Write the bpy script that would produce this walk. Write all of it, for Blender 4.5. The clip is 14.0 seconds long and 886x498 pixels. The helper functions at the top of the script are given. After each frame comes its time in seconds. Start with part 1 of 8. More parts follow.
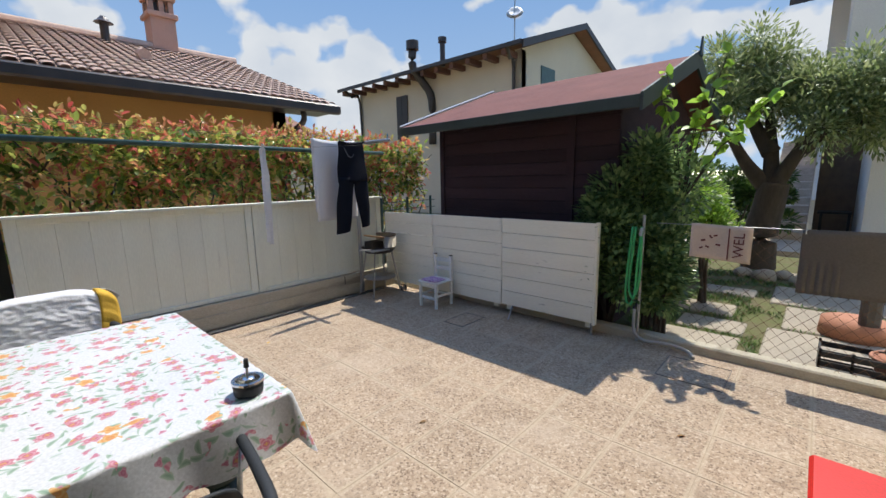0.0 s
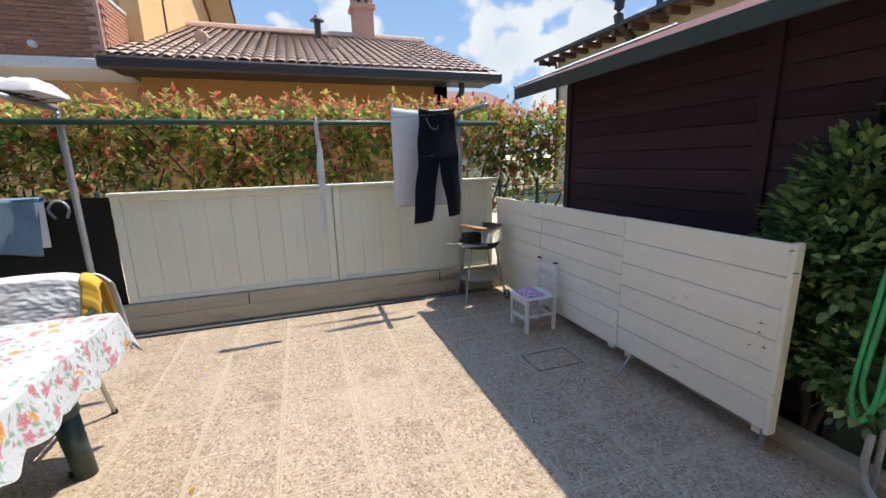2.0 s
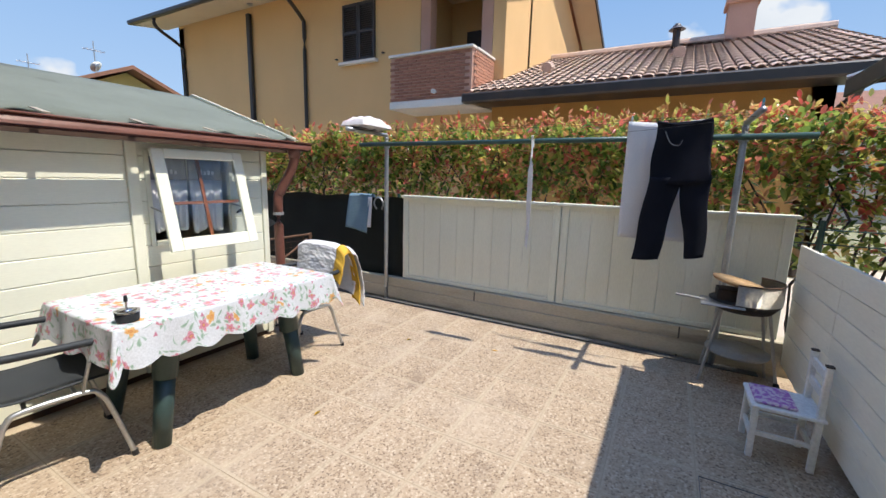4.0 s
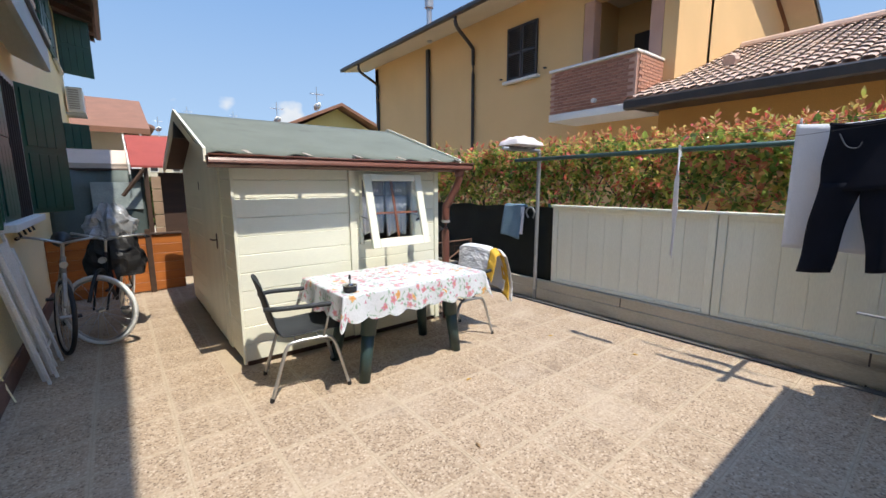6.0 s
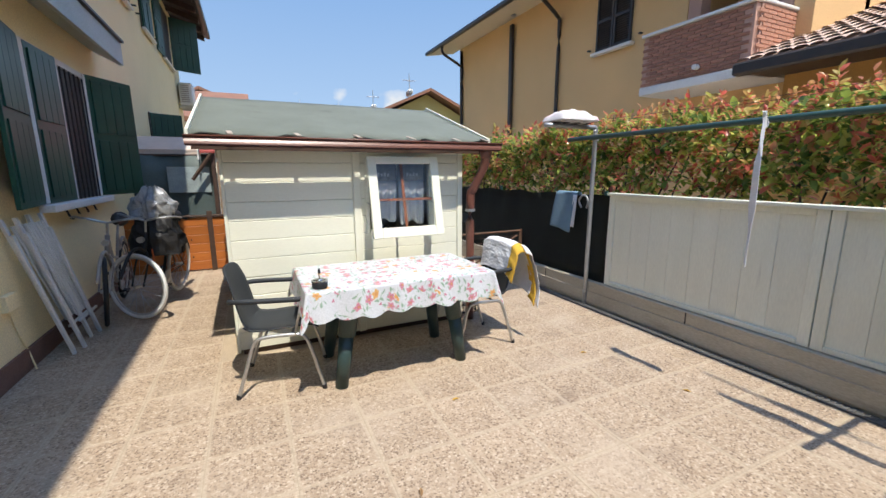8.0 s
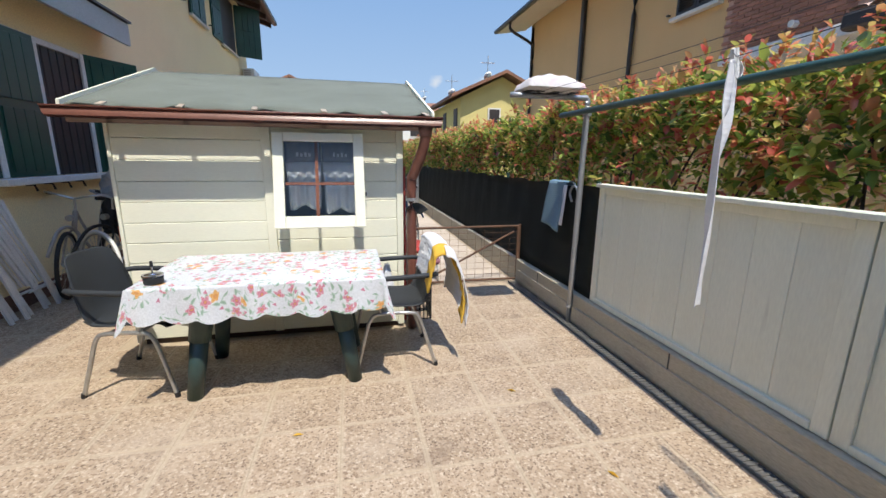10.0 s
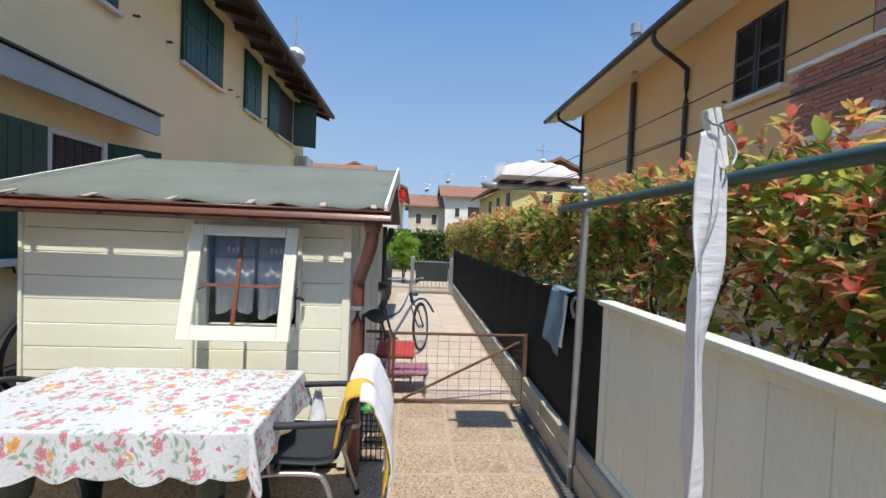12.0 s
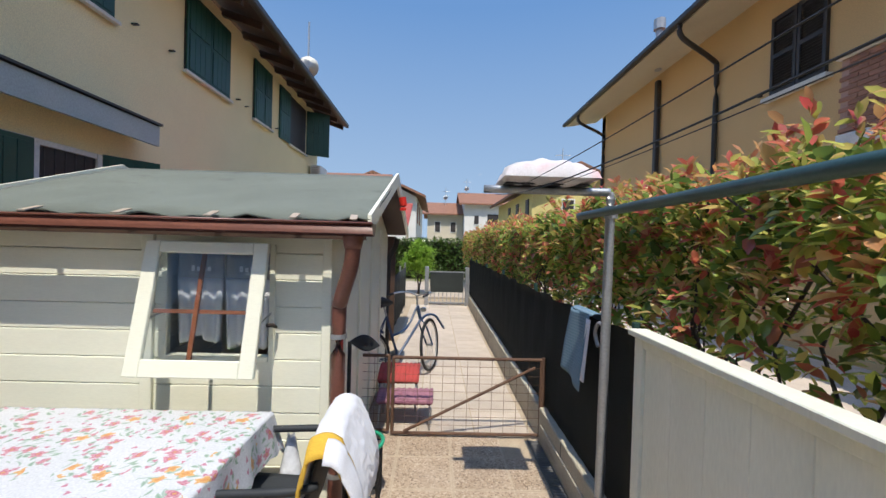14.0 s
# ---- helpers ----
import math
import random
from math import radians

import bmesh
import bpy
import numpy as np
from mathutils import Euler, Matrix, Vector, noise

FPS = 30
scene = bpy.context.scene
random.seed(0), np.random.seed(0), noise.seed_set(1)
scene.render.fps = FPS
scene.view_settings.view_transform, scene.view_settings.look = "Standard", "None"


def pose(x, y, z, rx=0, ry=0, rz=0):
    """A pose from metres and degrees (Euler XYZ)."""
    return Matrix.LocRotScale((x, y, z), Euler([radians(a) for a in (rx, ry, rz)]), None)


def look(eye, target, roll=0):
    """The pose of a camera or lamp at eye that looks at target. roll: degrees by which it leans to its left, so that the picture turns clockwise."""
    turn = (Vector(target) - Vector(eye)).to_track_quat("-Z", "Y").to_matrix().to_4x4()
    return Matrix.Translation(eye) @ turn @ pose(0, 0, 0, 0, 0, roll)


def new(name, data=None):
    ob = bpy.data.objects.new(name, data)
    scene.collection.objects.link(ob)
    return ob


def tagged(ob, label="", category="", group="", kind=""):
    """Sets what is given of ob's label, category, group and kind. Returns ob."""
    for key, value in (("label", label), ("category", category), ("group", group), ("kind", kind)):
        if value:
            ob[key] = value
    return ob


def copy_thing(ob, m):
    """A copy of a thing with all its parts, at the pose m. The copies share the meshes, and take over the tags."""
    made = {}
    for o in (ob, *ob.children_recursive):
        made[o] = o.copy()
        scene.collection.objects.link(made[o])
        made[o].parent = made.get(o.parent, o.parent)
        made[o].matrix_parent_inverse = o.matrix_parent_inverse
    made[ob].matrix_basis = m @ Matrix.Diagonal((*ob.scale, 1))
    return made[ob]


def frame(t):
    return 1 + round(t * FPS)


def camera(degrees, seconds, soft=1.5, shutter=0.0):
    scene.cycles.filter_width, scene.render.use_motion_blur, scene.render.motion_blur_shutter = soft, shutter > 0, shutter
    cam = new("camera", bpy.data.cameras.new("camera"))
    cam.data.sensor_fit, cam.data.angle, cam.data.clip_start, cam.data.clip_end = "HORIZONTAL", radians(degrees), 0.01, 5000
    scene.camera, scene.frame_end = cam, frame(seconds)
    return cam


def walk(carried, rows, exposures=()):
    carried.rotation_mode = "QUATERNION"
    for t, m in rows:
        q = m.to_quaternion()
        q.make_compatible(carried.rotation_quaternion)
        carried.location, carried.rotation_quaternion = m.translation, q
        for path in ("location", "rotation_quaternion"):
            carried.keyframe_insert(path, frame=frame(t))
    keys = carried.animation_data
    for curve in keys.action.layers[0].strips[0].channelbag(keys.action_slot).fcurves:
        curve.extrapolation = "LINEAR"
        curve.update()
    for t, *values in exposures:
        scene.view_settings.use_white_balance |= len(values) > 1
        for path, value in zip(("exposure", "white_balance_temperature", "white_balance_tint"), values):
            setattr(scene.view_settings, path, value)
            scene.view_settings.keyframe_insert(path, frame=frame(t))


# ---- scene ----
cam = camera(94.8, 14.0)
PATH = [
    (0, (0.078, 0.183, 1.45), (-1.254, 1.637, 1.112), -1.1),
    (0.5, (0.052, 0.531, 1.47), (-1.4, 1.85, 1.081), -1.3),
    (1, (0.015, 0.948, 1.46), (-1.58, 2.08, 1.042), -1.6),
    (1.5, (-0.102, 1.31, 1.456), (-1.831, 2.219, 1.029), -1.5),
    (2, (-0.18, 1.716, 1.438), (-2.031, 2.344, 1.012), -1.5),
    (2.5, (-0.239, 2.072, 1.429), (-2.175, 2.355, 1.016), -1.4),
    (3, (-0.362, 2.409, 1.425), (-2.32, 2.287, 1.036), -0.5),
    (3.5, (-0.433, 2.676, 1.436), (-2.318, 2.113, 1.073), 0.8),
    (4, (-0.408, 2.874, 1.444), (-2.133, 1.922, 1.1), 1.5),
    (4.2, (-0.346, 2.924, 1.443), (-1.997, 1.847, 1.105), 1.5),
    (6.3, (-0.055, 3.346, 1.488), (-1.251, 1.775, 1.174), -0.6),
    (6.5, (-0.087, 3.362, 1.479), (-1.258, 1.772, 1.16), -0.8),
    (7, (-0.266, 3.344, 1.461), (-1.346, 1.694, 1.129), -1.0),
    (7.5, (-0.613, 3.283, 1.476), (-1.572, 1.564, 1.123), -1.0),
    (7.7, (-0.744, 3.296, 1.472), (-1.651, 1.55, 1.112), -0.7),
    (9.8, (-2.252, 3.083, 1.418), (-2.719, 1.191, 0.966), 0.7),
    (10, (-2.364, 3.097, 1.422), (-2.795, 1.193, 0.986), 0.7),
    (10.5, (-2.659, 2.984, 1.445), (-3.008, 1.047, 1.086), 1.2),
    (11, (-2.917, 2.87, 1.463), (-3.194, 0.906, 1.208), 1.9),
    (11.5, (-3.106, 2.716, 1.519), (-3.315, 0.732, 1.37), 2.4),
    (12, (-3.173, 2.49, 1.574), (-3.315, 0.496, 1.512), 2.3),
    (12.5, (-3.261, 2.297, 1.606), (-3.36, 0.299, 1.593), 2.1),
    (13, (-3.33, 2.174, 1.622), (-3.404, 0.176, 1.621), 1.7),
    (13.5, (-3.346, 2.135, 1.619), (-3.397, 0.135, 1.605), 1.6),
    (14, (-3.337, 2.085, 1.615), (-3.377, 0.086, 1.587), 1.6),
]
EXPO = [(0, 1.42), (1.5, 1.58), (3, 1.8), (4.2, 1.62), (6.5, 1.62), (7.7, 1.6), (10, 1.5), (12, 1.42), (14, 1.34)]
walk(cam, [(t, look(eye, target, roll)) for t, eye, target, roll in PATH], EXPO)

# ---- world, sun ----
SUN_DIR = Vector((-0.035, 0.5, 1.0)).normalized()
world = bpy.data.worlds.new("world")
scene.world = world
world.use_nodes = True
wn, wl = world.node_tree.nodes, world.node_tree.links
sky = wn.new("ShaderNodeTexSky")
sky.sky_type, sky.sun_disc = "NISHITA", False
sky.sun_elevation = math.asin(SUN_DIR.z)
sky.sun_rotation = math.atan2(SUN_DIR.x, SUN_DIR.y)
sky.air_density, sky.dust_density, sky.ozone_density = 0.9, 0.1, 2.6
wl.new(sky.outputs[0], wn["Background"].inputs[0])
wn["Background"].inputs[1].default_value = 0.15
sun_data = bpy.data.lights.new("sun", "SUN")
sun_data.energy, sun_data.angle, sun_data.color = 2.0, radians(0.6), (1.0, 0.94, 0.84)
sun = new("sun", sun_data)
sun.matrix_world = look(SUN_DIR * 30, (0, 0, 0))


# ---- materials ----
def mat(name, col, rough=0.7, col2=None, scale=6.0, amount=0.5, fine=60.0, bump=0.15, metal=0.0, stretch=(1, 1, 1), spec=0.5, island=0.0, obrand=0.0, trans=0.0, sheen=0.0, dirt=None, grain=1.0):
    """Principled material with two scales of noise: col to col2 by the coarse one, value grain and relief by the fine one."""
    m = bpy.data.materials.new(name)
    m.use_nodes = True
    n, l = m.node_tree.nodes, m.node_tree.links
    b = n["Principled BSDF"]
    tc, mp = n.new("ShaderNodeTexCoord"), n.new("ShaderNodeMapping")
    l.new(tc.outputs["Object"], mp.inputs[0])
    mp.inputs["Scale"].default_value = stretch
    n1, n2 = n.new("ShaderNodeTexNoise"), n.new("ShaderNodeTexNoise")
    for k, s, d in ((n1, scale, 4), (n2, fine, 3)):
        k.inputs["Scale"].default_value, k.inputs["Detail"].default_value = s, d
        l.new(mp.outputs[0], k.inputs["Vector"])
    ramp = n.new("ShaderNodeValToRGB")
    ramp.color_ramp.elements[0].position, ramp.color_ramp.elements[1].position = 0.5 - 0.3 * amount, 0.5 + 0.3 * amount
    c2 = col2 or tuple(c * 0.8 for c in col)
    ramp.color_ramp.elements[0].color, ramp.color_ramp.elements[1].color = (*c2, 1), (*col, 1)
    l.new(n1.outputs[0], ramp.inputs[0])
    hsv = n.new("ShaderNodeHueSaturation")
    mr = n.new("ShaderNodeMapRange")
    mr.inputs[1].default_value, mr.inputs[2].default_value, mr.inputs[3].default_value, mr.inputs[4].default_value = 0.3, 0.7, 1 - 0.12 * grain, 1 + 0.1 * grain
    l.new(n2.outputs[0], mr.inputs[0])
    val = mr.outputs[0]
    for amt, node, out in ((island, "ShaderNodeNewGeometry", "Random Per Island"), (obrand, "ShaderNodeObjectInfo", "Random")):
        if amt:
            g, r2, mul = n.new(node), n.new("ShaderNodeMapRange"), n.new("ShaderNodeMath")
            r2.inputs[3].default_value, r2.inputs[4].default_value = 1 - amt, 1 + amt
            l.new(g.outputs[out], r2.inputs[0])
            mul.operation = "MULTIPLY"
            l.new(val, mul.inputs[0]), l.new(r2.outputs[0], mul.inputs[1])
            val = mul.outputs[0]
    l.new(ramp.outputs[0], hsv.inputs["Color"])
    l.new(val, hsv.inputs["Value"])
    out = hsv.outputs[0]
    if dirt:
        dc, ds, dth, dst = dirt
        mp2, n3, r3, mx = n.new("ShaderNodeMapping"), n.new("ShaderNodeTexNoise"), n.new("ShaderNodeMapRange"), n.new("ShaderNodeMixRGB")
        mp2.inputs["Scale"].default_value = dst
        l.new(tc.outputs["Object"], mp2.inputs[0]), l.new(mp2.outputs[0], n3.inputs["Vector"])
        n3.inputs["Scale"].default_value, n3.inputs["Detail"].default_value = ds, 5
        r3.inputs[1].default_value, r3.inputs[2].default_value = dth, dth + 0.12
        r3.inputs[4].default_value = 0.75
        l.new(n3.outputs[0], r3.inputs[0])
        l.new(r3.outputs[0], mx.inputs[0]), l.new(out, mx.inputs[1])
        mx.inputs[2].default_value = (*dc, 1)
        out = mx.outputs[0]
    l.new(out, b.inputs["Base Color"])
    b.inputs["Roughness"].default_value, b.inputs["Metallic"].default_value = rough, metal
    b.inputs["Specular IOR Level"].default_value = spec
    if trans:
        b.inputs["Transmission Weight"].default_value = trans
    if sheen:
        b.inputs["Sheen Weight"].default_value = sheen
    if bump:
        bp = n.new("ShaderNodeBump")
        bp.inputs["Strength"].default_value, bp.inputs["Distance"].default_value = bump, 0.01
        l.new(n2.outputs[0], bp.inputs["Height"]), l.new(bp.outputs[0], b.inputs["Normal"])
    return m


def aggregate(name):
    """Exposed-aggregate paving: pale cement with small pebbles of brown, buff and grey."""
    m = mat(name, (0.42, 0.33, 0.235), 0.85, (0.33, 0.255, 0.18), 2.5, 0.6, 40, 0.0, obrand=0.1)
    n, l = m.node_tree.nodes, m.node_tree.links
    b = n["Principled BSDF"]
    base = b.inputs["Base Color"].links[0].from_socket
    tc = n.new("ShaderNodeTexCoord")
    geo = n.new("ShaderNodeNewGeometry")
    v, v2 = n.new("ShaderNodeTexVoronoi"), n.new("ShaderNodeTexVoronoi")
    v.inputs["Scale"].default_value, v2.inputs["Scale"].default_value = 84, 84
    v2.feature = "DISTANCE_TO_EDGE"
    l.new(geo.outputs["Position"], v.inputs["Vector"]), l.new(geo.outputs["Position"], v2.inputs["Vector"])
    sep = n.new("ShaderNodeSeparateColor")
    l.new(v.outputs["Color"], sep.inputs[0])
    ramp = n.new("ShaderNodeValToRGB")
    for p, c in ((0.0, (0.12, 0.075, 0.045, 1)), (0.22, (0.26, 0.175, 0.11, 1)), (0.5, (0.38, 0.275, 0.18, 1)), (0.78, (0.46, 0.345, 0.24, 1)), (1.0, (0.58, 0.47, 0.35, 1))):
        e = ramp.color_ramp.elements.new(p) if p not in (0.0, 1.0) else ramp.color_ramp.elements[0 if p == 0.0 else -1]
        e.color = c
    l.new(sep.outputs[0], ramp.inputs[0])
    edge = n.new("ShaderNodeMapRange")
    edge.inputs[1].default_value, edge.inputs[2].default_value = 0.02, 0.1
    edge.inputs[4].default_value = 0.8
    l.new(v2.outputs["Distance"], edge.inputs[0])
    mx = n.new("ShaderNodeMixRGB")
    l.new(edge.outputs[0], mx.inputs[0]), l.new(base, mx.inputs[1]), l.new(ramp.outputs[0], mx.inputs[2])
    wear, wr, mx2 = n.new("ShaderNodeTexNoise"), n.new("ShaderNodeMapRange"), n.new("ShaderNodeMixRGB")
    wear.inputs["Scale"].default_value, wear.inputs["Detail"].default_value = 1.7, 5
    l.new(geo.outputs["Position"], wear.inputs["Vector"])
    wr.inputs[1].default_value, wr.inputs[2].default_value, wr.inputs[4].default_value = 0.5, 0.72, 0.6
    l.new(wear.outputs[0], wr.inputs[0]), l.new(wr.outputs[0], mx2.inputs[0])
    l.new(mx.outputs[0], mx2.inputs[1])
    mx2.inputs[2].default_value = (0.46, 0.37, 0.275, 1)
    st, sr, mx3 = n.new("ShaderNodeTexNoise"), n.new("ShaderNodeMapRange"), n.new("ShaderNodeMixRGB")
    st.inputs["Scale"].default_value, st.inputs["Detail"].default_value = 3.1, 6
    l.new(geo.outputs["Position"], st.inputs["Vector"])
    sr.inputs[1].default_value, sr.inputs[2].default_value, sr.inputs[4].default_value = 0.62, 0.74, 0.5
    l.new(st.outputs[0], sr.inputs[0]), l.new(sr.outputs[0], mx3.inputs[0]), l.new(mx2.outputs[0], mx3.inputs[1])
    mx3.inputs[2].default_value = (0.17, 0.12, 0.085, 1)
    # a smooth cement border round each slab
    ob_c, ab, sx, mxm, rim, mx4 = n.new("ShaderNodeTexCoord"), n.new("ShaderNodeVectorMath"), n.new("ShaderNodeSeparateXYZ"), n.new("ShaderNodeMath"), n.new("ShaderNodeMapRange"), n.new("ShaderNodeMixRGB")
    ab.operation, mxm.operation = "ABSOLUTE", "MAXIMUM"
    l.new(ob_c.outputs["Object"], ab.inputs[0]), l.new(ab.outputs[0], sx.inputs[0])
    l.new(sx.outputs[0], mxm.inputs[0]), l.new(sx.outputs[1], mxm.inputs[1])
    wob, wadd = n.new("ShaderNodeMath"), n.new("ShaderNodeMath")
    wob.operation, wadd.operation = "MULTIPLY_ADD", "ADD"
    wob.inputs[1].default_value, wob.inputs[2].default_value = 0.03, -0.015
    l.new(wear.outputs[0], wob.inputs[0]), l.new(mxm.outputs[0], wadd.inputs[0]), l.new(wob.outputs[0], wadd.inputs[1])
    rim.inputs[1].default_value, rim.inputs[2].default_value, rim.inputs[4].default_value = 0.186, 0.194, 0.6
    l.new(wadd.outputs[0], rim.inputs[0]), l.new(rim.outputs[0], mx4.inputs[0]), l.new(mx3.outputs[0], mx4.inputs[1])
    mx4.inputs[2].default_value = (0.47, 0.38, 0.27, 1)
    l.new(mx4.outputs[0], b.inputs["Base Color"])
    bp = n.new("ShaderNodeBump")
    bp.inputs["Strength"].default_value, bp.inputs["Distance"].default_value = 0.45, 0.006
    l.new(edge.outputs[0], bp.inputs["Height"]), l.new(bp.outputs[0], b.inputs["Normal"])
    return m


def leafy(name, stops, rough=0.35, trans=0.3, scale=1.0):
    """Leaves whose colour is picked leaf by leaf from stops, with light that passes through."""
    m = bpy.data.materials.new(name)
    m.use_nodes = True
    n, l = m.node_tree.nodes, m.node_tree.links
    b = n["Principled BSDF"]
    g, ramp = n.new("ShaderNodeNewGeometry"), n.new("ShaderNodeValToRGB")
    el = ramp.color_ramp.elements
    el[0].position, el[0].color = stops[0][0], (*stops[0][1], 1)
    el[1].position, el[1].color = stops[-1][0], (*stops[-1][1], 1)
    for p, c in stops[1:-1]:
        el.new(p).color = (*c, 1)
    l.new(g.outputs["Random Per Island"], ramp.inputs[0])
    ns, hsv = n.new("ShaderNodeTexNoise"), n.new("ShaderNodeHueSaturation")
    ns.inputs["Scale"].default_value = 3.0
    r = n.new("ShaderNodeMapRange")
    r.inputs[1].default_value, r.inputs[2].default_value, r.inputs[3].default_value, r.inputs[4].default_value = 0.3, 0.7, 0.75, 1.25
    l.new(g.outputs["Position"], ns.inputs["Vector"]), l.new(ns.outputs[0], r.inputs[0]), l.new(r.outputs[0], hsv.inputs["Value"])
    l.new(ramp.outputs[0], hsv.inputs["Color"]), l.new(hsv.outputs[0], b.inputs["Base Color"])
    b.inputs["Roughness"].default_value = rough
    t, mix = n.new("ShaderNodeBsdfTranslucent"), n.new("ShaderNodeMixShader")
    mix.inputs[0].default_value = trans
    l.new(hsv.outputs[0], t.inputs[0])
    l.new(b.outputs[0], mix.inputs[1]), l.new(t.outputs[0], mix.inputs[2])
    l.new(mix.outputs[0], n["Material Output"].inputs[0])
    return m


WHITE_WORN = mat("worn_white_planks", (0.87, 0.83, 0.71), 0.55, (0.80, 0.765, 0.645), 2.5, 0.9, 40, 0.08, stretch=(0.5, 1, 3), obrand=0.03, dirt=((0.20, 0.17, 0.13), 13.0, 0.69, (0.45, 1, 2.2)), grain=0.3)
FENCE_WHITE = mat("weathered_white_fence", (0.74, 0.74, 0.62), 0.55, (0.68, 0.68, 0.56), 3, 0.8, 50, 0.06, stretch=(1, 2, 0.4), obrand=0.03, dirt=((0.40, 0.38, 0.31), 3.0, 0.70, (1, 3, 0.35)), grain=0.4)
SHED_CREAM = mat("cream_shed_paint", (0.78, 0.77, 0.63), 0.42, (0.73, 0.72, 0.58), 2, 0.9, 60, 0.04, stretch=(0.6, 1, 3), obrand=0.035, dirt=((0.60, 0.58, 0.46), 6.0, 0.74, (0.6, 1, 2)), grain=0.25)
CONCRETE = mat("stained_concrete", (0.48, 0.43, 0.33), 0.9, (0.36, 0.32, 0.24), 3, 0.9, 70, 0.35, stretch=(1, 0.5, 2), dirt=((0.15, 0.13, 0.10), 2.5, 0.62, (1, 0.3, 2.5)))
JOINT = mat("tile_joint_cement", (0.43, 0.34, 0.235), 0.95, (0.36, 0.285, 0.2), 8, 0.8, 90, 0.3)
TILE = aggregate("pebble_paving")
PAVER = mat("pale_concrete_paver", (0.52, 0.44, 0.35), 0.9, (0.42, 0.35, 0.28), 4, 0.8, 90, 0.25, obrand=0.08)
YELLOW = mat("yellow_plaster", (0.88, 0.75, 0.45), 0.9, (0.83, 0.70, 0.41), 1.2, 0.8, 80, 0.15)
YELLOW_B = mat("warm_yellow_plaster", (0.68, 0.45, 0.21), 0.9, (0.62, 0.41, 0.19), 0.8, 0.8, 60, 0.12)
ORANGE_W = mat("orange_plaster", (0.50, 0.27, 0.08), 0.9, (0.44, 0.23, 0.07), 0.8, 0.8, 60, 0.12)
CREAM_W = mat("cream_plaster", (0.62, 0.55, 0.42), 0.9, (0.56, 0.49, 0.37), 0.8, 0.8, 60, 0.1)
PALE_W = mat("pale_plaster", (0.72, 0.70, 0.66), 0.9, (0.64, 0.62, 0.58), 0.8, 0.8, 60, 0.1)
LEMON_W = mat("lemon_plaster", (0.66, 0.56, 0.22), 0.9, (0.6, 0.5, 0.2), 0.8, 0.8, 60, 0.1)
ROOF_TILE = mat("terracotta_roof_tile", (0.54, 0.39, 0.31), 0.9, (0.42, 0.30, 0.235), 5, 0.9, 40, 0.3, island=0.12)
BROWN_ROOF = mat("brown_roof_tile", (0.28, 0.13, 0.08), 0.85, (0.2, 0.1, 0.06), 2, 0.9, 30, 0.3)
DARK_TRIM = mat("dark_brown_metal_trim", (0.045, 0.035, 0.03), 0.45, (0.03, 0.025, 0.022), 4, 0.6, 60, 0.05)
SOFFIT = mat("cream_soffit", (0.62, 0.54, 0.4), 0.9, (0.56, 0.48, 0.35), 1, 0.7, 60, 0.05)
BALC_BRICK = mat("balcony_brick", (0.36, 0.17, 0.11), 0.9, (0.27, 0.13, 0.085), 6, 0.8, 60, 0.2, obrand=0.18)
PINK_RENDER = mat("pink_render", (0.52, 0.32, 0.24), 0.9, (0.46, 0.28, 0.21), 2, 0.7, 60, 0.1)
SHUTTER_G = mat("dark_green_shutter", (0.012, 0.075, 0.05), 0.4, (0.008, 0.055, 0.038), 3, 0.6, 60, 0.05)
SHUTTER_D = mat("dark_louvre_shutter", (0.04, 0.032, 0.03), 0.5, (0.03, 0.024, 0.022), 3, 0.6, 60, 0.05)
DARK_SHED = mat("dark_brown_stained_boards", (0.05, 0.029, 0.034), 0.75, (0.034, 0.02, 0.024), 3, 0.8, 50, 0.2, stretch=(0.4, 1, 3), obrand=0.25, spec=0.2)
RED_FELT = mat("red_roof_felt", (0.20, 0.075, 0.06), 0.95, (0.15, 0.055, 0.045), 3, 0.8, 150, 0.4)
GREEN_FASCIA = mat("dark_green_fascia", (0.04, 0.055, 0.045), 0.5, (0.03, 0.042, 0.035), 4, 0.6, 60, 0.05)
GREEN_FELT = mat("grey_green_roof_felt", (0.17, 0.19, 0.16), 0.95, (0.13, 0.145, 0.12), 2.5, 0.9, 190, 0.5, dirt=((0.1, 0.105, 0.09), 4, 0.62, (1, 1, 1)))
GUTTER_BR = mat("brown_pvc_gutter", (0.17, 0.065, 0.045), 0.35, (0.13, 0.05, 0.036), 4, 0.6, 60, 0.04)
SCREEN = mat("dark_shade_netting", (0.02, 0.025, 0.023), 0.85, (0.028, 0.035, 0.031), 3, 0.8, 300, 0.4)
GALV = mat("galvanised_steel", (0.42, 0.43, 0.44), 0.45, (0.34, 0.35, 0.36), 12, 0.8, 90, 0.08, metal=0.7)
GREEN_BAR = mat("green_painted_steel", (0.03, 0.075, 0.062), 0.4, (0.022, 0.055, 0.046), 8, 0.8, 90, 0.06)
RUST = mat("rusty_iron", (0.16, 0.085, 0.05), 0.8, (0.09, 0.05, 0.033), 14, 0.9, 90, 0.3, metal=0.2)
BARK = mat("grey_brown_bark", (0.09, 0.07, 0.055), 0.95, (0.05, 0.04, 0.03), 10, 0.9, 50, 0.6, stretch=(1, 1, 0.3))
GRASS = mat("patchy_lawn", (0.10, 0.13, 0.03), 0.95, (0.13, 0.10, 0.055), 5, 0.9, 120, 0.6)
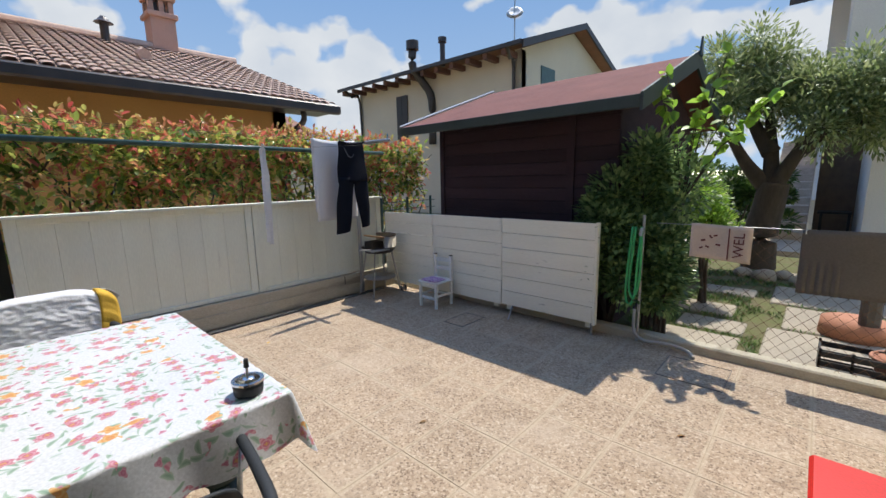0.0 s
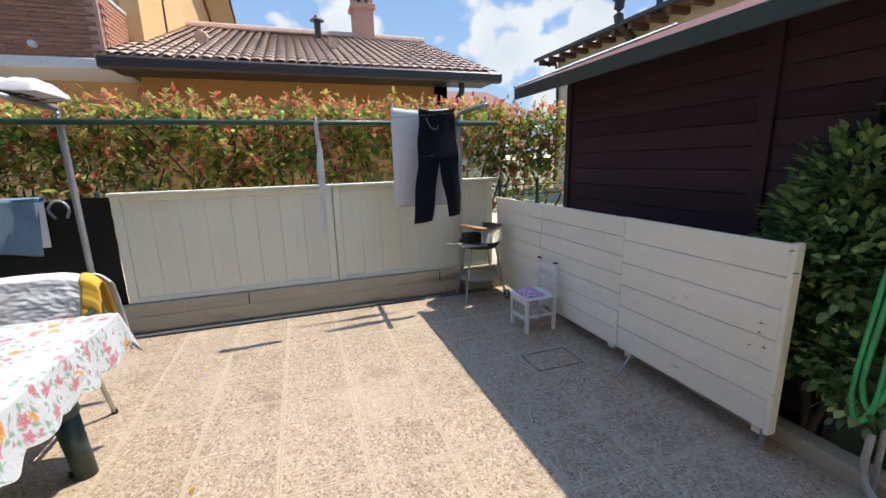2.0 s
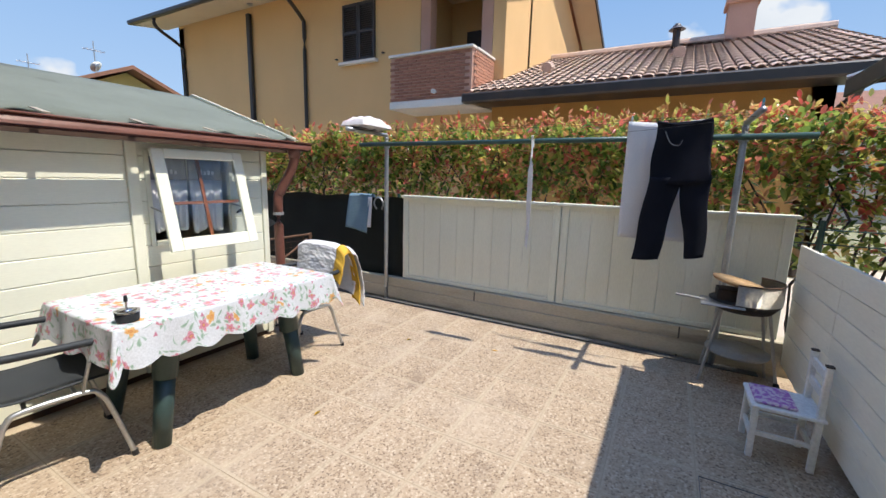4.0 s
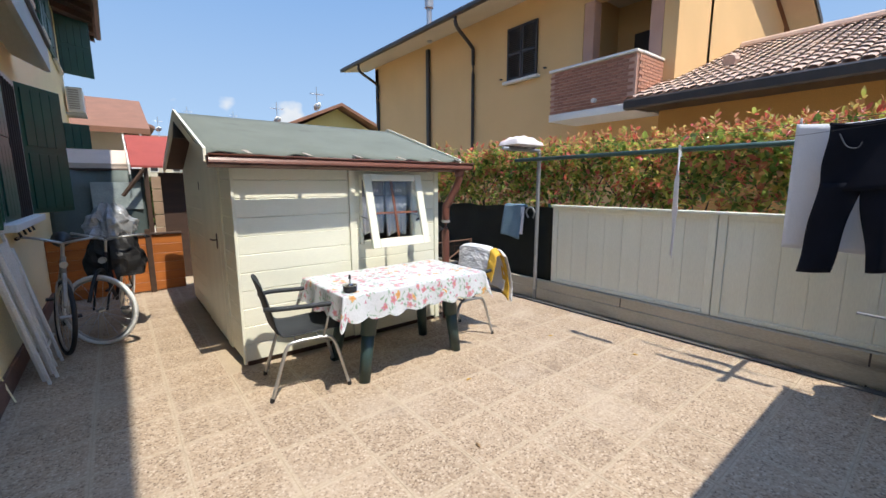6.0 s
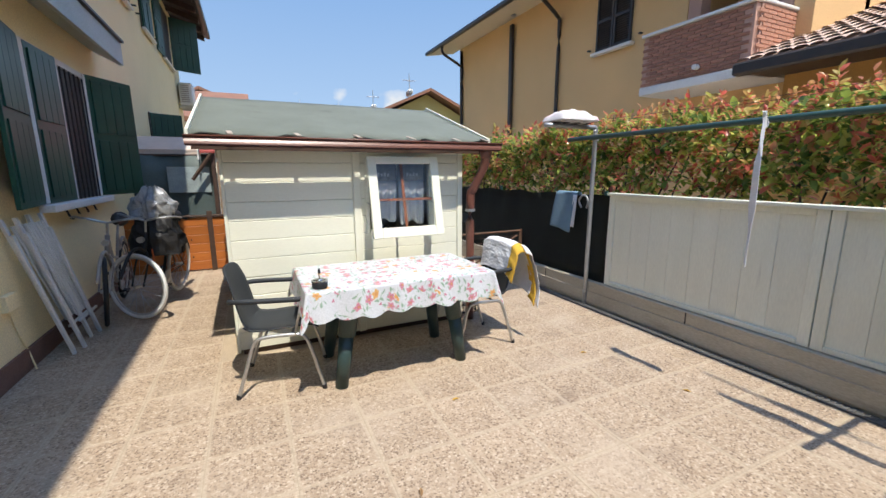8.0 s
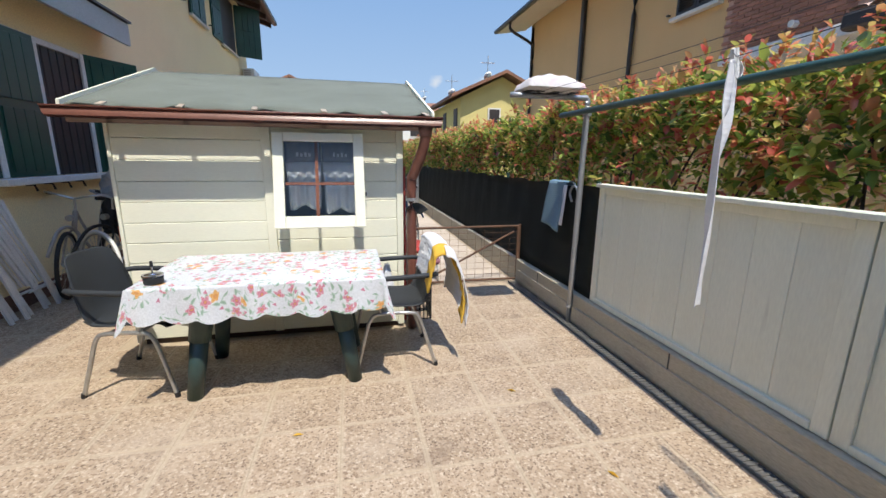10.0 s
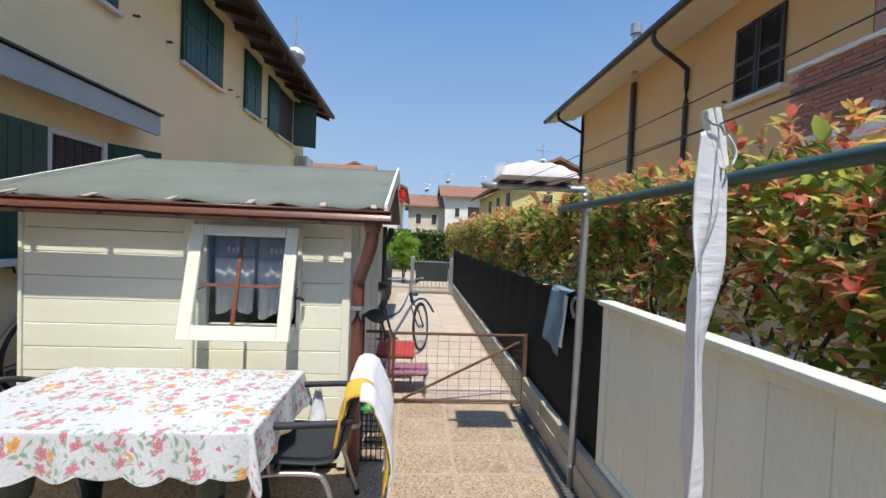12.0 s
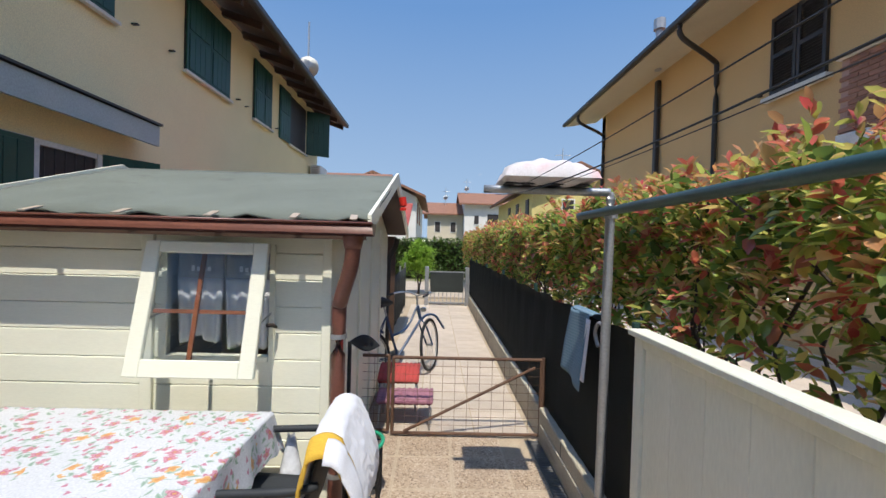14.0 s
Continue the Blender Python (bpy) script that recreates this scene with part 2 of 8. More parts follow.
EARTH = mat("dry_garden_ground", (0.30, 0.26, 0.18), 0.95, (0.16, 0.18, 0.07), 0.6, 0.9, 40, 0.4)
WOOD_ORANGE = mat("orange_varnished_pine", (0.46, 0.15, 0.03), 0.45, (0.34, 0.10, 0.02), 3, 0.8, 40, 0.1, stretch=(0.3, 1, 5), obrand=0.1)
WOOD_DARK = mat("brown_stained_wood", (0.075, 0.04, 0.025), 0.6, (0.05, 0.028, 0.018), 4, 0.8, 50, 0.15, stretch=(0.4, 0.4, 3))
LEAD = mat("grey_painted_fascia", (0.42, 0.46, 0.45), 0.6, (0.36, 0.40, 0.39), 3, 0.8, 60, 0.1)


# ---- mesh helpers ----
ORIGIN = {}


def thing(name, at, label, category, group="", kind=""):
    ob = new(name)
    ob.location = at
    ob.empty_display_size = 0.1
    ORIGIN[ob.name] = Vector(at)
    return tagged(ob, label, category, group, kind)


def finish(bm, smooth):
    for f in bm.faces:
        f.smooth = smooth


def part(name, bm, material, parent=None, label="", smooth=False):
    """Links a bmesh, drawn in the world's metres, as one mesh under parent."""
    me = bpy.data.meshes.new(name)
    org = ORIGIN[parent.name] if parent is not None else Vector((0, 0, 0))
    bmesh.ops.recalc_face_normals(bm, faces=bm.faces[:])
    finish(bm, smooth)
    for v in bm.verts:
        v.co -= org
    bm.to_mesh(me)
    bm.free()
    for m in (material if isinstance(material, (list, tuple)) else [material]):
        me.materials.append(m)
    ob = new(name, me)
    if parent is not None:
        ob.parent = parent
        ORIGIN[ob.name] = org
    if label:
        ob["label"] = label
    return ob


def structure(name, bm, material, label="", smooth=False):
    ob = part(name, bm, material, None, "", smooth)
    ORIGIN[ob.name] = Vector((0, 0, 0))
    return tagged(ob, label, "", "", "structure")


def solo(name, bm, material, label, category, smooth=False, kind="", group=""):
    ob = part(name, bm, material, None, "", smooth)
    ORIGIN[ob.name] = Vector((0, 0, 0))
    return tagged(ob, label, category, group, kind)


def box(bm, x0, x1, y0, y1, z0, z1, bevel=0.0):
    r = bmesh.ops.create_cube(bm, size=1.0, matrix=Matrix.Translation(((x0 + x1) / 2, (y0 + y1) / 2, (z0 + z1) / 2)) @ Matrix.Diagonal((abs(x1 - x0), abs(y1 - y0), abs(z1 - z0), 1)))
    if bevel:
        es = list({e for v in r["verts"] for e in v.link_edges})
        bmesh.ops.bevel(bm, geom=es, offset=bevel, segments=1, affect="EDGES")
    return bm


def B(*a, bevel=0.0):
    return box(bmesh.new(), *a, bevel=bevel)


def obox(bm, m, sx, sy, sz, bevel=0.0):
    r = bmesh.ops.create_cube(bm, size=1.0, matrix=m @ Matrix.Diagonal((sx, sy, sz, 1)))
    if bevel:
        es = list({e for v in r["verts"] for e in v.link_edges})
        bmesh.ops.bevel(bm, geom=es, offset=bevel, segments=1, affect="EDGES")
    return bm


def tube(bm, pts, r, seg=10, r_end=None, caps=True):
    """A round bar along pts."""
    pts = [Vector(p) for p in pts]
    rings = []
    for i, p in enumerate(pts):
        d = (pts[min(i + 1, len(pts) - 1)] - pts[max(i - 1, 0)]).normalized()
        q = d.to_track_quat("Z", "Y")
        f = i / max(1, len(pts) - 1)
        rr = r if r_end is None else r + (r_end - r) * f
        rings.append([bm.verts.new(p + q @ Vector((rr * math.cos(a * 2 * math.pi / seg), rr * math.sin(a * 2 * math.pi / seg), 0))) for a in range(seg)])
    for a, b in zip(rings, rings[1:]):
        for k in range(seg):
            bm.faces.new((a[k], a[(k + 1) % seg], b[(k + 1) % seg], b[k]))
    if caps:
        bm.faces.new(rings[0][::-1])
        bm.faces.new(rings[-1])
    return bm


def Tb(pts, r, seg=10, r_end=None):
    return tube(bmesh.new(), pts, r, seg, r_end)


def quadprism(bm, pts, d):
    """A flat polygon pushed along d."""
    d = Vector(d)
    a = [bm.verts.new(Vector(p)) for p in pts]
    b = [bm.verts.new(Vector(p) + d) for p in pts]
    bm.faces.new(a)
    bm.faces.new(b[::-1])
    n = len(a)
    for i in range(n):
        bm.faces.new((a[i], b[i], b[(i + 1) % n], a[(i + 1) % n]))
    return bm


def QP(pts, d):
    return quadprism(bmesh.new(), pts, d)


def bend(pts, n=6):
    """A smooth line through pts."""
    pts = [Vector(p) for p in pts]
    out = []
    for i in range(len(pts) - 1):
        p0, p1, p2, p3 = pts[max(i - 1, 0)], pts[i], pts[i + 1], pts[min(i + 2, len(pts) - 1)]
        for k in range(n):
            t = k / n
            out.append(0.5 * ((2 * p1) + (p2 - p0) * t + (2 * p0 - 5 * p1 + 4 * p2 - p3) * t * t + (3 * p1 - p0 - 3 * p2 + p3) * t ** 3))
    out.append(pts[-1])
    return out


def piece(name, me, parent, loc, rot=0.0):
    """An object of its own on a shared mesh, under parent."""
    ob = new(name, me)
    ob.parent = parent
    ob.location = Vector(loc) - ORIGIN.get(parent.name, Vector((0, 0, 0)))
    ob.rotation_euler[2] = rot
    return ob


def mesh_of(name, bm, material):
    me = bpy.data.meshes.new(name)
    bmesh.ops.recalc_face_normals(bm, faces=bm.faces[:])
    bm.to_mesh(me)
    bm.free()
    me.materials.append(material)
    return me
# ---- ground and paving ----
bm = bmesh.new()
gv = [bm.verts.new(p) for p in ((-600, -600, -0.12), (600, -600, -0.12), (600, 600, -0.12), (-600, 600, -0.12))]
bm.faces.new(gv)
structure("ground", bm, EARTH, "dry patchy ground of gardens and verges")
structure("floor", B(-4.3, 0.85, -9.6, 3.9, -0.118, -0.0016), JOINT, "cement bed and joints of the courtyard paving")
structure("pavement", B(-10.5, -4.72, -20.0, 8.0, -0.118, -0.03), PAVER, "pale paved strip behind the hedge")

# ---- boundary wall and white fence along the courtyard ----
base_wall = structure("wall_west", B(-4.42, -4.245, -9.0, 4.1, -0.1, 0.27, bevel=0.008), CONCRETE, "low stained concrete boundary wall")
bm = bmesh.new()
for y in (3.05, 1.15, -0.7, -2.6, -4.5, -6.4):
    box(bm, -4.247, -4.2435, y - 0.006, y + 0.006, 0.0, 0.262)
part("joint", bm, DARK_TRIM, base_wall)
part("ledge", B(-4.244, -4.232, -1.2, 3.73, 0.02, 0.16, bevel=0.004), CONCRETE, base_wall)

fence = thing("white_board_fence", (-4.3, 2.0, 0.27), "weathered white vertical-board fence on a low concrete wall", "fence")


def fence_panel(y0, y1):
    n = round((y1 - y0 - 0.14) / 0.2)
    w = (y1 - y0 - 0.14) / n
    for i in range(n):
        a = y0 + 0.07 + i * w
        part("board", B(-4.325, -4.30, a + 0.0006, a + w - 0.0006, 0.29, 1.19, bevel=0.0025), FENCE_WHITE, fence)
    part("stile", B(-4.335, -4.285, y0, y0 + 0.07, 0.275, 1.21, bevel=0.003), FENCE_WHITE, fence)
    part("stile", B(-4.335, -4.285, y1 - 0.07, y1, 0.275, 1.21, bevel=0.003), FENCE_WHITE, fence)
    part("rail", B(-4.333, -4.28, y0 + 0.072, y1 - 0.072, 0.276, 0.315, bevel=0.003), FENCE_WHITE, fence)
    part("rail", B(-4.333, -4.287, y0 + 0.072, y1 - 0.072, 1.165, 1.21, bevel=0.003), FENCE_WHITE, fence)


part("backing", B(-4.345, -4.327, 0.2, 3.7, 0.28, 1.2), FENCE_WHITE, fence)
fence_panel(0.20, 1.985)
fence_panel(1.993, 3.70)
part("cap", B(-4.345, -4.255, 0.19, 3.72, 1.212, 1.24, bevel=0.004), FENCE_WHITE, fence)

# dark netting on the wall beside the passage
net = thing("shade_netting", (-4.3, -4.0, 0.27), "dark green shade netting tied along the wall", "netting")
bm = bmesh.new()
cols, rows_n = 90, 8
gridv = []
for i in range(cols + 1):
    y = 0.19 - i * 9.1 / cols
    colv = []
    for j in range(rows_n + 1):
        z = 0.27 + (0.93 + 0.012 * math.sin(i * 0.9)) * j / rows_n
        colv.append(bm.verts.new((-4.30 + 0.012 * math.sin(i * 1.3 + j * 0.5) * (j / rows_n) + 0.006 * math.sin(i * 3.1), y, z)))
    gridv.append(colv)
for i in range(cols):
    for j in range(rows_n):
        bm.faces.new((gridv[i][j], gridv[i + 1][j], gridv[i + 1][j + 1], gridv[i][j + 1]))
r = bmesh.ops.solidify(bm, geom=bm.faces[:], thickness=0.006)
part("net", bm, SCREEN, net, smooth=True)
for y in (0.1, -1.9, -3.8, -5.7, -7.6, -8.9):
    part("post", Tb([(-4.34, y, 0.27), (-4.34, y, 1.25)], 0.02, 8), GREEN_BAR, net)

# ---- short plank fence ----
pf = thing("white_plank_fence", (-2.8, 3.75, 0.0), "worn white horizontal-plank fence with chipped paint", "fence")


def plank_row(x0, x1, y, z0, z1, n):
    h = (z1 - z0) / n
    for i in range(n):
        j = 0.002 * math.sin(i * 2.3 + x0)
        part("plank", B(x0, x1, y + j, y + 0.022 + j, z0 + i * h + 0.0025, z0 + (i + 1) * h - 0.0015, bevel=0.003), WHITE_WORN, pf)


plank_row(-4.24, -3.35, 3.735, 0.10, 1.03, 7)
plank_row(-3.345, -2.335, 3.735, 0.10, 1.035, 7)
plank_row(-2.325, -1.335, 3.725, 0.115, 1.04, 6)
for x in (-3.9, -3.35, -2.42, -2.25, -1.38):
    part("batten", B(x - 0.03, x + 0.03, 3.76, 3.79, 0.06, 1.02), WHITE_WORN, pf)
part("edge_strip", B(-1.335, -1.31, 3.72, 3.775, 0.10, 1.045, bevel=0.003), WHITE_WORN, pf)
part("edge_strip", B(-2.36, -2.33, 3.722, 3.732, 0.11, 0.36, bevel=0.002), WHITE_WORN, pf)
part("brace_rod", Tb([(-2.20, 3.77, 0.14), (-2.16, 3.60, 0.006)], 0.008, 8), GALV, pf)
part("foot", Tb([(-1.345, 3.745, 0.0), (-1.345, 3.745, 0.11)], 0.012, 8), GALV, pf)
kerb = structure("kerb", B(-4.24, 3.0, 3.88, 4.0, -0.1, 0.075, bevel=0.012), CONCRETE, "worn concrete kerb round the garden")

# ---- dark garden shed ----
ds = thing("dark_garden_shed", (-2.3, 4.2, 0.0), "dark brown-stained timber shed with a red felt roof", "shed")
DX0, DX1, DY0, DY1 = -3.5, -1.3, 4.1, 6.9
for i in range(16):
    z = 0.02 + i * 0.132
    part("board", B(DX0, DX1, DY0 + 0.003 * math.sin(i * 1.9), DY0 + 0.03, z, z + 0.13, bevel=0.004), DARK_SHED, ds)
part("side_wall", B(DX0, DX0 + 0.03, DY0 + 0.032, DY1, 0, 2.1), DARK_SHED, ds)
part("gable_wall", QP([(DX1 - 0.03, DY0 + 0.032, 0), (DX1 - 0.03, DY1, 0), (DX1 - 0.03, DY1, 2.13), (DX1 - 0.03, 5.5, 2.6), (DX1 - 0.03, DY0 + 0.032, 2.13)], (0.03, 0, 0)), DARK_SHED, ds)
part("back_wall", B(DX0 + 0.032, DX1 - 0.032, DY1 - 0.03, DY1, 0, 2.1), DARK_SHED, ds)
part("corner_post", B(DX0 - 0.012, DX0 + 0.05, DY0 - 0.022, DY0 - 0.002, 0, 2.1), DARK_SHED, ds)
part("corner_post", B(-1.8, -1.72, DY0 - 0.024, DY0 - 0.004, 0, 2.1), DARK_SHED, ds)
RX0, RX1 = -3.84, -1.03
part("roof_front", QP([(RX0, 3.74, 2.06), (RX1, 3.74, 2.06), (RX1, 5.5, 2.69), (RX0 + 0.15, 5.5, 2.69)], (0, 0.0, 0.03)), RED_FELT, ds)
part("roof_back", QP([(RX0 + 0.15, 5.504, 2.69), (RX1, 5.504, 2.69), (RX1, 7.3, 2.06), (RX0, 7.3, 2.06)], (0, 0.0, 0.03)), RED_FELT, ds)
part("fascia", B(RX0, RX1, 3.715, 3.738, 1.985, 2.085, bevel=0.004), GREEN_FASCIA, ds)
part("bargeboard", QP([(RX1 + 0.002, 3.72, 1.96), (RX1 + 0.002, 5.5, 2.58), (RX1 + 0.002, 5.5, 2.76), (RX1 + 0.002, 3.72, 2.10)], (0.025, 0, 0)), GREEN_FASCIA, ds)
part("bargeboard", QP([(RX1 + 0.002, 5.503, 2.58), (RX1 + 0.002, 7.3, 1.96), (RX1 + 0.002, 7.3, 2.10), (RX1 + 0.002, 5.503, 2.76)], (0.025, 0, 0)), GREEN_FASCIA, ds)
part("finial", QP([(RX1 + 0.03, 5.44, 2.7), (RX1 + 0.03, 5.56, 2.7), (RX1 + 0.03, 5.51, 2.9)], (0.02, 0, 0)), GREEN_FASCIA, ds)
part("verge_strip", Tb([(RX0 - 0.01, 3.72, 2.1), (RX0 + 0.14, 5.5, 2.74)], 0.015, 6), GALV, ds, "pale metal edge strip")
part("soffit", QP([(RX0, 3.76, 2.052), (RX1, 3.76, 2.052), (RX1, 4.18, 2.12), (RX0, 4.18, 2.12)], (0, 0, -0.012)), DARK_SHED, ds)


# ---- white garden shed ----
ws = thing("cream_garden_shed", (-1.7, -0.2, 0.0), "cream-painted clapboard garden shed with grey-green felt roof", "shed")
SX0, SX1, SY0, SY1 = -2.76, -0.765, -0.19, -2.9
EAVE, RIDGE, RY = 1.68, 2.16, -1.54
# front boards in three fields, with the window's opening left free
WX0, WX1, WZ0, WZ1 = -2.43, -1.87, 0.96, 1.55
BOARD = 1.634 / 11
for i in range(11):
    z0, z1 = 0.05 + i * BOARD, 0.05 + (i + 1) * BOARD - 0.003
    wob = 0.0015 * math.sin(i * 1.7)
    part("board", B(-1.735, SX1 - 0.012, SY0 - 0.02, SY0 + wob, z0, z1, bevel=0.004), SHED_CREAM, ws)
    if z1 <= WZ0 + 0.05 or z0 >= WZ1 - 0.05:
        part("board", B(SX0 + 0.04, -1.80, SY0 - 0.02, SY0 + wob, z0, z1, bevel=0.004), SHED_CREAM, ws)
    else:
        part("board", B(SX0 + 0.04, WX0, SY0 - 0.02, SY0 + wob, z0, z1, bevel=0.004), SHED_CREAM, ws)
        part("board", B(WX1, -1.80, SY0 - 0.02, SY0 + wob, z0, z1, bevel=0.004), SHED_CREAM, ws)
    part("board", B(SX1 - 0.02, SX1 + wob, SY0 - 0.03, SY0 - 0.62, z0, z1, bevel=0.004), SHED_CREAM, ws)
part("batten", B(-1.80, -1.735, SY0 - 0.02, SY0 + 0.022, 0.05, EAVE, bevel=0.004), SHED_CREAM, ws)
part("corner_strip", B(SX1 - 0.012, SX1 + 0.012, SY0 - 0.03, SY0 + 0.014, 0.03, EAVE, bevel=0.004), SHED_CREAM, ws)
part("corner_strip", B(SX0 - 0.012, SX0 + 0.04, SY0 - 0.03, SY0 + 0.016, 0.03, EAVE, bevel=0.004), SHED_CREAM, ws)
GAB = [(SX1 - 0.02, SY0 - 0.03, EAVE), (SX1 - 0.02, SY1, EAVE), (SX1 - 0.02, RY, RIDGE)]
part("gable_panel", QP(GAB, (0.018, 0, 0)), SHED_CREAM, ws)
for i in range(11):
    z0, z1 = 0.05 + i * BOARD, 0.05 + (i + 1) * BOARD - 0.003
    part("board", B(SX1 - 0.02, SX1, -1.66, SY1, z0, z1, bevel=0.004), SHED_CREAM, ws)
side_door = part("door", B(SX1 - 0.03, SX1 + 0.004, -0.78, -1.655, 0.04, 1.68, bevel=0.003), SHED_CREAM, ws)
for k in range(7):
    part("door_board", B(SX1 + 0.0045, SX1 + 0.014, -0.79 - k * 0.124, -0.79 - k * 0.124 - 0.119, 0.06, 1.66, bevel=0.003), SHED_CREAM, side_door)
part("handle", B(SX1 + 0.0145, SX1 + 0.022, -0.86, -0.89, 0.92, 1.06, bevel=0.002), DARK_TRIM, side_door, "dark metal door plate")
part("lever", Tb([(SX1 + 0.02, -0.875, 1.0), (SX1 + 0.055, -0.875, 1.0), (SX1 + 0.055, -0.97, 1.0)], 0.007, 6), DARK_TRIM, side_door)
part("hinge", Tb([(SX1 + 0.012, -1.64, 1.45), (SX1 + 0.012, -1.64, 1.53)], 0.008, 6), DARK_TRIM, side_door)
part("jamb", B(SX1 - 0.02, SX1 + 0.012, -0.775, -0.63, 0.04, EAVE, bevel=0.003), SHED_CREAM, ws)
part("gable_panel", QP([(SX0 + 0.02, SY0 - 0.03, 0.03), (SX0 + 0.02, SY1, 0.03), (SX0 + 0.02, SY1, EAVE), (SX0 + 0.02, RY, RIDGE), (SX0 + 0.02, SY0 - 0.03, EAVE)], (-0.02, 0, 0)), SHED_CREAM, ws)
for y in (-0.55, -1.05, -1.6, -2.2):
    part("batten", B(SX0 - 0.018, SX0 - 0.001, y, y - 0.05, 0.03, EAVE + 0.05, bevel=0.003), SHED_CREAM, ws)
part("back_wall", B(SX0 + 0.02, SX1 - 0.02, SY1 - 0.02, SY1, 0.03, EAVE), SHED_CREAM, ws)
part("floor_frame", B(SX0 + 0.02, SX1 - 0.03, SY0 - 0.03, SY1 + 0.02, 0.0, 0.045), WOOD_DARK, ws)


def wavy_roof(y_e, sgn):
    b = bmesh.new()
    nx, ny = 26, 8
    g = []
    for i in range(nx + 1):
        x = -3.0 + i * (3.0 - 0.575) / nx
        col = []
        for j in range(ny + 1):
            f = j / ny
            y = y_e + (RY - y_e) * f
            z = 1.735 + (RIDGE + 0.035 - 1.735) * f + 0.008 * math.sin(i * 1.1 + j) * (1 - f) + (0.012 * math.sin(i * 2.1) - 0.006 if j == 0 else 0)
            col.append(b.verts.new((x, y + (0.012 * math.sin(i * 0.9) if j == 0 else 0), z)))
        g.append(col)
    for i in range(nx):
        for j in range(ny):
            b.faces.new((g[i][j], g[i + 1][j], g[i + 1][j + 1], g[i][j + 1]))
    bmesh.ops.recalc_face_normals(b, faces=b.faces[:])
    bmesh.ops.solidify(b, geom=b.faces[:], thickness=0.014)
    return b


part("roof_felt", wavy_roof(-0.065, 1), GREEN_FELT, ws, smooth=True)
part("roof_felt", wavy_roof(-3.08, -1), GREEN_FELT, ws, smooth=True)
for ye, nm in ((-0.085, 1), (-3.05, -1)):
    part("roof_deck", QP([(-2.975, ye, 1.70), (-0.60, ye, 1.70), (-0.60, RY, 2.155), (-2.975, RY, 2.155)], (0, 0, 0.018)), WOOD_DARK, ws)
    for x in (-0.595, -3.0):
        part("bargeboard", QP([(x, ye + 0.02 * nm, 1.66), (x, RY, 2.11), (x, RY, 2.225), (x, ye + 0.02 * nm, 1.755)], (0.02, 0, 0)), SHED_CREAM, ws)
part("fascia", B(-2.97, -0.60, -0.10, -0.088, 1.62, 1.70), WOOD_DARK, ws)

def gutter(x0, x1, y, z, r):
    b = bmesh.new()
    n = 10
    a0 = []
    for x in (x0, x1):
        row = []
        for k in range(n + 1):
            a = math.pi + math.pi * k / n
            row.append(b.verts.new((x, y + r * math.cos(a), z + r * math.sin(a))))
        a0.append(row)
    for k in range(n):
        b.faces.new((a0[0][k], a0[0][k + 1], a0[1][k + 1], a0[1][k]))
    b.faces.new(a0[0]), b.faces.new(a0[1][::-1])
    fs = [f for f in b.faces if len(f.verts) == 4]
    bmesh.ops.solidify(b, geom=fs, thickness=0.004)
    tube(b, [(x0, y + r, z), (x1, y + r, z)], 0.007, 6)
    return b


gut = part("gutter", gutter(-3.03, -0.58, 0.036, 1.702, 0.064), GUTTER_BR, ws, "brown half-round gutter", smooth=True)
for x in (-0.85, -1.3, -1.75, -2.2, -2.62, -2.92):
    part("bracket", obox(bmesh.new(), pose(x, -0.005, 1.735, -14, 0, 8), 0.035, 0.12, 0.006), mat("pale_bracket", (0.45, 0.36, 0.27), 0.5) if x == -0.85 else bpy.data.materials["pale_bracket"], gut)
part("pipe_hopper", tube(bmesh.new(), [(-2.92, 0.0, 1.575), (-2.92, 0.0, 1.62), (-2.92, 0.0, 1.675)], 0.044, 12, 0.062), GUTTER_BR, ws, smooth=True)
part("downpipe", tube(bmesh.new(), bend([(-2.92, 0.0, 1.67), (-2.92, 0.0, 1.57), (-2.90, -0.03, 1.46), (-2.845, -0.09, 1.30), (-2.83, -0.12, 1.2), (-2.83, -0.12, 0.6), (-2.83, -0.12, 0.02)], 5), 0.04, 12), GUTTER_BR, ws, "brown plastic downpipe", smooth=True)
for z in (1.1, 0.35):
    part("pipe_clip", tube(bmesh.new(), [(-2.83, -0.12, z - 0.012), (-2.83, -0.12, z + 0.012)], 0.046, 12), GALV, ws)

# ---- houses ----
def pantiles(x_e, z_e, x_r, z_r, y0, y1, name, parent, pitch=0.19, courses=15):
    """Rows of half-round roof tiles from the eave up to the ridge, joined."""
    b = bmesh.new()
    n = int((y1 - y0) / pitch)
    for i in range(n):
        yc = y0 + (i + 0.5) * pitch
        for c in range(courses):
            f0, f1 = c / courses, (c + 1.15) / courses
            f1 = min(f1, 1.0)
            xa, za = x_e + (x_r - x_e) * f0, z_e + (z_r - z_e) * f0
            xb, zb = x_e + (x_r - x_e) * f1, z_e + (z_r - z_e) * f1
            prev = None
            for k in range(7):
                a = math.pi * k / 6
                oy, oz = -math.cos(a) * pitch * 0.5, math.sin(a) * pitch * 0.2
                lift = 0.03 * (c > -1)
                v = (b.verts.new((xa, yc + oy, za + oz + lift)), b.verts.new((xb, yc + oy * 0.85, zb + oz * 0.9)))
                if prev:
                    b.faces.new((prev[0], v[0], v[1], prev[1]))
                prev = v
    return part(name, b, ROOF_TILE, parent, smooth=True)


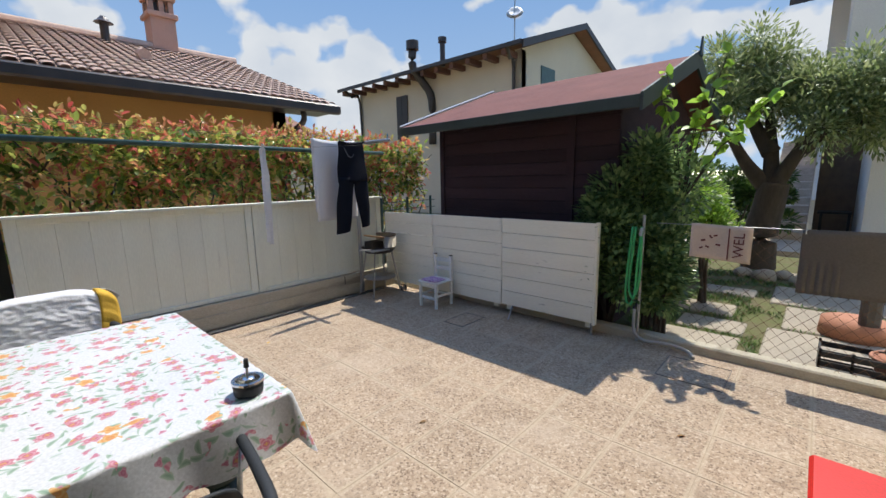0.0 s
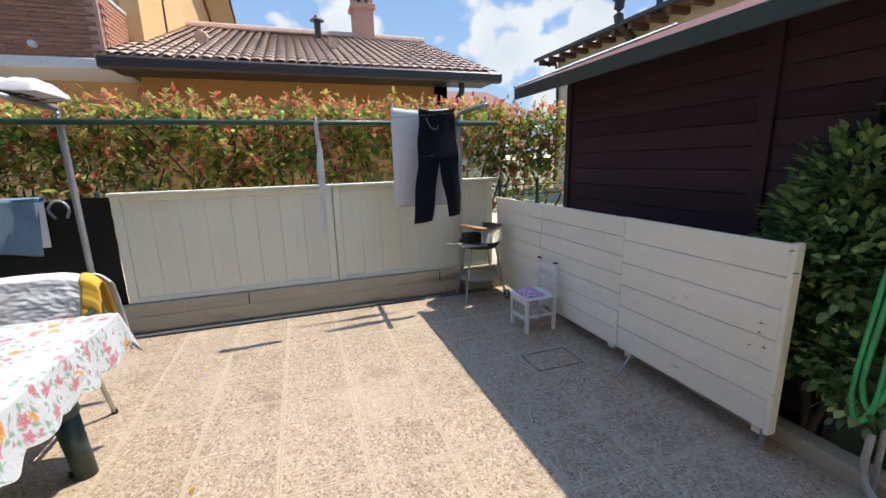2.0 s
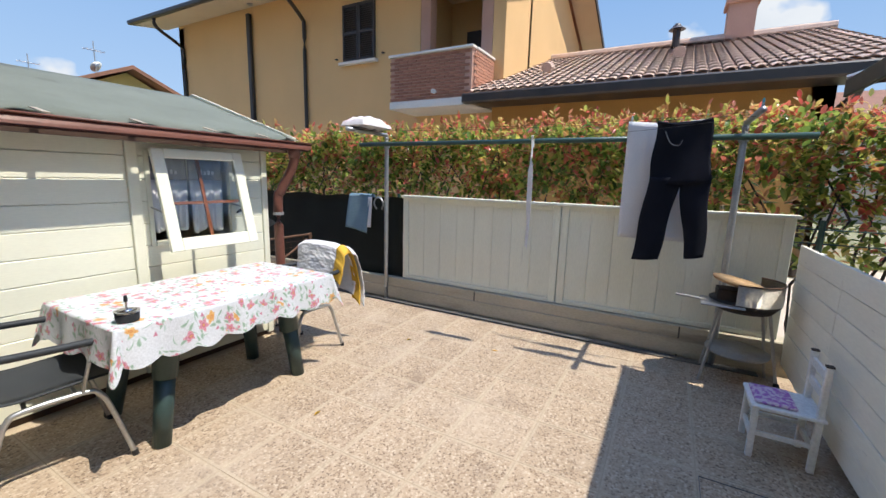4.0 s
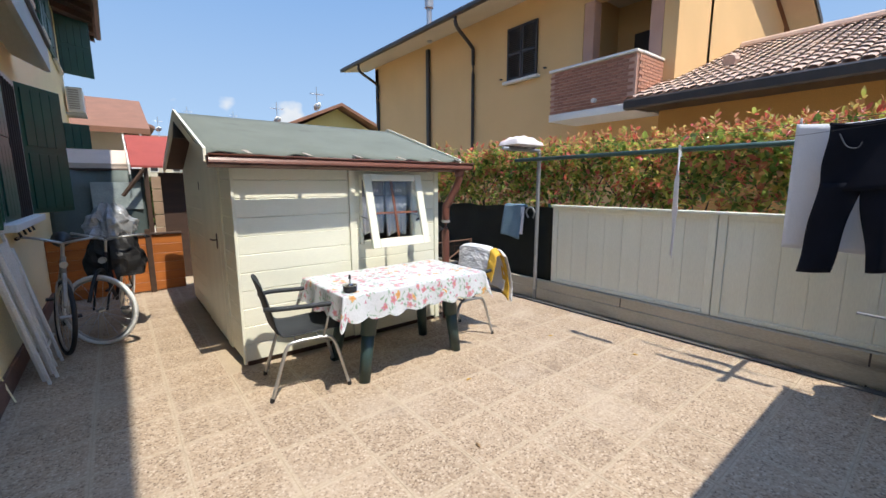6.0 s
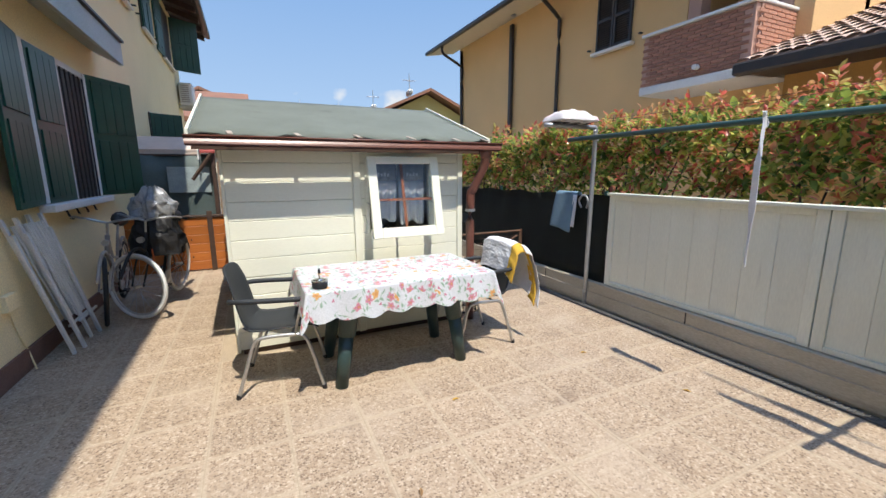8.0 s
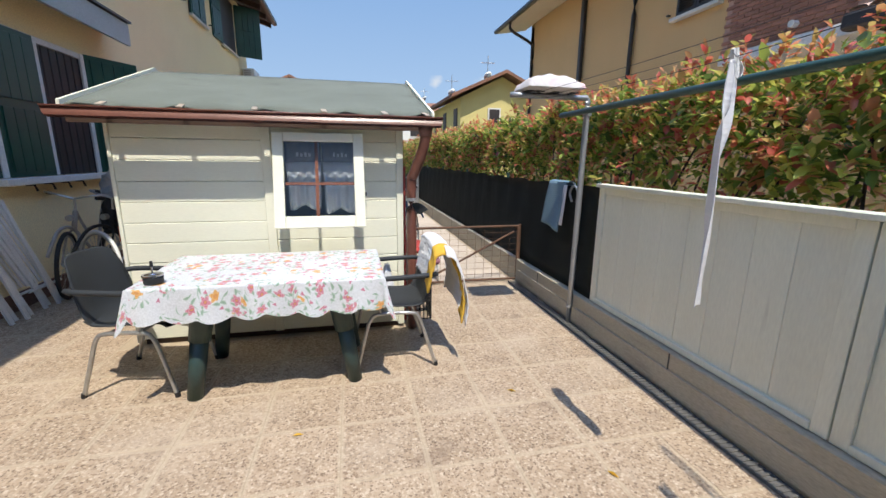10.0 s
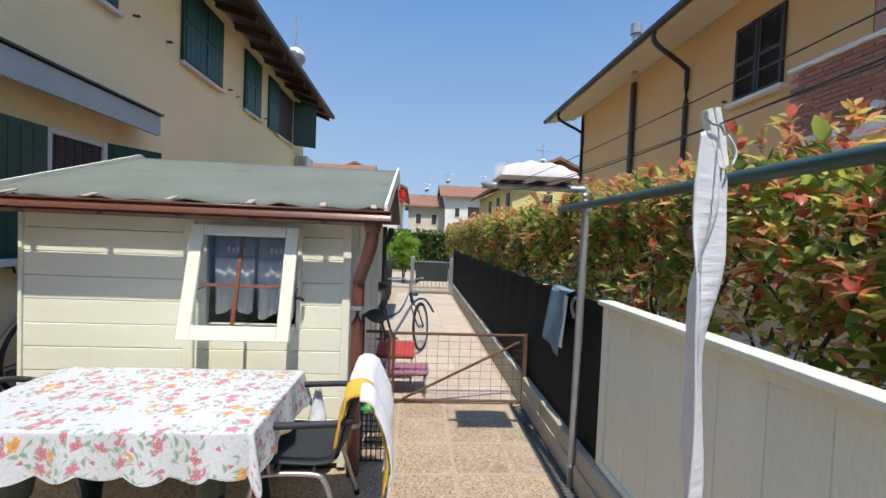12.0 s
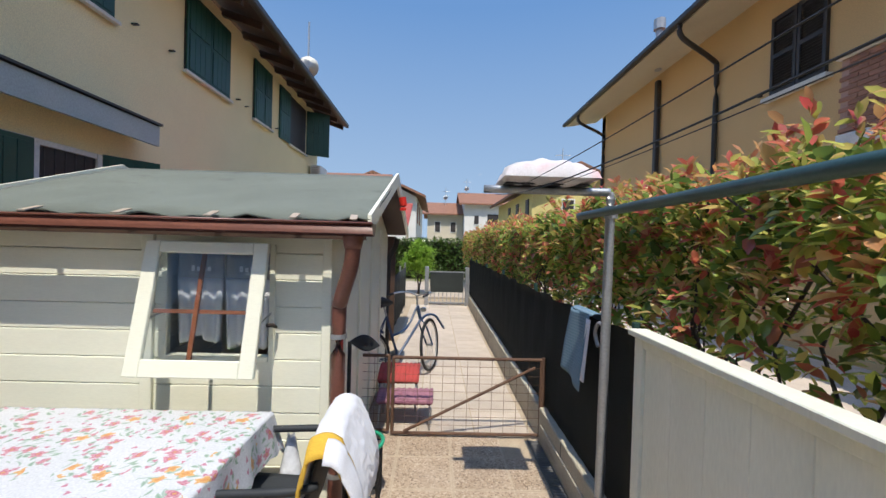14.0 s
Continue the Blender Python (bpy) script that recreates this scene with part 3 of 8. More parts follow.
hb = thing("yellow_two_storey_house", (-9.6, -7.0, 0.0), "warm yellow two-storey house with brick balcony and dark gutters", "house")
part("wall", B(-9.9, -9.6, -13.4, -3.0, -0.1, 6.6), YELLOW_B, hb)
part("wall", B(-9.9, -9.6, -3.0, -0.75, -0.1, 3.0), YELLOW_B, hb)
part("gable_wall", QP([(-9.6, -0.75, 3.0), (-17.2, -0.75, 3.0), (-17.2, -0.75, 6.4), (-13.2, -0.75, 8.0), (-9.6, -0.75, 6.5)], (0, -0.3, 0)), YELLOW_B, hb)
part("gable_wall", QP([(-9.6, -13.4, -0.1), (-17.2, -13.4, -0.1), (-17.2, -13.4, 6.4), (-13.2, -13.4, 8.0), (-9.6, -13.4, 6.5)], (0, 0.3, 0)), YELLOW_B, hb)
part("roof", QP([(-8.4, -14.2, 6.45), (-8.4, 0.0, 6.45), (-13.2, 0.0, 8.3), (-13.2, -14.2, 8.3)], (0, 0, 0.12)), BROWN_ROOF, hb)
part("roof", QP([(-18.0, -14.2, 6.45), (-18.0, 0.0, 6.45), (-13.205, 0.0, 8.3), (-13.205, -14.2, 8.3)], (0, 0, 0.12)), BROWN_ROOF, hb)
part("soffit", QP([(-8.45, -14.15, 6.42), (-8.45, -0.05, 6.42), (-9.62, -0.05, 6.62), (-9.62, -14.15, 6.62)], (0, 0, -0.03)), SOFFIT, hb)
part("soffit", QP([(-8.5, -0.02, 6.44), (-13.2, -0.02, 8.27), (-13.2, -0.74, 8.27), (-8.5, -0.74, 6.44)], (0, 0, -0.03)), SOFFIT, hb)
part("soffit", QP([(-17.9, -0.02, 6.44), (-13.21, -0.02, 8.27), (-13.21, -0.74, 8.27), (-17.9, -0.74, 6.44)], (0, 0, -0.03)), SOFFIT, hb)
part("gutter", B(-8.44, -8.30, -14.2, 0.0, 6.38, 6.52, bevel=0.03), DARK_TRIM, hb)
part("verge_trim", QP([(-8.4, 0.003, 6.38), (-13.2, 0.003, 8.22), (-13.2, 0.003, 8.42), (-8.4, 0.003, 6.56)], (0, 0.03, 0)), DARK_TRIM, hb)
part("verge_trim", QP([(-18.0, 0.003, 6.38), (-13.205, 0.003, 8.22), (-13.205, 0.003, 8.42), (-18.0, 0.003, 6.56)], (0, 0.03, 0)), DARK_TRIM, hb)
part("flue_pipe", B(-9.58, -9.46, -9.47, -9.31, 0.4, 6.38, bevel=0.02), DARK_TRIM, hb)
part("flue_pipe", Tb([(-9.3, -9.0, 6.5), (-9.3, -9.0, 7.6)], 0.09, 10), GALV, hb)
part("flue_cap", Tb([(-9.3, -9.0, 7.6), (-9.3, -9.0, 7.88)], 0.15, 10), GALV, hb)
for yy in (-6.97, -13.1):
    part("downpipe", tube(bmesh.new(), bend([(-8.40, yy + 0.45, 6.38), (-8.48, yy + 0.43, 6.12), (-9.4, yy + 0.06, 5.85), (-9.53, yy, 5.6), (-9.53, yy, 4.0), (-9.53, yy, 0.0)], 4), 0.055, 8), DARK_TRIM, hb, smooth=True)


def louvre_window(parent, y0, y1, z0, z1, x, material, out=1):
    w = part("window", B(x, x + 0.02 * out, y0, y1, z0, z1), material, parent)
    for a, b in ((y0, (y0 + y1) / 2 - 0.01), ((y0 + y1) / 2 + 0.01, y1)):
        fr = bmesh.new()
        for q in ((a, a + 0.06, z0, z1), (b - 0.06, b, z0, z1), (a + 0.06, b - 0.06, z0, z0 + 0.08), (a + 0.06, b - 0.06, z1 - 0.08, z1), (a + 0.06, b - 0.06, (z0 + z1) / 2 - 0.04, (z0 + z1) / 2 + 0.04)):
            box(fr, x + 0.021 * out, x + 0.06 * out, *q)
        part("shutter", fr, material, w)
        n = int((z1 - z0) / 0.06)
        sl = bmesh.new()
        for k in range(n):
            zc = z0 + 0.1 + k * (z1 - z0 - 0.2) / n
            obox(sl, pose(x + 0.038 * out, (a + b) / 2, zc, 0, 35 * out, 0), 0.045, b - a - 0.12, 0.008)
        part("slat", sl, material, w)
    return w


w1 = louvre_window(hb, -5.5, -4.4, 4.52, 5.98, -9.6, SHUTTER_D)
part("sill", B(-9.6, -9.45, -5.6, -4.3, 4.44, 4.515, bevel=0.01), PALE_W, w1, "pale stone sill")
for y in (-5.75, -4.12):
    part("shutter_catch", B(-9.6, -9.52, y - 0.03, y + 0.03, 4.62, 4.65), DARK_TRIM, hb)
balc = part("balcony", B(-9.6, -8.46, -3.1, -0.9, 2.98, 3.14, bevel=0.01), PALE_W, hb, "pale concrete balcony slab")
part("parapet", B(-8.62, -8.5, -3.08, -1.02, 3.145, 4.1), PINK_RENDER, balc)
part("parapet", B(-10.3, -8.62, -1.12, -1.0, 3.145, 4.1), PINK_RENDER, balc)
part("parapet", B(-9.6, -8.62, -3.08, -2.96, 3.145, 4.1), PINK_RENDER, balc)
part("coping", B(-8.66, -8.44, -3.12, -0.98, 4.105, 4.16, bevel=0.01), PALE_W, balc)
part("coping", B(-10.3, -8.662, -1.16, -0.96, 4.105, 4.16, bevel=0.01), PALE_W, balc)
part("spout", Tb([(-8.5, -1.9, 3.3), (-8.4, -1.9, 3.3)], 0.05, 8), PALE_W, balc)
brickm = mesh_of("brick", B(-0.012, 0.004, -0.115, 0.115, -0.026, 0.026, bevel=0.003), BALC_BRICK)
for r in range(14):
    for c in range(9):
        yb = -2.98 + c * 0.24 + (0.12 if r % 2 else 0)
        if yb < -1.1:
            piece("brick", brickm, balc, (-8.49, yb, 3.19 + r * 0.066))
# side bricks: a lighter copy of the front ones, with sunlight put into the colour
brickm2 = mesh_of("brick", B(-0.115, 0.115, -0.004, 0.012, -0.026, 0.026, bevel=0.003), mat("sunlit_balcony_brick", (0.52, 0.26, 0.17), 0.9, obrand=0.12))
for r in range(14):
    for c in range(7):
        piece("brick", brickm2, balc, (-8.66 - c * 0.24 - (0.12 if r % 2 else 0), -0.995, 3.19 + r * 0.066))
# loggia behind the balcony
part("loggia_back", B(-11.4, -11.25, -3.0, -0.75, 3.0, 6.4), YELLOW_B, hb)
part("loggia_ceiling", B(-11.25, -9.6, -3.0, -1.05, 6.2, 6.35), SOFFIT, hb)
part("loggia_side", B(-11.25, -9.62, -3.15, -3.001, 3.0, 6.4), YELLOW_B, hb)
for x, y in ((-9.75, -2.85), (-9.75, -1.2), (-11.0, -1.2)):
    part("pillar", B(x - 0.15, x + 0.15, y - 0.14, y + 0.14, 3.0, 5.9, bevel=0.01), PINK_RENDER, hb, "brick-coloured pillar")
part("lintel", B(-9.9, -9.59, -3.0, -0.749, 5.9, 6.6), YELLOW_B, hb)
part("balcony_door", B(-11.249, -11.2, -2.5, -1.6, 3.1, 5.4), SHUTTER_D, hb)

ha = thing("low_house_wing", (-9.0, 2.3, 0.0), "orange-plastered low wing with an old terracotta pantile roof", "house")
part("wall", B(-9.3, -9.0, -0.74, 4.9, -0.1, 3.1), ORANGE_W, ha)
part("gable_wall", QP([(-9.0, 4.9, -0.1), (-18.0, 4.9, -0.1), (-18.0, 4.9, 3.2), (-13.5, 4.9, 4.85), (-9.0, 4.9, 3.2)], (0, -0.3, 0)), ORANGE_W, ha)
part("roof_deck", QP([(-8.2, -0.98, 3.08), (-8.2, 5.7, 3.08), (-13.5, 5.7, 4.98), (-13.5, -0.74, 4.98)], (0, 0, 0.05)), ROOF_TILE, ha)
part("roof_deck", QP([(-18.8, -0.74, 3.08), (-18.8, 5.7, 3.08), (-13.505, 5.7, 4.98), (-13.505, -0.74, 4.98)], (0, 0, 0.05)), BROWN_ROOF, ha)
pantiles(-8.12, 3.12, -13.5, 5.05, -1.0, 5.75, "roof_tiles", ha)
part("ridge_tiles", Tb([(-13.5, -0.74, 5.08), (-13.5, 5.75, 5.08)], 0.13, 10), ROOF_TILE, ha)
part("gutter", B(-8.22, -8.04, -1.02, 5.75, 2.93, 3.12, bevel=0.03), DARK_TRIM, ha)
part("soffit", B(-9.0, -8.22, -0.98, 5.7, 2.98, 3.03), DARK_TRIM, ha)
part("downpipe", tube(bmesh.new(), bend([(-8.3, 4.95, 2.95), (-8.35, 4.95, 2.72), (-8.85, 4.8, 2.45), (-8.94, 4.75, 2.2), (-8.94, 4.75, 0.0)], 4), 0.06, 8), DARK_TRIM, ha, smooth=True)
chim = part("chimney", B(-13.95, -13.35, 3.62, 4.2, 4.8, 5.85), PINK_RENDER, ha, "pinkish brick chimney")
part("cornice", B(-14.02, -13.28, 3.55, 4.27, 5.85, 5.98, bevel=0.02), PINK_RENDER, chim)
for x in (-13.9, -13.45):
    for y in (3.68, 3.92, 4.14):
        part("pier", B(x - 0.06, x + 0.06, y - 0.06, y + 0.06, 5.98, 6.3), PINK_RENDER, chim)
part("flue", B(-13.8, -13.5, 3.78, 4.04, 5.98, 6.25), SHUTTER_D, chim)
part("cap_slab", B(-14.0, -13.3, 3.57, 4.25, 6.3, 6.4, bevel=0.02), PINK_RENDER, chim)
capb = bmesh.new()
for sgn in (1, -1):
    for k in range(4):
        yk = 3.66 + k * 0.165
        tube(capb, [(-13.65 + 0.42 * sgn, yk, 6.42), (-13.65, yk, 6.66)], 0.085, 8)
part("cap_tiles", capb, ROOF_TILE, chim)
vent = part("roof_vent", Tb([(-13.0, 2.55, 4.85), (-13.0, 2.55, 5.3)], 0.09, 10), DARK_TRIM, ha)
part("vent_cap", tube(bmesh.new(), [(-13.0, 2.55, 5.3), (-13.0, 2.55, 5.36), (-13.0, 2.55, 5.45)], 0.2, 10, 0.05), DARK_TRIM, vent)
for x, y in ((-10.2, 0.1), (-10.6, 2.7)):
    part("vent_tile", Tb([(x + 0.15, y, 3.95 + (-10.2 - x) * 0.36), (x - 0.1, y, 4.02 + (-10.2 - x) * 0.36)], 0.12, 8), ROOF_TILE, ha)

# the yellow house beside the courtyard
h1 = thing("yellow_house", (0.8, -4.0, 0.0), "pale yellow rendered house with dark green shutters", "house")
part("wall", B(0.69, 1.0, -11.7, 3.3, -0.1, 5.75), YELLOW, h1)
part("wall", B(1.0, 8.0, -11.7, -11.4, -0.1, 5.75), YELLOW, h1)
part("wall", B(1.0, 8.0, 3.0, 3.3, -0.1, 5.75), YELLOW, h1)
part("skirting", B(0.665, 0.689, -11.7, 3.3, -0.05, 0.16, bevel=0.003), mat("red_brown_skirting", (0.2, 0.11, 0.08), 0.8), h1)
part("roof", QP([(-0.12, -12.35, 5.62), (-0.12, 3.9, 5.62), (4.4, 3.9, 7.2), (4.4, -12.35, 7.2)], (0, 0, 0.1)), BROWN_ROOF, h1)
part("eave_board", QP([(-0.1, -12.33, 5.6), (-0.1, 3.88, 5.6), (0.72, 3.88, 5.88), (0.72, -12.33, 5.88)], (0, 0, -0.02)), WOOD_DARK, h1)
part("gutter", B(-0.2, -0.08, -12.35, 3.9, 5.56, 5.7, bevel=0.025), DARK_TRIM, h1)
for k in range(20):
    y = 3.4 - k * 0.82
    part("rafter", QP([(-0.05, y, 5.44), (-0.05, y, 5.575), (0.71, y, 5.83), (0.71, y, 5.69)], (0, 0.1, 0)), WOOD_DARK, h1)


def plank_shutter(parent, m, w, h):
    """One ledged leaf: w wide along its x, h high, its boards on the side of -y."""
    leaf = part("shutter", obox(bmesh.new(), m @ Matrix.Translation((w / 2, 0, h / 2)), w, 0.03, h, 0.004), SHUTTER_G, h1)
    n = 4 if w > 0.3 else 2
    wi = (w - 0.10) / n
    for z0, z1 in ((0.05, h * 0.47), (h * 0.53, h - 0.05)):
        for i in range(n):
            for side in (-1, 1):
                part("board", obox(bmesh.new(), m @ Matrix.Translation((0.05 + (i + 0.5) * wi, 0.0215 * side, (z0 + z1) / 2)), wi - 0.006, 0.012, z1 - z0, 0.002), SHUTTER_G, leaf)
    return leaf


def house_window(y0, y1, z0, z1, closed=True, open_far=0.0, open_near=0.0):
    w = part("window", B(0.672, 0.689, y0, y1, z0, z1), SHUTTER_D, h1)
    part("sill", B(0.60, 0.671, y0 - 0.06, y1 + 0.06, z0 - 0.05, z0 - 0.004, bevel=0.006), PALE_W, w)
    h = z1 - z0
    if closed:
        half = (y1 - y0) / 2
        plank_shutter(w, pose(0.65, y1, z0, 0, 0, -90), half - 0.005, h)
        plank_shutter(w, pose(0.65, y1 - half, z0, 0, 0, -90), half - 0.005, h)
    else:
        plank_shutter(w, pose(0.645, y0, z0, 0, 0, -90 - open_far), (y1 - y0) / 2, h)
        plank_shutter(w, pose(0.645, y1, z0, 0, 0, -90 + open_near), (y1 - y0) / 2, h)
    for y in (y0 - 0.35, y1 + 0.35):
        part("shutter_catch", B(0.61, 0.689, y - 0.02, y + 0.02, z0 + 0.12, z0 + 0.14), DARK_TRIM, h1)
    return w


house_window(-5.79, -4.44, 4.23, 5.5)
house_window(-3.0, -1.65, 4.23, 5.5)
house_window(-7.77, -6.85, 4.21, 5.5)
house_window(-10.38, -9.0, 4.18, 5.5, False, 60, 178)
# canopy over the ground-floor windows
part("canopy", QP([(0.38, -3.45, 2.80), (0.42, -3.45, 2.80), (0.70, -3.45, 2.95), (0.70, -3.45, 3.2), (0.38, -3.45, 3.06)], (0, 6.7, 0)), LEAD, h1, "grey fascia of a small canopy")
part("canopy_edge", B(0.35, 0.70, -3.48, 3.3, 3.075, 3.10), DARK_TRIM, h1)
gw = part("window", B(0.672, 0.689, -2.85, -1.35, 1.2, 2.55), SHUTTER_D, h1)
for y in (-2.82, -2.05, -1.38):
    part("window_frame", B(0.64, 0.671, y - 0.035, y + 0.035, 1.2, 2.55, bevel=0.004), PALE_W, gw, "white window frame upright")
part("window_frame", B(0.645, 0.671, -2.783, -1.417, 2.49, 2.55, bevel=0.004), PALE_W, gw)
grid_b = bmesh.new()
for k in range(6):
    tube(grid_b, [(0.635, -2.72 + k * 0.12, 1.2), (0.635, -2.72 + k * 0.12, 2.48)], 0.008, 6)
part("grille_bar", grid_b, SHUTTER_D, gw, "dark iron grille bars")
part("sill", B(0.56, 0.671, -2.95, -1.25, 1.13, 1.195, bevel=0.006), PALE_W, gw)
plank_shutter(gw, pose(0.655, -1.33, 1.2, 0, 0, 98), 0.70, 1.36)
plank_shutter(gw, pose(0.655, -1.42, 1.2, 0, 0, -91), 0.60, 1.34)
plank_shutter(gw, pose(0.655, -2.87, 1.2, 0, 0, -119), 0.63, 1.36)
gw2 = part("window", B(0.672, 0.689, 0.45, 1.7, 1.2, 2.48), SHUTTER_D, h1)
plank_shutter(gw2, pose(0.66, 0.42, 1.2, 0, 0, -100), 0.55, 1.22)
gw3 = part("window", B(0.672, 0.689, -7.7, -6.4, 1.2, 2.6), SHUTTER_D, h1)
part("window_frame", B(0.62, 0.671, -7.78, -7.70, 1.2, 2.6, bevel=0.004), PALE_W, gw3)
plank_shutter(gw3, pose(0.66, -6.4, 1.2, 0, 0, -150), 0.55, 1.38)

# ---- more materials ----
HEDGE_LEAF = leafy("hedge_leaf", [(0.0, (0.09, 0.15, 0.035)), (0.28, (0.19, 0.28, 0.06)), (0.5, (0.36, 0.44, 0.09)), (0.68, (0.64, 0.64, 0.15)), (0.79, (0.66, 0.48, 0.17)), (0.88, (0.60, 0.24, 0.13)), (0.96, (0.66, 0.16, 0.12)), (1.0, (0.36, 0.15, 0.09))], 0.2, 0.5)
SHOOT_LEAF = leafy("young_shoot_leaf", [(0.0, (0.56, 0.09, 0.08)), (0.3, (0.66, 0.22, 0.12)), (0.5, (0.64, 0.42, 0.15)), (0.75, (0.46, 0.50, 0.11)), (1.0, (0.60, 0.16, 0.13))], 0.32, 0.5)
LAUREL_LEAF = leafy("laurel_leaf", [(0.0, (0.10, 0.17, 0.07)), (0.5, (0.19, 0.29, 0.11)), (0.85, (0.30, 0.41, 0.15)), (1.0, (0.42, 0.53, 0.20))], 0.26, 0.42)
FIG_LEAF = leafy("bright_leaf", [(0.0, (0.16, 0.30, 0.04)), (0.5, (0.28, 0.46, 0.06)), (1.0, (0.42, 0.58, 0.10))], 0.4, 0.55)
OLIVE_LEAF = leafy("olive_leaf", [(0.0, (0.12, 0.17, 0.06)), (0.5, (0.24, 0.30, 0.11)), (1.0, (0.44, 0.48, 0.24))], 0.45, 0.4)
FAR_LEAF = leafy("far_hedge_leaf", [(0.0, (0.04, 0.085, 0.02)), (0.6, (0.08, 0.15, 0.03)), (1.0, (0.16, 0.24, 0.05))], 0.5, 0.3)
CHAIR_GREY = mat("dark_grey_plastic", (0.026, 0.029, 0.032), 0.6, (0.03, 0.034, 0.038), 5, 0.6, 200, 0.06, spec=0.3)
STEEL = mat("dull_steel_tube", (0.50, 0.50, 0.49), 0.35, (0.42, 0.42, 0.41), 10, 0.7, 120, 0.04, metal=0.8)
TABLE_GREEN = mat("dark_green_plastic", (0.028, 0.055, 0.05), 0.45, (0.022, 0.045, 0.042), 5, 0.6, 150, 0.05)
WHITE_CLOTH = mat("white_cotton", (0.68, 0.68, 0.70), 0.9, (0.63, 0.63, 0.65), 4, 0.7, 260, 0.2, sheen=0.2)
BLACK_CLOTH = mat("faded_black_cotton", (0.012, 0.013, 0.02), 0.95, (0.008, 0.009, 0.014), 4, 0.7, 260, 0.25, spec=0.15)
DENIM = mat("blue_check_cloth", (0.14, 0.24, 0.31), 0.9, (0.10, 0.18, 0.24), 5, 0.7, 250, 0.3)
PILLOW = mat("washed_pink_white_cloth", (0.60, 0.57, 0.565), 0.9, (0.54, 0.50, 0.495), 7, 0.6, 200, 0.2, dirt=((0.60, 0.36, 0.37), 4.0, 0.53, (1, 1, 1)))
def checked(m, pitch, tone):
    """Pale lines woven both ways across a cloth."""
    n, l = m.node_tree.nodes, m.node_tree.links
    b = n["Principled BSDF"]
    cur = b.inputs["Base Color"].links[0].from_socket
    tc = n.new("ShaderNodeTexCoord")
    for axis in ("Y", "Z"):
        w, r, mx = n.new("ShaderNodeTexWave"), n.new("ShaderNodeMapRange"), n.new("ShaderNodeMixRGB")
        w.bands_direction = axis
        w.inputs["Scale"].default_value, w.inputs["Distortion"].default_value = pitch, 0.4
        r.inputs[1].default_value, r.inputs[2].default_value, r.inputs[4].default_value = 0.7, 0.95, 0.6
        l.new(tc.outputs["Object"], w.inputs["Vector"]), l.new(w.outputs["Fac"], r.inputs[0])
        l.new(r.outputs[0], mx.inputs[0]), l.new(cur, mx.inputs[1])
        mx.inputs[2].default_value = (*tone, 1)
        cur = mx.outputs[0]
    l.new(cur, b.inputs["Base Color"])


checked(DENIM, 17.0, (0.22, 0.31, 0.38))
YELLOW_CLOTH = mat("mustard_stripe_cloth", (0.62, 0.38, 0.04), 0.9, (0.56, 0.34, 0.04), 6, 0.6, 200, 0.2)
CHROME = mat("polished_metal", (0.6, 0.6, 0.6), 0.18, (0.5, 0.5, 0.5), 10, 0.5, 80, 0.02, metal=1.0)
BLACK = mat("black_rubber", (0.014, 0.014, 0.015), 0.6, (0.01, 0.01, 0.011), 8, 0.6, 120, 0.1)
SOOT = mat("sooty_iron", (0.03, 0.026, 0.024), 0.7, (0.06, 0.04, 0.03), 9, 0.7, 60, 0.3, metal=0.3)
GREY_PAINT = mat("worn_grey_enamel", (0.40, 0.39, 0.37), 0.5, (0.28, 0.25, 0.22), 7, 0.8, 80, 0.15)
WHITE_PLASTIC = mat("dusty_white_plastic", (0.72, 0.72, 0.70), 0.4, (0.64, 0.64, 0.61), 6, 0.7, 90, 0.05)
RED_PLASTIC = mat("bright_red_plastic", (0.62, 0.025, 0.015), 0.4, (0.52, 0.02, 0.012), 4, 0.6, 100, 0.05)
RED_FAB = mat("red_ribbed_fabric", (0.40, 0.05, 0.04), 0.85, (0.30, 0.04, 0.035), 8, 0.7, 150, 0.3)
MAUVE_FAB = mat("mauve_striped_fabric", (0.34, 0.16, 0.20), 0.85, (0.24, 0.09, 0.13), 30, 0.3, 150, 0.3, stretch=(0.3, 4, 1))
HOSE_GREEN = mat("green_hose", (0.05, 0.42, 0.14), 0.4, (0.04, 0.33, 0.11), 9, 0.7, 120, 0.08)
TERRA = mat("terracotta_pot", (0.45, 0.2, 0.12), 0.8, (0.38, 0.17, 0.1), 6, 0.7, 80, 0.2)
STONE = mat("pale_garden_slab", (0.38, 0.33, 0.255), 0.9, (0.28, 0.245, 0.19), 3, 0.9, 60, 0.35, obrand=0.1)
CREAM_MAT = mat("cream_mat", (0.62, 0.52, 0.44), 0.9, (0.56, 0.46, 0.39), 5, 0.6, 150, 0.2)
PANEL_GREY = mat("grey_corrugated_sheet", (0.10, 0.09, 0.085), 0.6, (0.08, 0.072, 0.068), 3, 0.8, 80, 0.1)
BROWN_CROSS = mat("orange_brown_glazing_bar", (0.28, 0.09, 0.035), 0.5, (0.22, 0.07, 0.028), 5, 0.7, 60, 0.08)
ROPE = mat("straw_mat", (0.46, 0.30, 0.15), 0.9, (0.36, 0.22, 0.11), 20, 0.7, 90, 0.3)
BLUE_FRAME = mat("blue_bicycle_paint", (0.03, 0.06, 0.13), 0.3, (0.02, 0.045, 0.1), 6, 0.6, 80, 0.03)
FOIL = mat("silver_rain_cover", (0.40, 0.41, 0.42), 0.3, (0.26, 0.27, 0.28), 9, 0.7, 22, 0.9, metal=0.2)
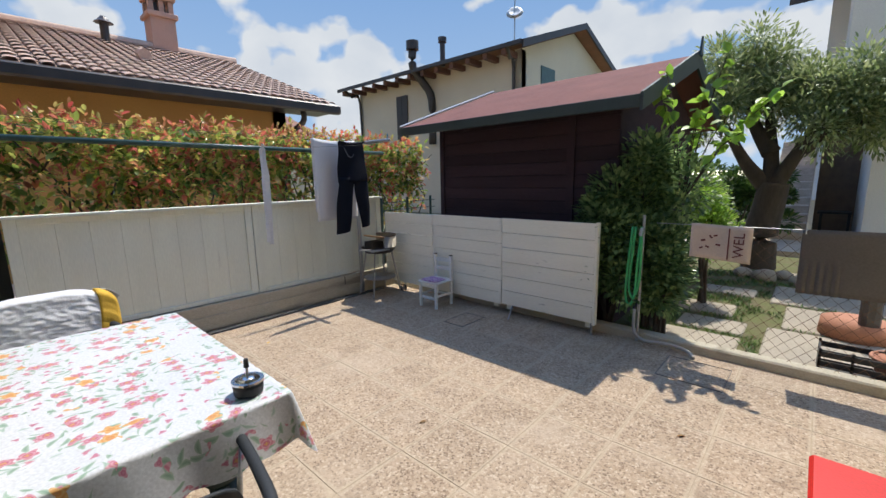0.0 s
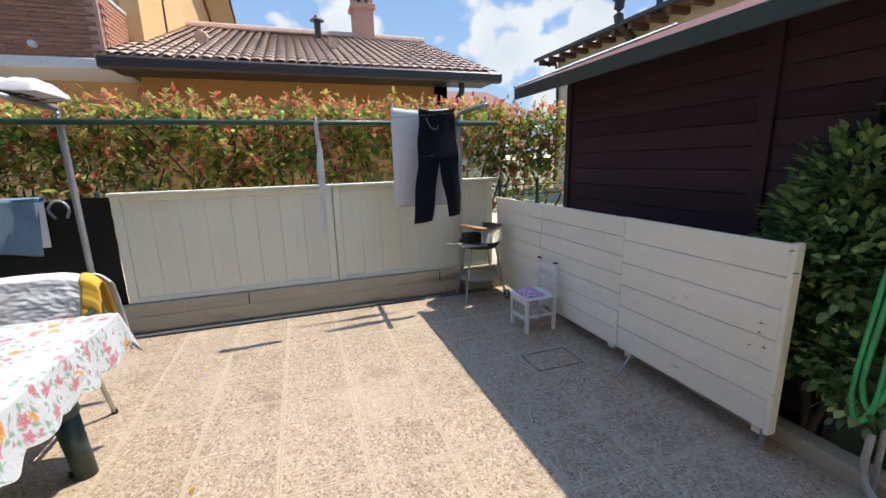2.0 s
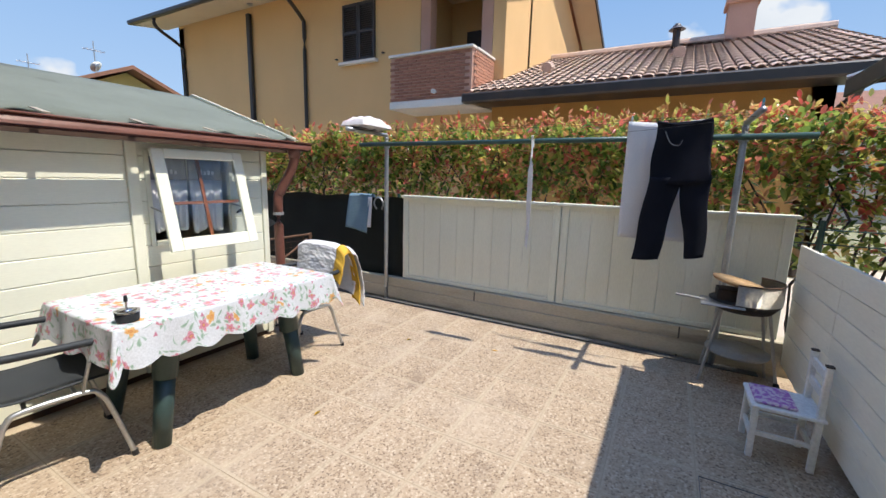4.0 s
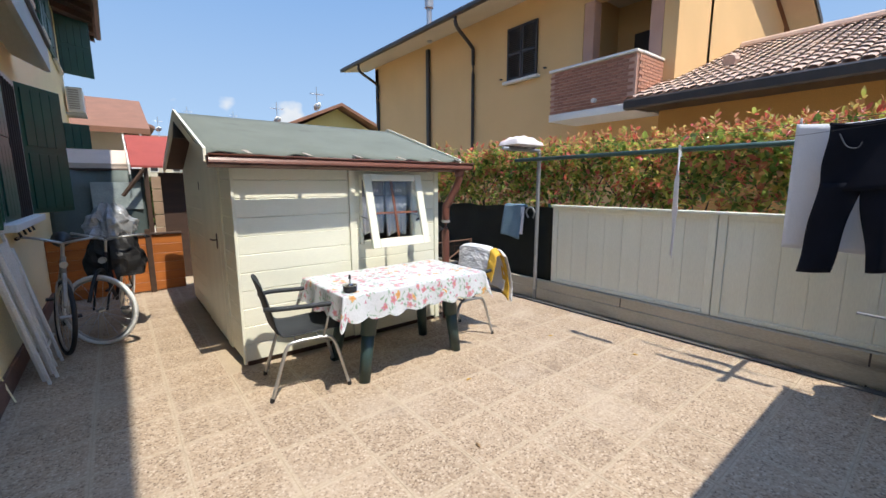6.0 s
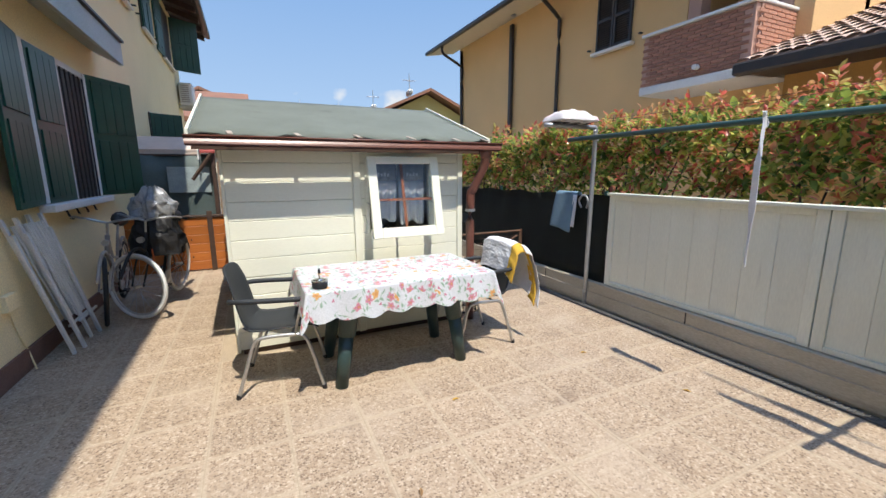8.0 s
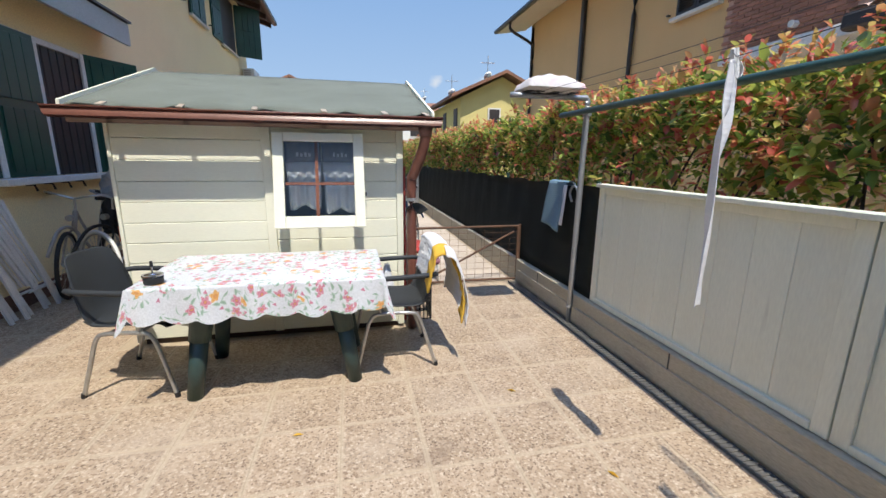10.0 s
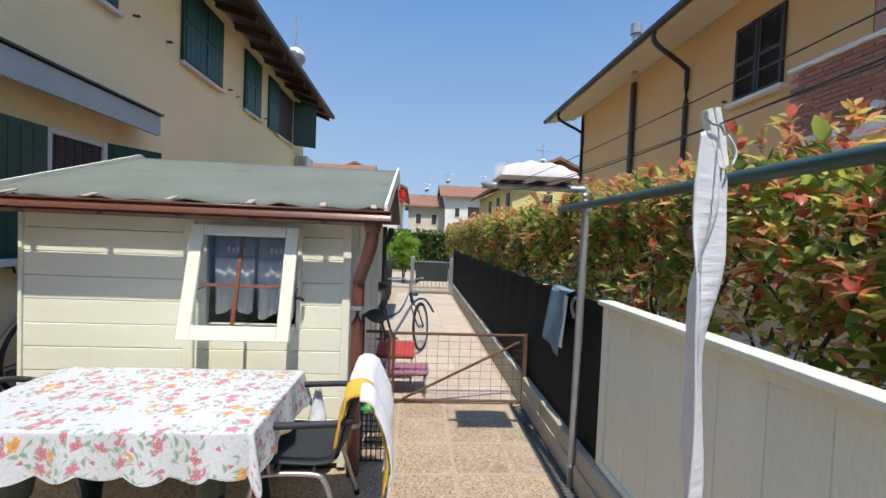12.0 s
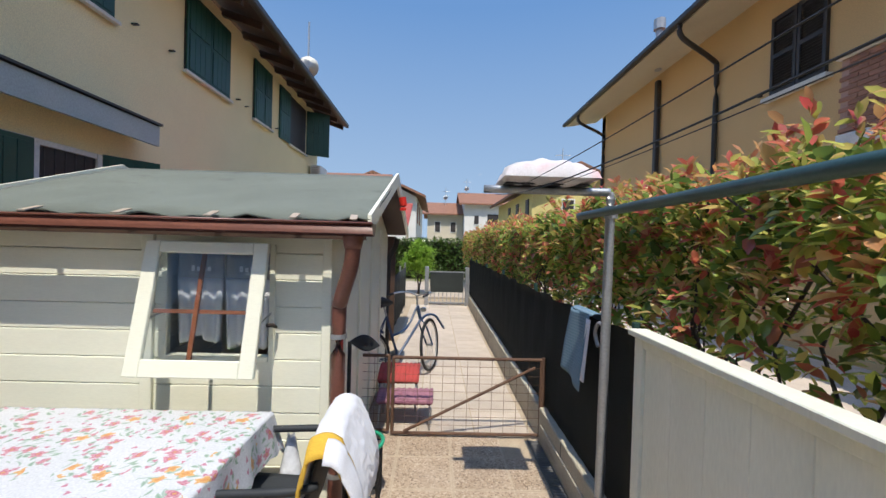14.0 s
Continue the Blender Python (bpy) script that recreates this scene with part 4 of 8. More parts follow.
TARP = mat("grey_green_tarpaulin", (0.09, 0.12, 0.115), 0.6, (0.07, 0.095, 0.09), 2, 0.8, 60, 0.15)
PAINT_BOOK = mat("purple_pattern_print", (0.35, 0.12, 0.40), 0.6, (0.62, 0.50, 0.58), 45, 0.15, 90, 0.05)
DRAIN_GREY = mat("grey_drain_channel", (0.16, 0.155, 0.145), 0.6, (0.11, 0.105, 0.1), 9, 0.7, 90, 0.15, metal=0.3)

GLASS = bpy.data.materials.new("window_glass")
GLASS.use_nodes = True
_g = GLASS.node_tree.nodes
_gt, _gm = _g.new("ShaderNodeBsdfTransparent"), _g.new("ShaderNodeMixShader")
_gg = _g.new("ShaderNodeBsdfGlossy")
_gg.inputs["Roughness"].default_value = 0.02
_gf = _g.new("ShaderNodeFresnel")
GLASS.node_tree.links.new(_gf.outputs[0], _gm.inputs[0])
GLASS.node_tree.links.new(_gt.outputs[0], _gm.inputs[1])
GLASS.node_tree.links.new(_gg.outputs[0], _gm.inputs[2])
GLASS.node_tree.links.new(_gm.outputs[0], _g["Material Output"].inputs[0])
_gt.inputs[0].default_value = (0.85, 0.88, 0.9, 1)


def flowered():
    """White oilcloth with sprigs of pink and orange flowers and grey-green leaves."""
    m = mat("flowered_oilcloth", (0.56, 0.57, 0.585), 0.5, (0.52, 0.535, 0.55), 3, 0.7, 120, 0.05)
    n, l = m.node_tree.nodes, m.node_tree.links
    b = n["Principled BSDF"]
    cur = b.inputs["Base Color"].links[0].from_socket
    uv = n.new("ShaderNodeTexCoord")

    def calc(op, x, y=None, z=None):
        k = n.new("ShaderNodeMath")
        k.operation = op
        for i, v in enumerate((x, y, z)):
            if v is None:
                continue
            if isinstance(v, (int, float)):
                k.inputs[i].default_value = v
            else:
                l.new(v, k.inputs[i])
        return k.outputs[0]

    def cells(scale, off, spread=0.85):
        """A scatter of spots: the offset from the nearest one, in cells, and two chance numbers for it."""
        mp, v, d, k, sp = n.new("ShaderNodeMapping"), n.new("ShaderNodeTexVoronoi"), n.new("ShaderNodeVectorMath"), n.new("ShaderNodeVectorMath"), n.new("ShaderNodeSeparateColor")
        mp.inputs["Location"].default_value = (*off, 0)
        v.voronoi_dimensions = "2D"
        v.inputs["Scale"].default_value, v.inputs["Randomness"].default_value = scale, spread
        l.new(uv.outputs["UV"], mp.inputs[0]), l.new(mp.outputs[0], v.inputs["Vector"])
        d.operation, k.operation = "SUBTRACT", "SCALE"
        k.inputs["Scale"].default_value = scale
        l.new(mp.outputs[0], d.inputs[0]), l.new(v.outputs["Position"], d.inputs[1]), l.new(d.outputs[0], k.inputs[0])
        l.new(v.outputs["Color"], sp.inputs[0])
        return k.outputs[0], v.outputs["Distance"], sp.outputs[0], sp.outputs[1]

    def paint(mask, c1, c2, blend):
        nonlocal cur
        pr, mx = n.new("ShaderNodeMixRGB"), n.new("ShaderNodeMixRGB")
        l.new(blend, pr.inputs[0])
        pr.inputs[1].default_value, pr.inputs[2].default_value = (*c1, 1), (*c2, 1)
        l.new(mask, mx.inputs[0]), l.new(cur, mx.inputs[1]), l.new(pr.outputs[0], mx.inputs[2])
        cur = mx.outputs[0]

    _, bouquet, _, _ = cells(6.2, (0.13, 0.07), 0.7)
    near, wide = calc("LESS_THAN", bouquet, 0.40), calc("LESS_THAN", bouquet, 0.52)

    def leaves(scale, off, length, width, share, where, c1, c2):
        loc, dist, r1, r2 = cells(scale, off)
        rot, sp = n.new("ShaderNodeVectorRotate"), n.new("ShaderNodeSeparateXYZ")
        rot.rotation_type = "Z_AXIS"
        l.new(loc, rot.inputs["Vector"]), l.new(calc("MULTIPLY", r2, 6.28), rot.inputs["Angle"])
        l.new(rot.outputs[0], sp.inputs[0])
        bow = calc("MULTIPLY_ADD", calc("MULTIPLY", sp.outputs[0], sp.outputs[0]), 0.7, sp.outputs[1])
        q = calc("ADD", calc("POWER", calc("ABSOLUTE", calc("DIVIDE", sp.outputs[0], length)), 2.0), calc("ABSOLUTE", calc("DIVIDE", bow, width)))
        paint(calc("MULTIPLY", calc("MULTIPLY", calc("LESS_THAN", q, 1.0), calc("LESS_THAN", r1, share)), where), c1, c2, calc("MINIMUM", q, 1.0))

    def blooms(scale, off, radius, petals, lo, hi, where, c1, c2):
        loc, dist, r1, r2 = cells(scale, off, 0.8)
        sp = n.new("ShaderNodeSeparateXYZ")
        l.new(loc, sp.inputs[0])
        ang = calc("MULTIPLY_ADD", calc("ARCTAN2", sp.outputs[1], sp.outputs[0]), petals, calc("MULTIPLY", r2, 6.28))
        edge = calc("MULTIPLY_ADD", calc("COSINE", ang), radius * 0.2, radius * 0.8)
        q = calc("DIVIDE", dist, edge)
        kept = calc("MULTIPLY", calc("GREATER_THAN", r1, lo), calc("LESS_THAN", r1, hi))
        ripple = calc("MULTIPLY_ADD", calc("SINE", calc("MULTIPLY", dist, 42.0)), 0.3, calc("MULTIPLY", q, 0.7))
        paint(calc("MULTIPLY", calc("MULTIPLY", calc("LESS_THAN", q, 1.0), kept), where), c1, c2, ripple)

    one = calc("ADD", 1.0, 0.0)
    leaves(15.0, (0.0, 0.0), 0.46, 0.06, 0.7, wide, (0.26, 0.36, 0.29), (0.38, 0.46, 0.40))
    leaves(21.0, (0.9, 0.3), 0.46, 0.18, 0.85, wide, (0.17, 0.28, 0.20), (0.36, 0.44, 0.36))
    leaves(24.0, (0.45, 0.85), 0.40, 0.14, 0.14, one, (0.30, 0.40, 0.36), (0.44, 0.50, 0.46))
    blooms(26.0, (0.3, 0.1), 0.30, 3.0, 0.0, 0.16, one, (0.40, 0.12, 0.19), (0.52, 0.30, 0.35))
    blooms(13.5, (0.7, 0.4), 0.42, 5.0, 0.0, 0.56, near, (0.40, 0.10, 0.16), (0.56, 0.33, 0.36))
    blooms(13.5, (0.7, 0.4), 0.42, 5.0, 0.56, 0.76, near, (0.54, 0.22, 0.05), (0.60, 0.42, 0.18))
    blooms(13.5, (0.7, 0.4), 0.11, 4.0, 0.0, 0.76, near, (0.62, 0.42, 0.10), (0.42, 0.12, 0.10))
    l.new(cur, b.inputs["Base Color"])
    return m


OILCLOTH = flowered()


# ---- cloth and leaf makers ----
def cloth(fn, nu, nv, thick=0.004, uvscale=None):
    """A sheet through fn(u, v), u and v from 0 to 1."""
    b = bmesh.new()
    g = [[b.verts.new(fn(i / nu, j / nv)) for j in range(nv + 1)] for i in range(nu + 1)]
    layer = b.loops.layers.uv.new() if uvscale else None
    for i in range(nu):
        for j in range(nv):
            f = b.faces.new((g[i][j], g[i + 1][j], g[i + 1][j + 1], g[i][j + 1]))
            if uvscale:
                for lp, (a, c) in zip(f.loops, ((i, j), (i + 1, j), (i + 1, j + 1), (i, j + 1))):
                    lp[layer].uv = (a / nu * uvscale[0], c / nv * uvscale[1])
    bmesh.ops.recalc_face_normals(b, faces=b.faces[:])
    if thick:
        bmesh.ops.solidify(b, geom=b.faces[:], thickness=thick)
    return b


def leaves_mesh(name, spots, rng, length, width, droop=0.25, parent=None, material=None, kind="stuff", label=""):
    """Oval leaves, folded along the midrib, at spots: (place, the way that it points, size)."""
    verts, faces = [], []
    for p, d, s in spots:
        d = d.normalized()
        side = d.cross(Vector((rng.uniform(-0.5, 0.5), rng.uniform(-0.5, 0.5), 1)))
        if side.length < 1e-3:
            continue
        side.normalize()
        up = side.cross(d)
        L, W = length * s, width * s
        k = len(verts)
        arc = lambda f: p + d * (L * f) - up * (droop * L * 0.5 * f * f)
        lift = up * (W * 0.16)
        verts += [p, arc(0.32) + side * (W * 0.46) + lift, arc(0.7) + side * (W * 0.4) + lift, arc(1.0), arc(0.7) - side * (W * 0.4) + lift, arc(0.32) - side * (W * 0.46) + lift, arc(0.34), arc(0.7)]
        faces += [(k, k + 1, k + 6), (k + 1, k + 2, k + 7, k + 6), (k + 2, k + 3, k + 7), (k + 3, k + 4, k + 7), (k + 4, k + 5, k + 6, k + 7), (k + 5, k, k + 6)]
    me = bpy.data.meshes.new(name)
    me.from_pydata([tuple(v) for v in verts], [], faces)
    org = ORIGIN[parent.name] if parent is not None else Vector((0, 0, 0))
    me.transform(Matrix.Translation(-org))
    me.materials.append(material)
    for p in me.polygons:
        p.use_smooth = True
    ob = new(name, me)
    if parent is not None:
        ob.parent = parent
        ORIGIN[ob.name] = org
    return tagged(ob, label, "", "", kind)


def rand_dir(rng, up=0.0):
    while True:
        v = Vector((rng.uniform(-1, 1), rng.uniform(-1, 1), rng.uniform(-1, 1)))
        if 0.05 < v.length < 1:
            v.normalize()
            v.z += up
            return v.normalized()


# ---- hedge ----
rng = random.Random(5)
hedge = thing("red_tip_hedge", (-5.1, -2.0, 0.0), "clipped red-tip hedge with green, yellow and red leaves", "hedge")


def hedge_top(y):
    return 1.99 + 0.09 * noise.noise(Vector((y * 1.3, 3.0, 0))) + 0.05 * noise.noise(Vector((y * 4.0, 8.0, 0)))


def hedge_face(y, z):
    return -4.62 + 0.14 * noise.noise(Vector((y * 1.7, z * 2.2, 1.0))) + 0.06 * noise.noise(Vector((y * 5.0, z * 5.0, 2.0)))


def hedge_spots(y0, y1, n, size):
    out = []
    while len(out) < n:
        y = rng.uniform(y0, y1)
        top = hedge_top(y)
        z = 0.75 + (top - 0.75) * rng.random() ** 0.75
        if noise.noise(Vector((y * 2.6, z * 3.2, 5.0))) < -0.28 and z < top - 0.25 and rng.random() < 0.75:
            continue
        if z < 1.3 and rng.random() < 0.45:
            continue
        x = hedge_face(y, z) - (0.6 * rng.random() ** 1.6 if z < top - 0.1 else rng.uniform(0, 0.8))
        d = rand_dir(rng, 0.25)
        d.x = abs(d.x) * 0.9 + 0.2
        out.append((Vector((x, y, z)), d, size * rng.uniform(0.6, 1.25)))
    return out


def shoots(y0, y1, n, size):
    """Upright young shoots, each a whorl of long leaves."""
    out = []
    for _ in range(n):
        y = rng.uniform(y0, y1)
        top = hedge_top(y)
        if rng.random() < 0.6:
            z = top + rng.uniform(-0.05, 0.03)
            x = hedge_face(y, z) - rng.uniform(0.0, 0.7)
            hgt = rng.uniform(0.05, 0.16)
        else:
            z = rng.uniform(1.2, top)
            x = hedge_face(y, z) + 0.02
            hgt = rng.uniform(0.03, 0.08)
        lean = Vector((rng.uniform(-0.3, 0.5), rng.uniform(-0.3, 0.3), 1)).normalized()
        for k in range(rng.randint(6, 10)):
            f = rng.random()
            d = rand_dir(rng, 0.0) * (1.25 - 0.6 * f) + lean * (0.35 + 0.5 * f)
            out.append((Vector((x, y, z)) + lean * hgt * f, d, size * rng.uniform(0.6, 1.0)))
    return out


leaves_mesh("foliage", hedge_spots(-1.6, 4.9, 13500, 1.0), rng, 0.10, 0.047, parent=hedge, material=HEDGE_LEAF)
leaves_mesh("foliage", hedge_spots(-16.0, -1.6, 19000, 1.25), rng, 0.09, 0.042, parent=hedge, material=HEDGE_LEAF)
leaves_mesh("young_foliage", shoots(-1.6, 4.9, 430, 1.0), rng, 0.085, 0.038, parent=hedge, material=SHOOT_LEAF)
leaves_mesh("young_foliage", shoots(-16.0, -1.6, 330, 1.3), rng, 0.09, 0.034, parent=hedge, material=SHOOT_LEAF)
bm = bmesh.new()
for k in range(44):
    y = 4.8 - k * 0.47 + rng.uniform(-0.1, 0.1)
    x = -5.0 + rng.uniform(-0.12, 0.12)
    for _ in range(4):
        tube(bm, bend([(x, y, -0.05), (x + rng.uniform(-0.1, 0.15), y + rng.uniform(-0.1, 0.1), 0.6), (x + rng.uniform(-0.2, 0.32), y + rng.uniform(-0.22, 0.22), 1.2), (x + rng.uniform(-0.3, 0.35), y + rng.uniform(-0.3, 0.3), 1.85)], 2), 0.016, 6, 0.006)
part("stem", bm, BARK, hedge)["kind"] = "stuff"
bm = bmesh.new()
for z in (1.13, 1.02):
    tube(bm, [(-4.5, 3.7, z), (-4.5, 5.0, z)], 0.006, 6)
for y in (3.9, 4.4, 4.9):
    tube(bm, [(-4.5, y, 0), (-4.5, y, 1.2)], 0.02, 8)
solo("wire_boundary_fence", bm, GREEN_BAR, "thin green wire fence below the hedge", "fence")

# ---- clothes line ----
cl = thing("clothes_line", (-4.23, 1.6, 0.0), "galvanised clothes-line posts with a green bar and wires", "clothes line")
for y in (0.0, 3.30):
    pole = part("pole", tube(bmesh.new(), bend([(-4.225, y, 0.0), (-4.23, y, 0.9), (-4.235, y, 1.78), (-4.235, y, 1.86)], 2), 0.024, 12), GALV, cl, smooth=True)
    part("arm", tube(bmesh.new(), bend([(-4.236, y, 1.84), (-4.225, y, 1.895), (-4.16, y, 1.90), (-3.58, y, 1.90)], 4), 0.021, 10), GALV, cl, smooth=True)
    part("clamp", tube(bmesh.new(), [(-4.24, y, 1.765), (-4.24, y, 1.83)], 0.034, 10), GALV, cl)
    part("collar", tube(bmesh.new(), [(-4.225, y, 0.14), (-4.225, y, 0.155)], 0.03, 10), GALV, cl)
part("bar", Tb([(-4.205, -0.36, 1.80), (-4.205, 3.72, 1.80)], 0.023, 12), GREEN_BAR, cl, "dark green painted bar", smooth=True)
for x, z in ((-3.643, 1.875), (-3.755, 1.915), (-3.93, 1.92)):
    part("wire", Tb([(x, -0.02 + 3.34 * f, z - 0.11 * 4 * f * (1 - f) * (1.0 if x > -3.7 else 0.3)) for f in [i / 14 for i in range(15)]], 0.0014, 6), BLACK, cl)


def peg(x, y, z, material, tilt=0.0):
    t = thing("clothes_peg", (x, y, z), "small plastic clothes peg on the line", "peg", "pegs on the line")
    for s in (-1, 1):
        part("jaw", obox(bmesh.new(), pose(x, y + 0.004 * s, z + 0.008, 4 * s, tilt, 0), 0.012, 0.007, 0.075, 0.002), material, t)
    part("spring", Tb([(x - 0.008, y, z + 0.012), (x + 0.008, y, z + 0.012)], 0.006, 8), STEEL, t)
    return t


sp_peg = thing("clothes_peg", (-3.643, 1.87, 1.75), "chunky white plastic clothes peg holding a strap", "peg", "pegs on the line")
for s in (-1, 1):
    PM = pose(-3.643, 1.87, 1.748, 0, 16 + 0.6 * s, 8)
    jaw = bmesh.new()
    prof = [(0.001 * s, -0.052), (0.010 * s, -0.046), (0.013 * s, 0.0), (0.012 * s, 0.044), (0.002 * s, 0.046), (0.0005 * s, 0.004)]
    quadprism(jaw, [PM @ Vector((px, -0.0065, pz)) for px, pz in prof], (PM.to_3x3() @ Vector((0, 0.013, 0))))
    part("jaw", jaw, WHITE_PLASTIC, sp_peg)
part("spring", Tb(bend([(-3.647, 1.884, 1.748), (-3.638, 1.886, 1.762), (-3.625, 1.886, 1.764), (-3.613, 1.884, 1.775)], 4), 0.0018, 6), STEEL, sp_peg, "thin steel spring wire")
peg(-3.755, 2.76, 1.885, mat("yellow_peg", (0.5, 0.55, 0.12), 0.5))
peg(-3.755, 3.03, 1.895, bpy.data.materials["yellow_peg"])
peg(-3.93, 2.55, 1.90, WHITE_PLASTIC)
peg(-3.60, 3.30, 1.925, mat("turquoise_plastic", (0.08, 0.35, 0.40), 0.4))


RIBBED = mat("ribbed_white_webbing", (0.66, 0.66, 0.67), 0.8, (0.60, 0.60, 0.62), 5, 0.7, 30, 0.16, stretch=(1, 1, 5), grain=0.4)


def strand(stops, side, length, shift):
    """One flat strand of webbing, 42 mm wide, that turns as it falls: stops hold (height, turn, offset)."""
    def fn(u, v):
        for (va, ta, oa), (vb, tb_, ob_) in zip(stops, stops[1:]):
            if v <= vb:
                break
        f = min(1.0, max(0.0, (v - va) / (vb - va)))
        f = f * f * (3 - 2 * f)
        a, off = ta + (tb_ - ta) * f, oa + (ob_ - oa) * f
        w = 0.045 * (0.75 + 0.25 * min(1.0, v * 12))
        crease = 0.0012 * math.sin(v * 260 + 2 * math.sin(v * 31)) * math.sin(u * math.pi) * min(1.0, v * 6)
        q = u - 0.5
        return (-3.643 + off + q * w * math.sin(a) + crease * math.cos(a), 1.872 + side + q * w * math.cos(a) - crease * math.sin(a), 1.752 - length * v + 0.004 * math.sin(u * 3.1))
    return fn


belt = thing("white_strap", (-3.643, 1.87, 1.73), "long white ribbed webbing strap hanging doubled from a peg", "strap")
part("strap_strand", cloth(strand([(0, 1.4, 0.014), (0.12, 1.45, 0.014), (0.3, 0.35, 0.026), (0.55, 0.25, 0.02), (0.8, 0.9, 0.012), (1, 1.2, 0.008)], 0.006, 0.872, 0.3), 8, 120, 0.003), RIBBED, belt, smooth=True)
part("strap_strand", cloth(strand([(0, 1.1, -0.010), (0.1, 1.35, -0.012), (0.22, 1.55, -0.012), (0.42, 0.75, -0.002), (0.7, 1.2, -0.006), (1, 1.0, -0.004)], -0.008, 0.855, 1.9), 8, 120, 0.003), RIBBED, belt, smooth=True)
part("strap_end", cloth(lambda u, v: (-3.671 - 0.016 * math.sin(v * 2.6) + 0.012 * u, 1.868 + 0.02 * (u - 0.5), 1.752 - 0.05 * v), 4, 10, 0.003), RIBBED, belt, "short folded end of the strap", smooth=True)


def hang(x, y0, y1, z_top, z_bot, amp, folds, sag=0.02, taper=0.0):
    def fn(u, v):
        y = y0 + (y1 - y0) * u
        y += taper * (0.5 - u) * v
        z = z_top + (z_bot - z_top) * v - sag * math.sin(u * math.pi) * (1 - v)
        return (x + amp * math.sin(u * folds * 2 * math.pi + v * 1.5) * (0.25 + v), y, z)
    return fn


tw = thing("white_towel", (-3.97, 2.8, 1.9), "white towel folded over the clothes line", "towel")
part("sheet", cloth(hang(-3.915, 2.53, 3.06, 1.905, 1.02, 0.012, 1.3), 20, 24, 0.004), WHITE_CLOTH, tw, smooth=True)
part("sheet", cloth(hang(-3.945, 2.53, 3.06, 1.905, 1.12, 0.012, 1.1), 20, 24, 0.004), WHITE_CLOTH, tw, smooth=True)

# trousers: two tapering legs and a body
tr = thing("black_trousers", (-3.755, 2.9, 1.88), "faded black cropped trousers pegged by the waist", "trousers")


def trouser_panel(off, a0, a1, b0, b1, z0, z1, ph):
    """A cloth from the edge a0..a1 at z0 down to b0..b1 at z1, bulging to one side."""
    def fn(u, v):
        y = (a0 + (a1 - a0) * u) * (1 - v) + (b0 + (b1 - b0) * u) * v
        bulge = off * (0.004 + 0.022 * math.sin(u * math.pi))
        return (-3.755 + bulge + 0.010 * math.sin(v * 5 + u * 4 + ph), y + 0.006 * math.sin(v * 8 + ph), z0 + (z1 - z0) * v + 0.02 * (u - 0.5) - 0.012 * math.sin(u * math.pi) * (1 - v))
    return fn


for s in (1, -1):
    part("body_panel", cloth(trouser_panel(s, 2.735, 3.065, 2.715, 3.095, 1.875, 1.44, 0.0), 20, 14, 0.003), BLACK_CLOTH, tr, smooth=True)
    part("leg_panel", cloth(trouser_panel(s, 2.719, 2.925, 2.655, 2.83, 1.50, 0.885, 1.0), 14, 20, 0.003), BLACK_CLOTH, tr, smooth=True)
    part("leg_panel", cloth(trouser_panel(s, 2.905, 3.095, 3.0, 3.115, 1.50, 0.93, 2.0), 14, 20, 0.003), BLACK_CLOTH, tr, smooth=True)
part("waistband", Tb(bend([(-3.725, 2.735, 1.865), (-3.725, 2.90, 1.845), (-3.725, 3.065, 1.875)], 5), 0.012, 6), BLACK_CLOTH, tr)
part("drawstring", Tb(bend([(-3.715, 2.79, 1.80), (-3.71, 2.83, 1.72), (-3.71, 2.88, 1.705), (-3.71, 2.90, 1.74)], 5), 0.0045, 6), mat("charcoal_cord", (0.09, 0.10, 0.12), 0.9), tr, "pale drawstring bow")


def pillow_fn(top):
    def fn(u, v):
        x = -4.13 + 0.47 * u
        y = -0.16 + 0.32 * v
        e = (max(0.0, math.sin(math.pi * u)) ** 0.28) * (max(0.0, math.sin(math.pi * v)) ** 0.3)
        z = 1.945 + (0.10 * e if top else -0.018 * e) + 0.035 * noise.noise(Vector((u * 6, v * 4, 2 if top else 9))) * e
        return (x, y, z)
    return fn


pb = thing("folded_bundle", (-3.9, 0.0, 1.94), "pink and white cloth bundle lying on the clothes-line arm", "laundry")
part("cover", cloth(pillow_fn(True), 26, 18, 0.0), PILLOW, pb, smooth=True)
part("underside", cloth(pillow_fn(False), 26, 18, 0.0), PILLOW, pb, smooth=True)
# added black strip that draws the bundle's shaded underside along the arm
part("tray", B(-4.10, -3.68, -0.07, 0.07, 1.921, 1.928, bevel=0.002), BLACK, pb, "added black strip for the shadow under the bundle")


def jean_fn(off):
    def fn(u, v):
        y = -0.57 + 0.33 * u - 0.03 * v
        z = 1.22 - (0.40 + 0.05 * u) * v
        return (-4.262 + off + 0.012 * math.sin(u * 7 + v * 2) + 0.04 * v * (off > 0), y, z)
    return fn


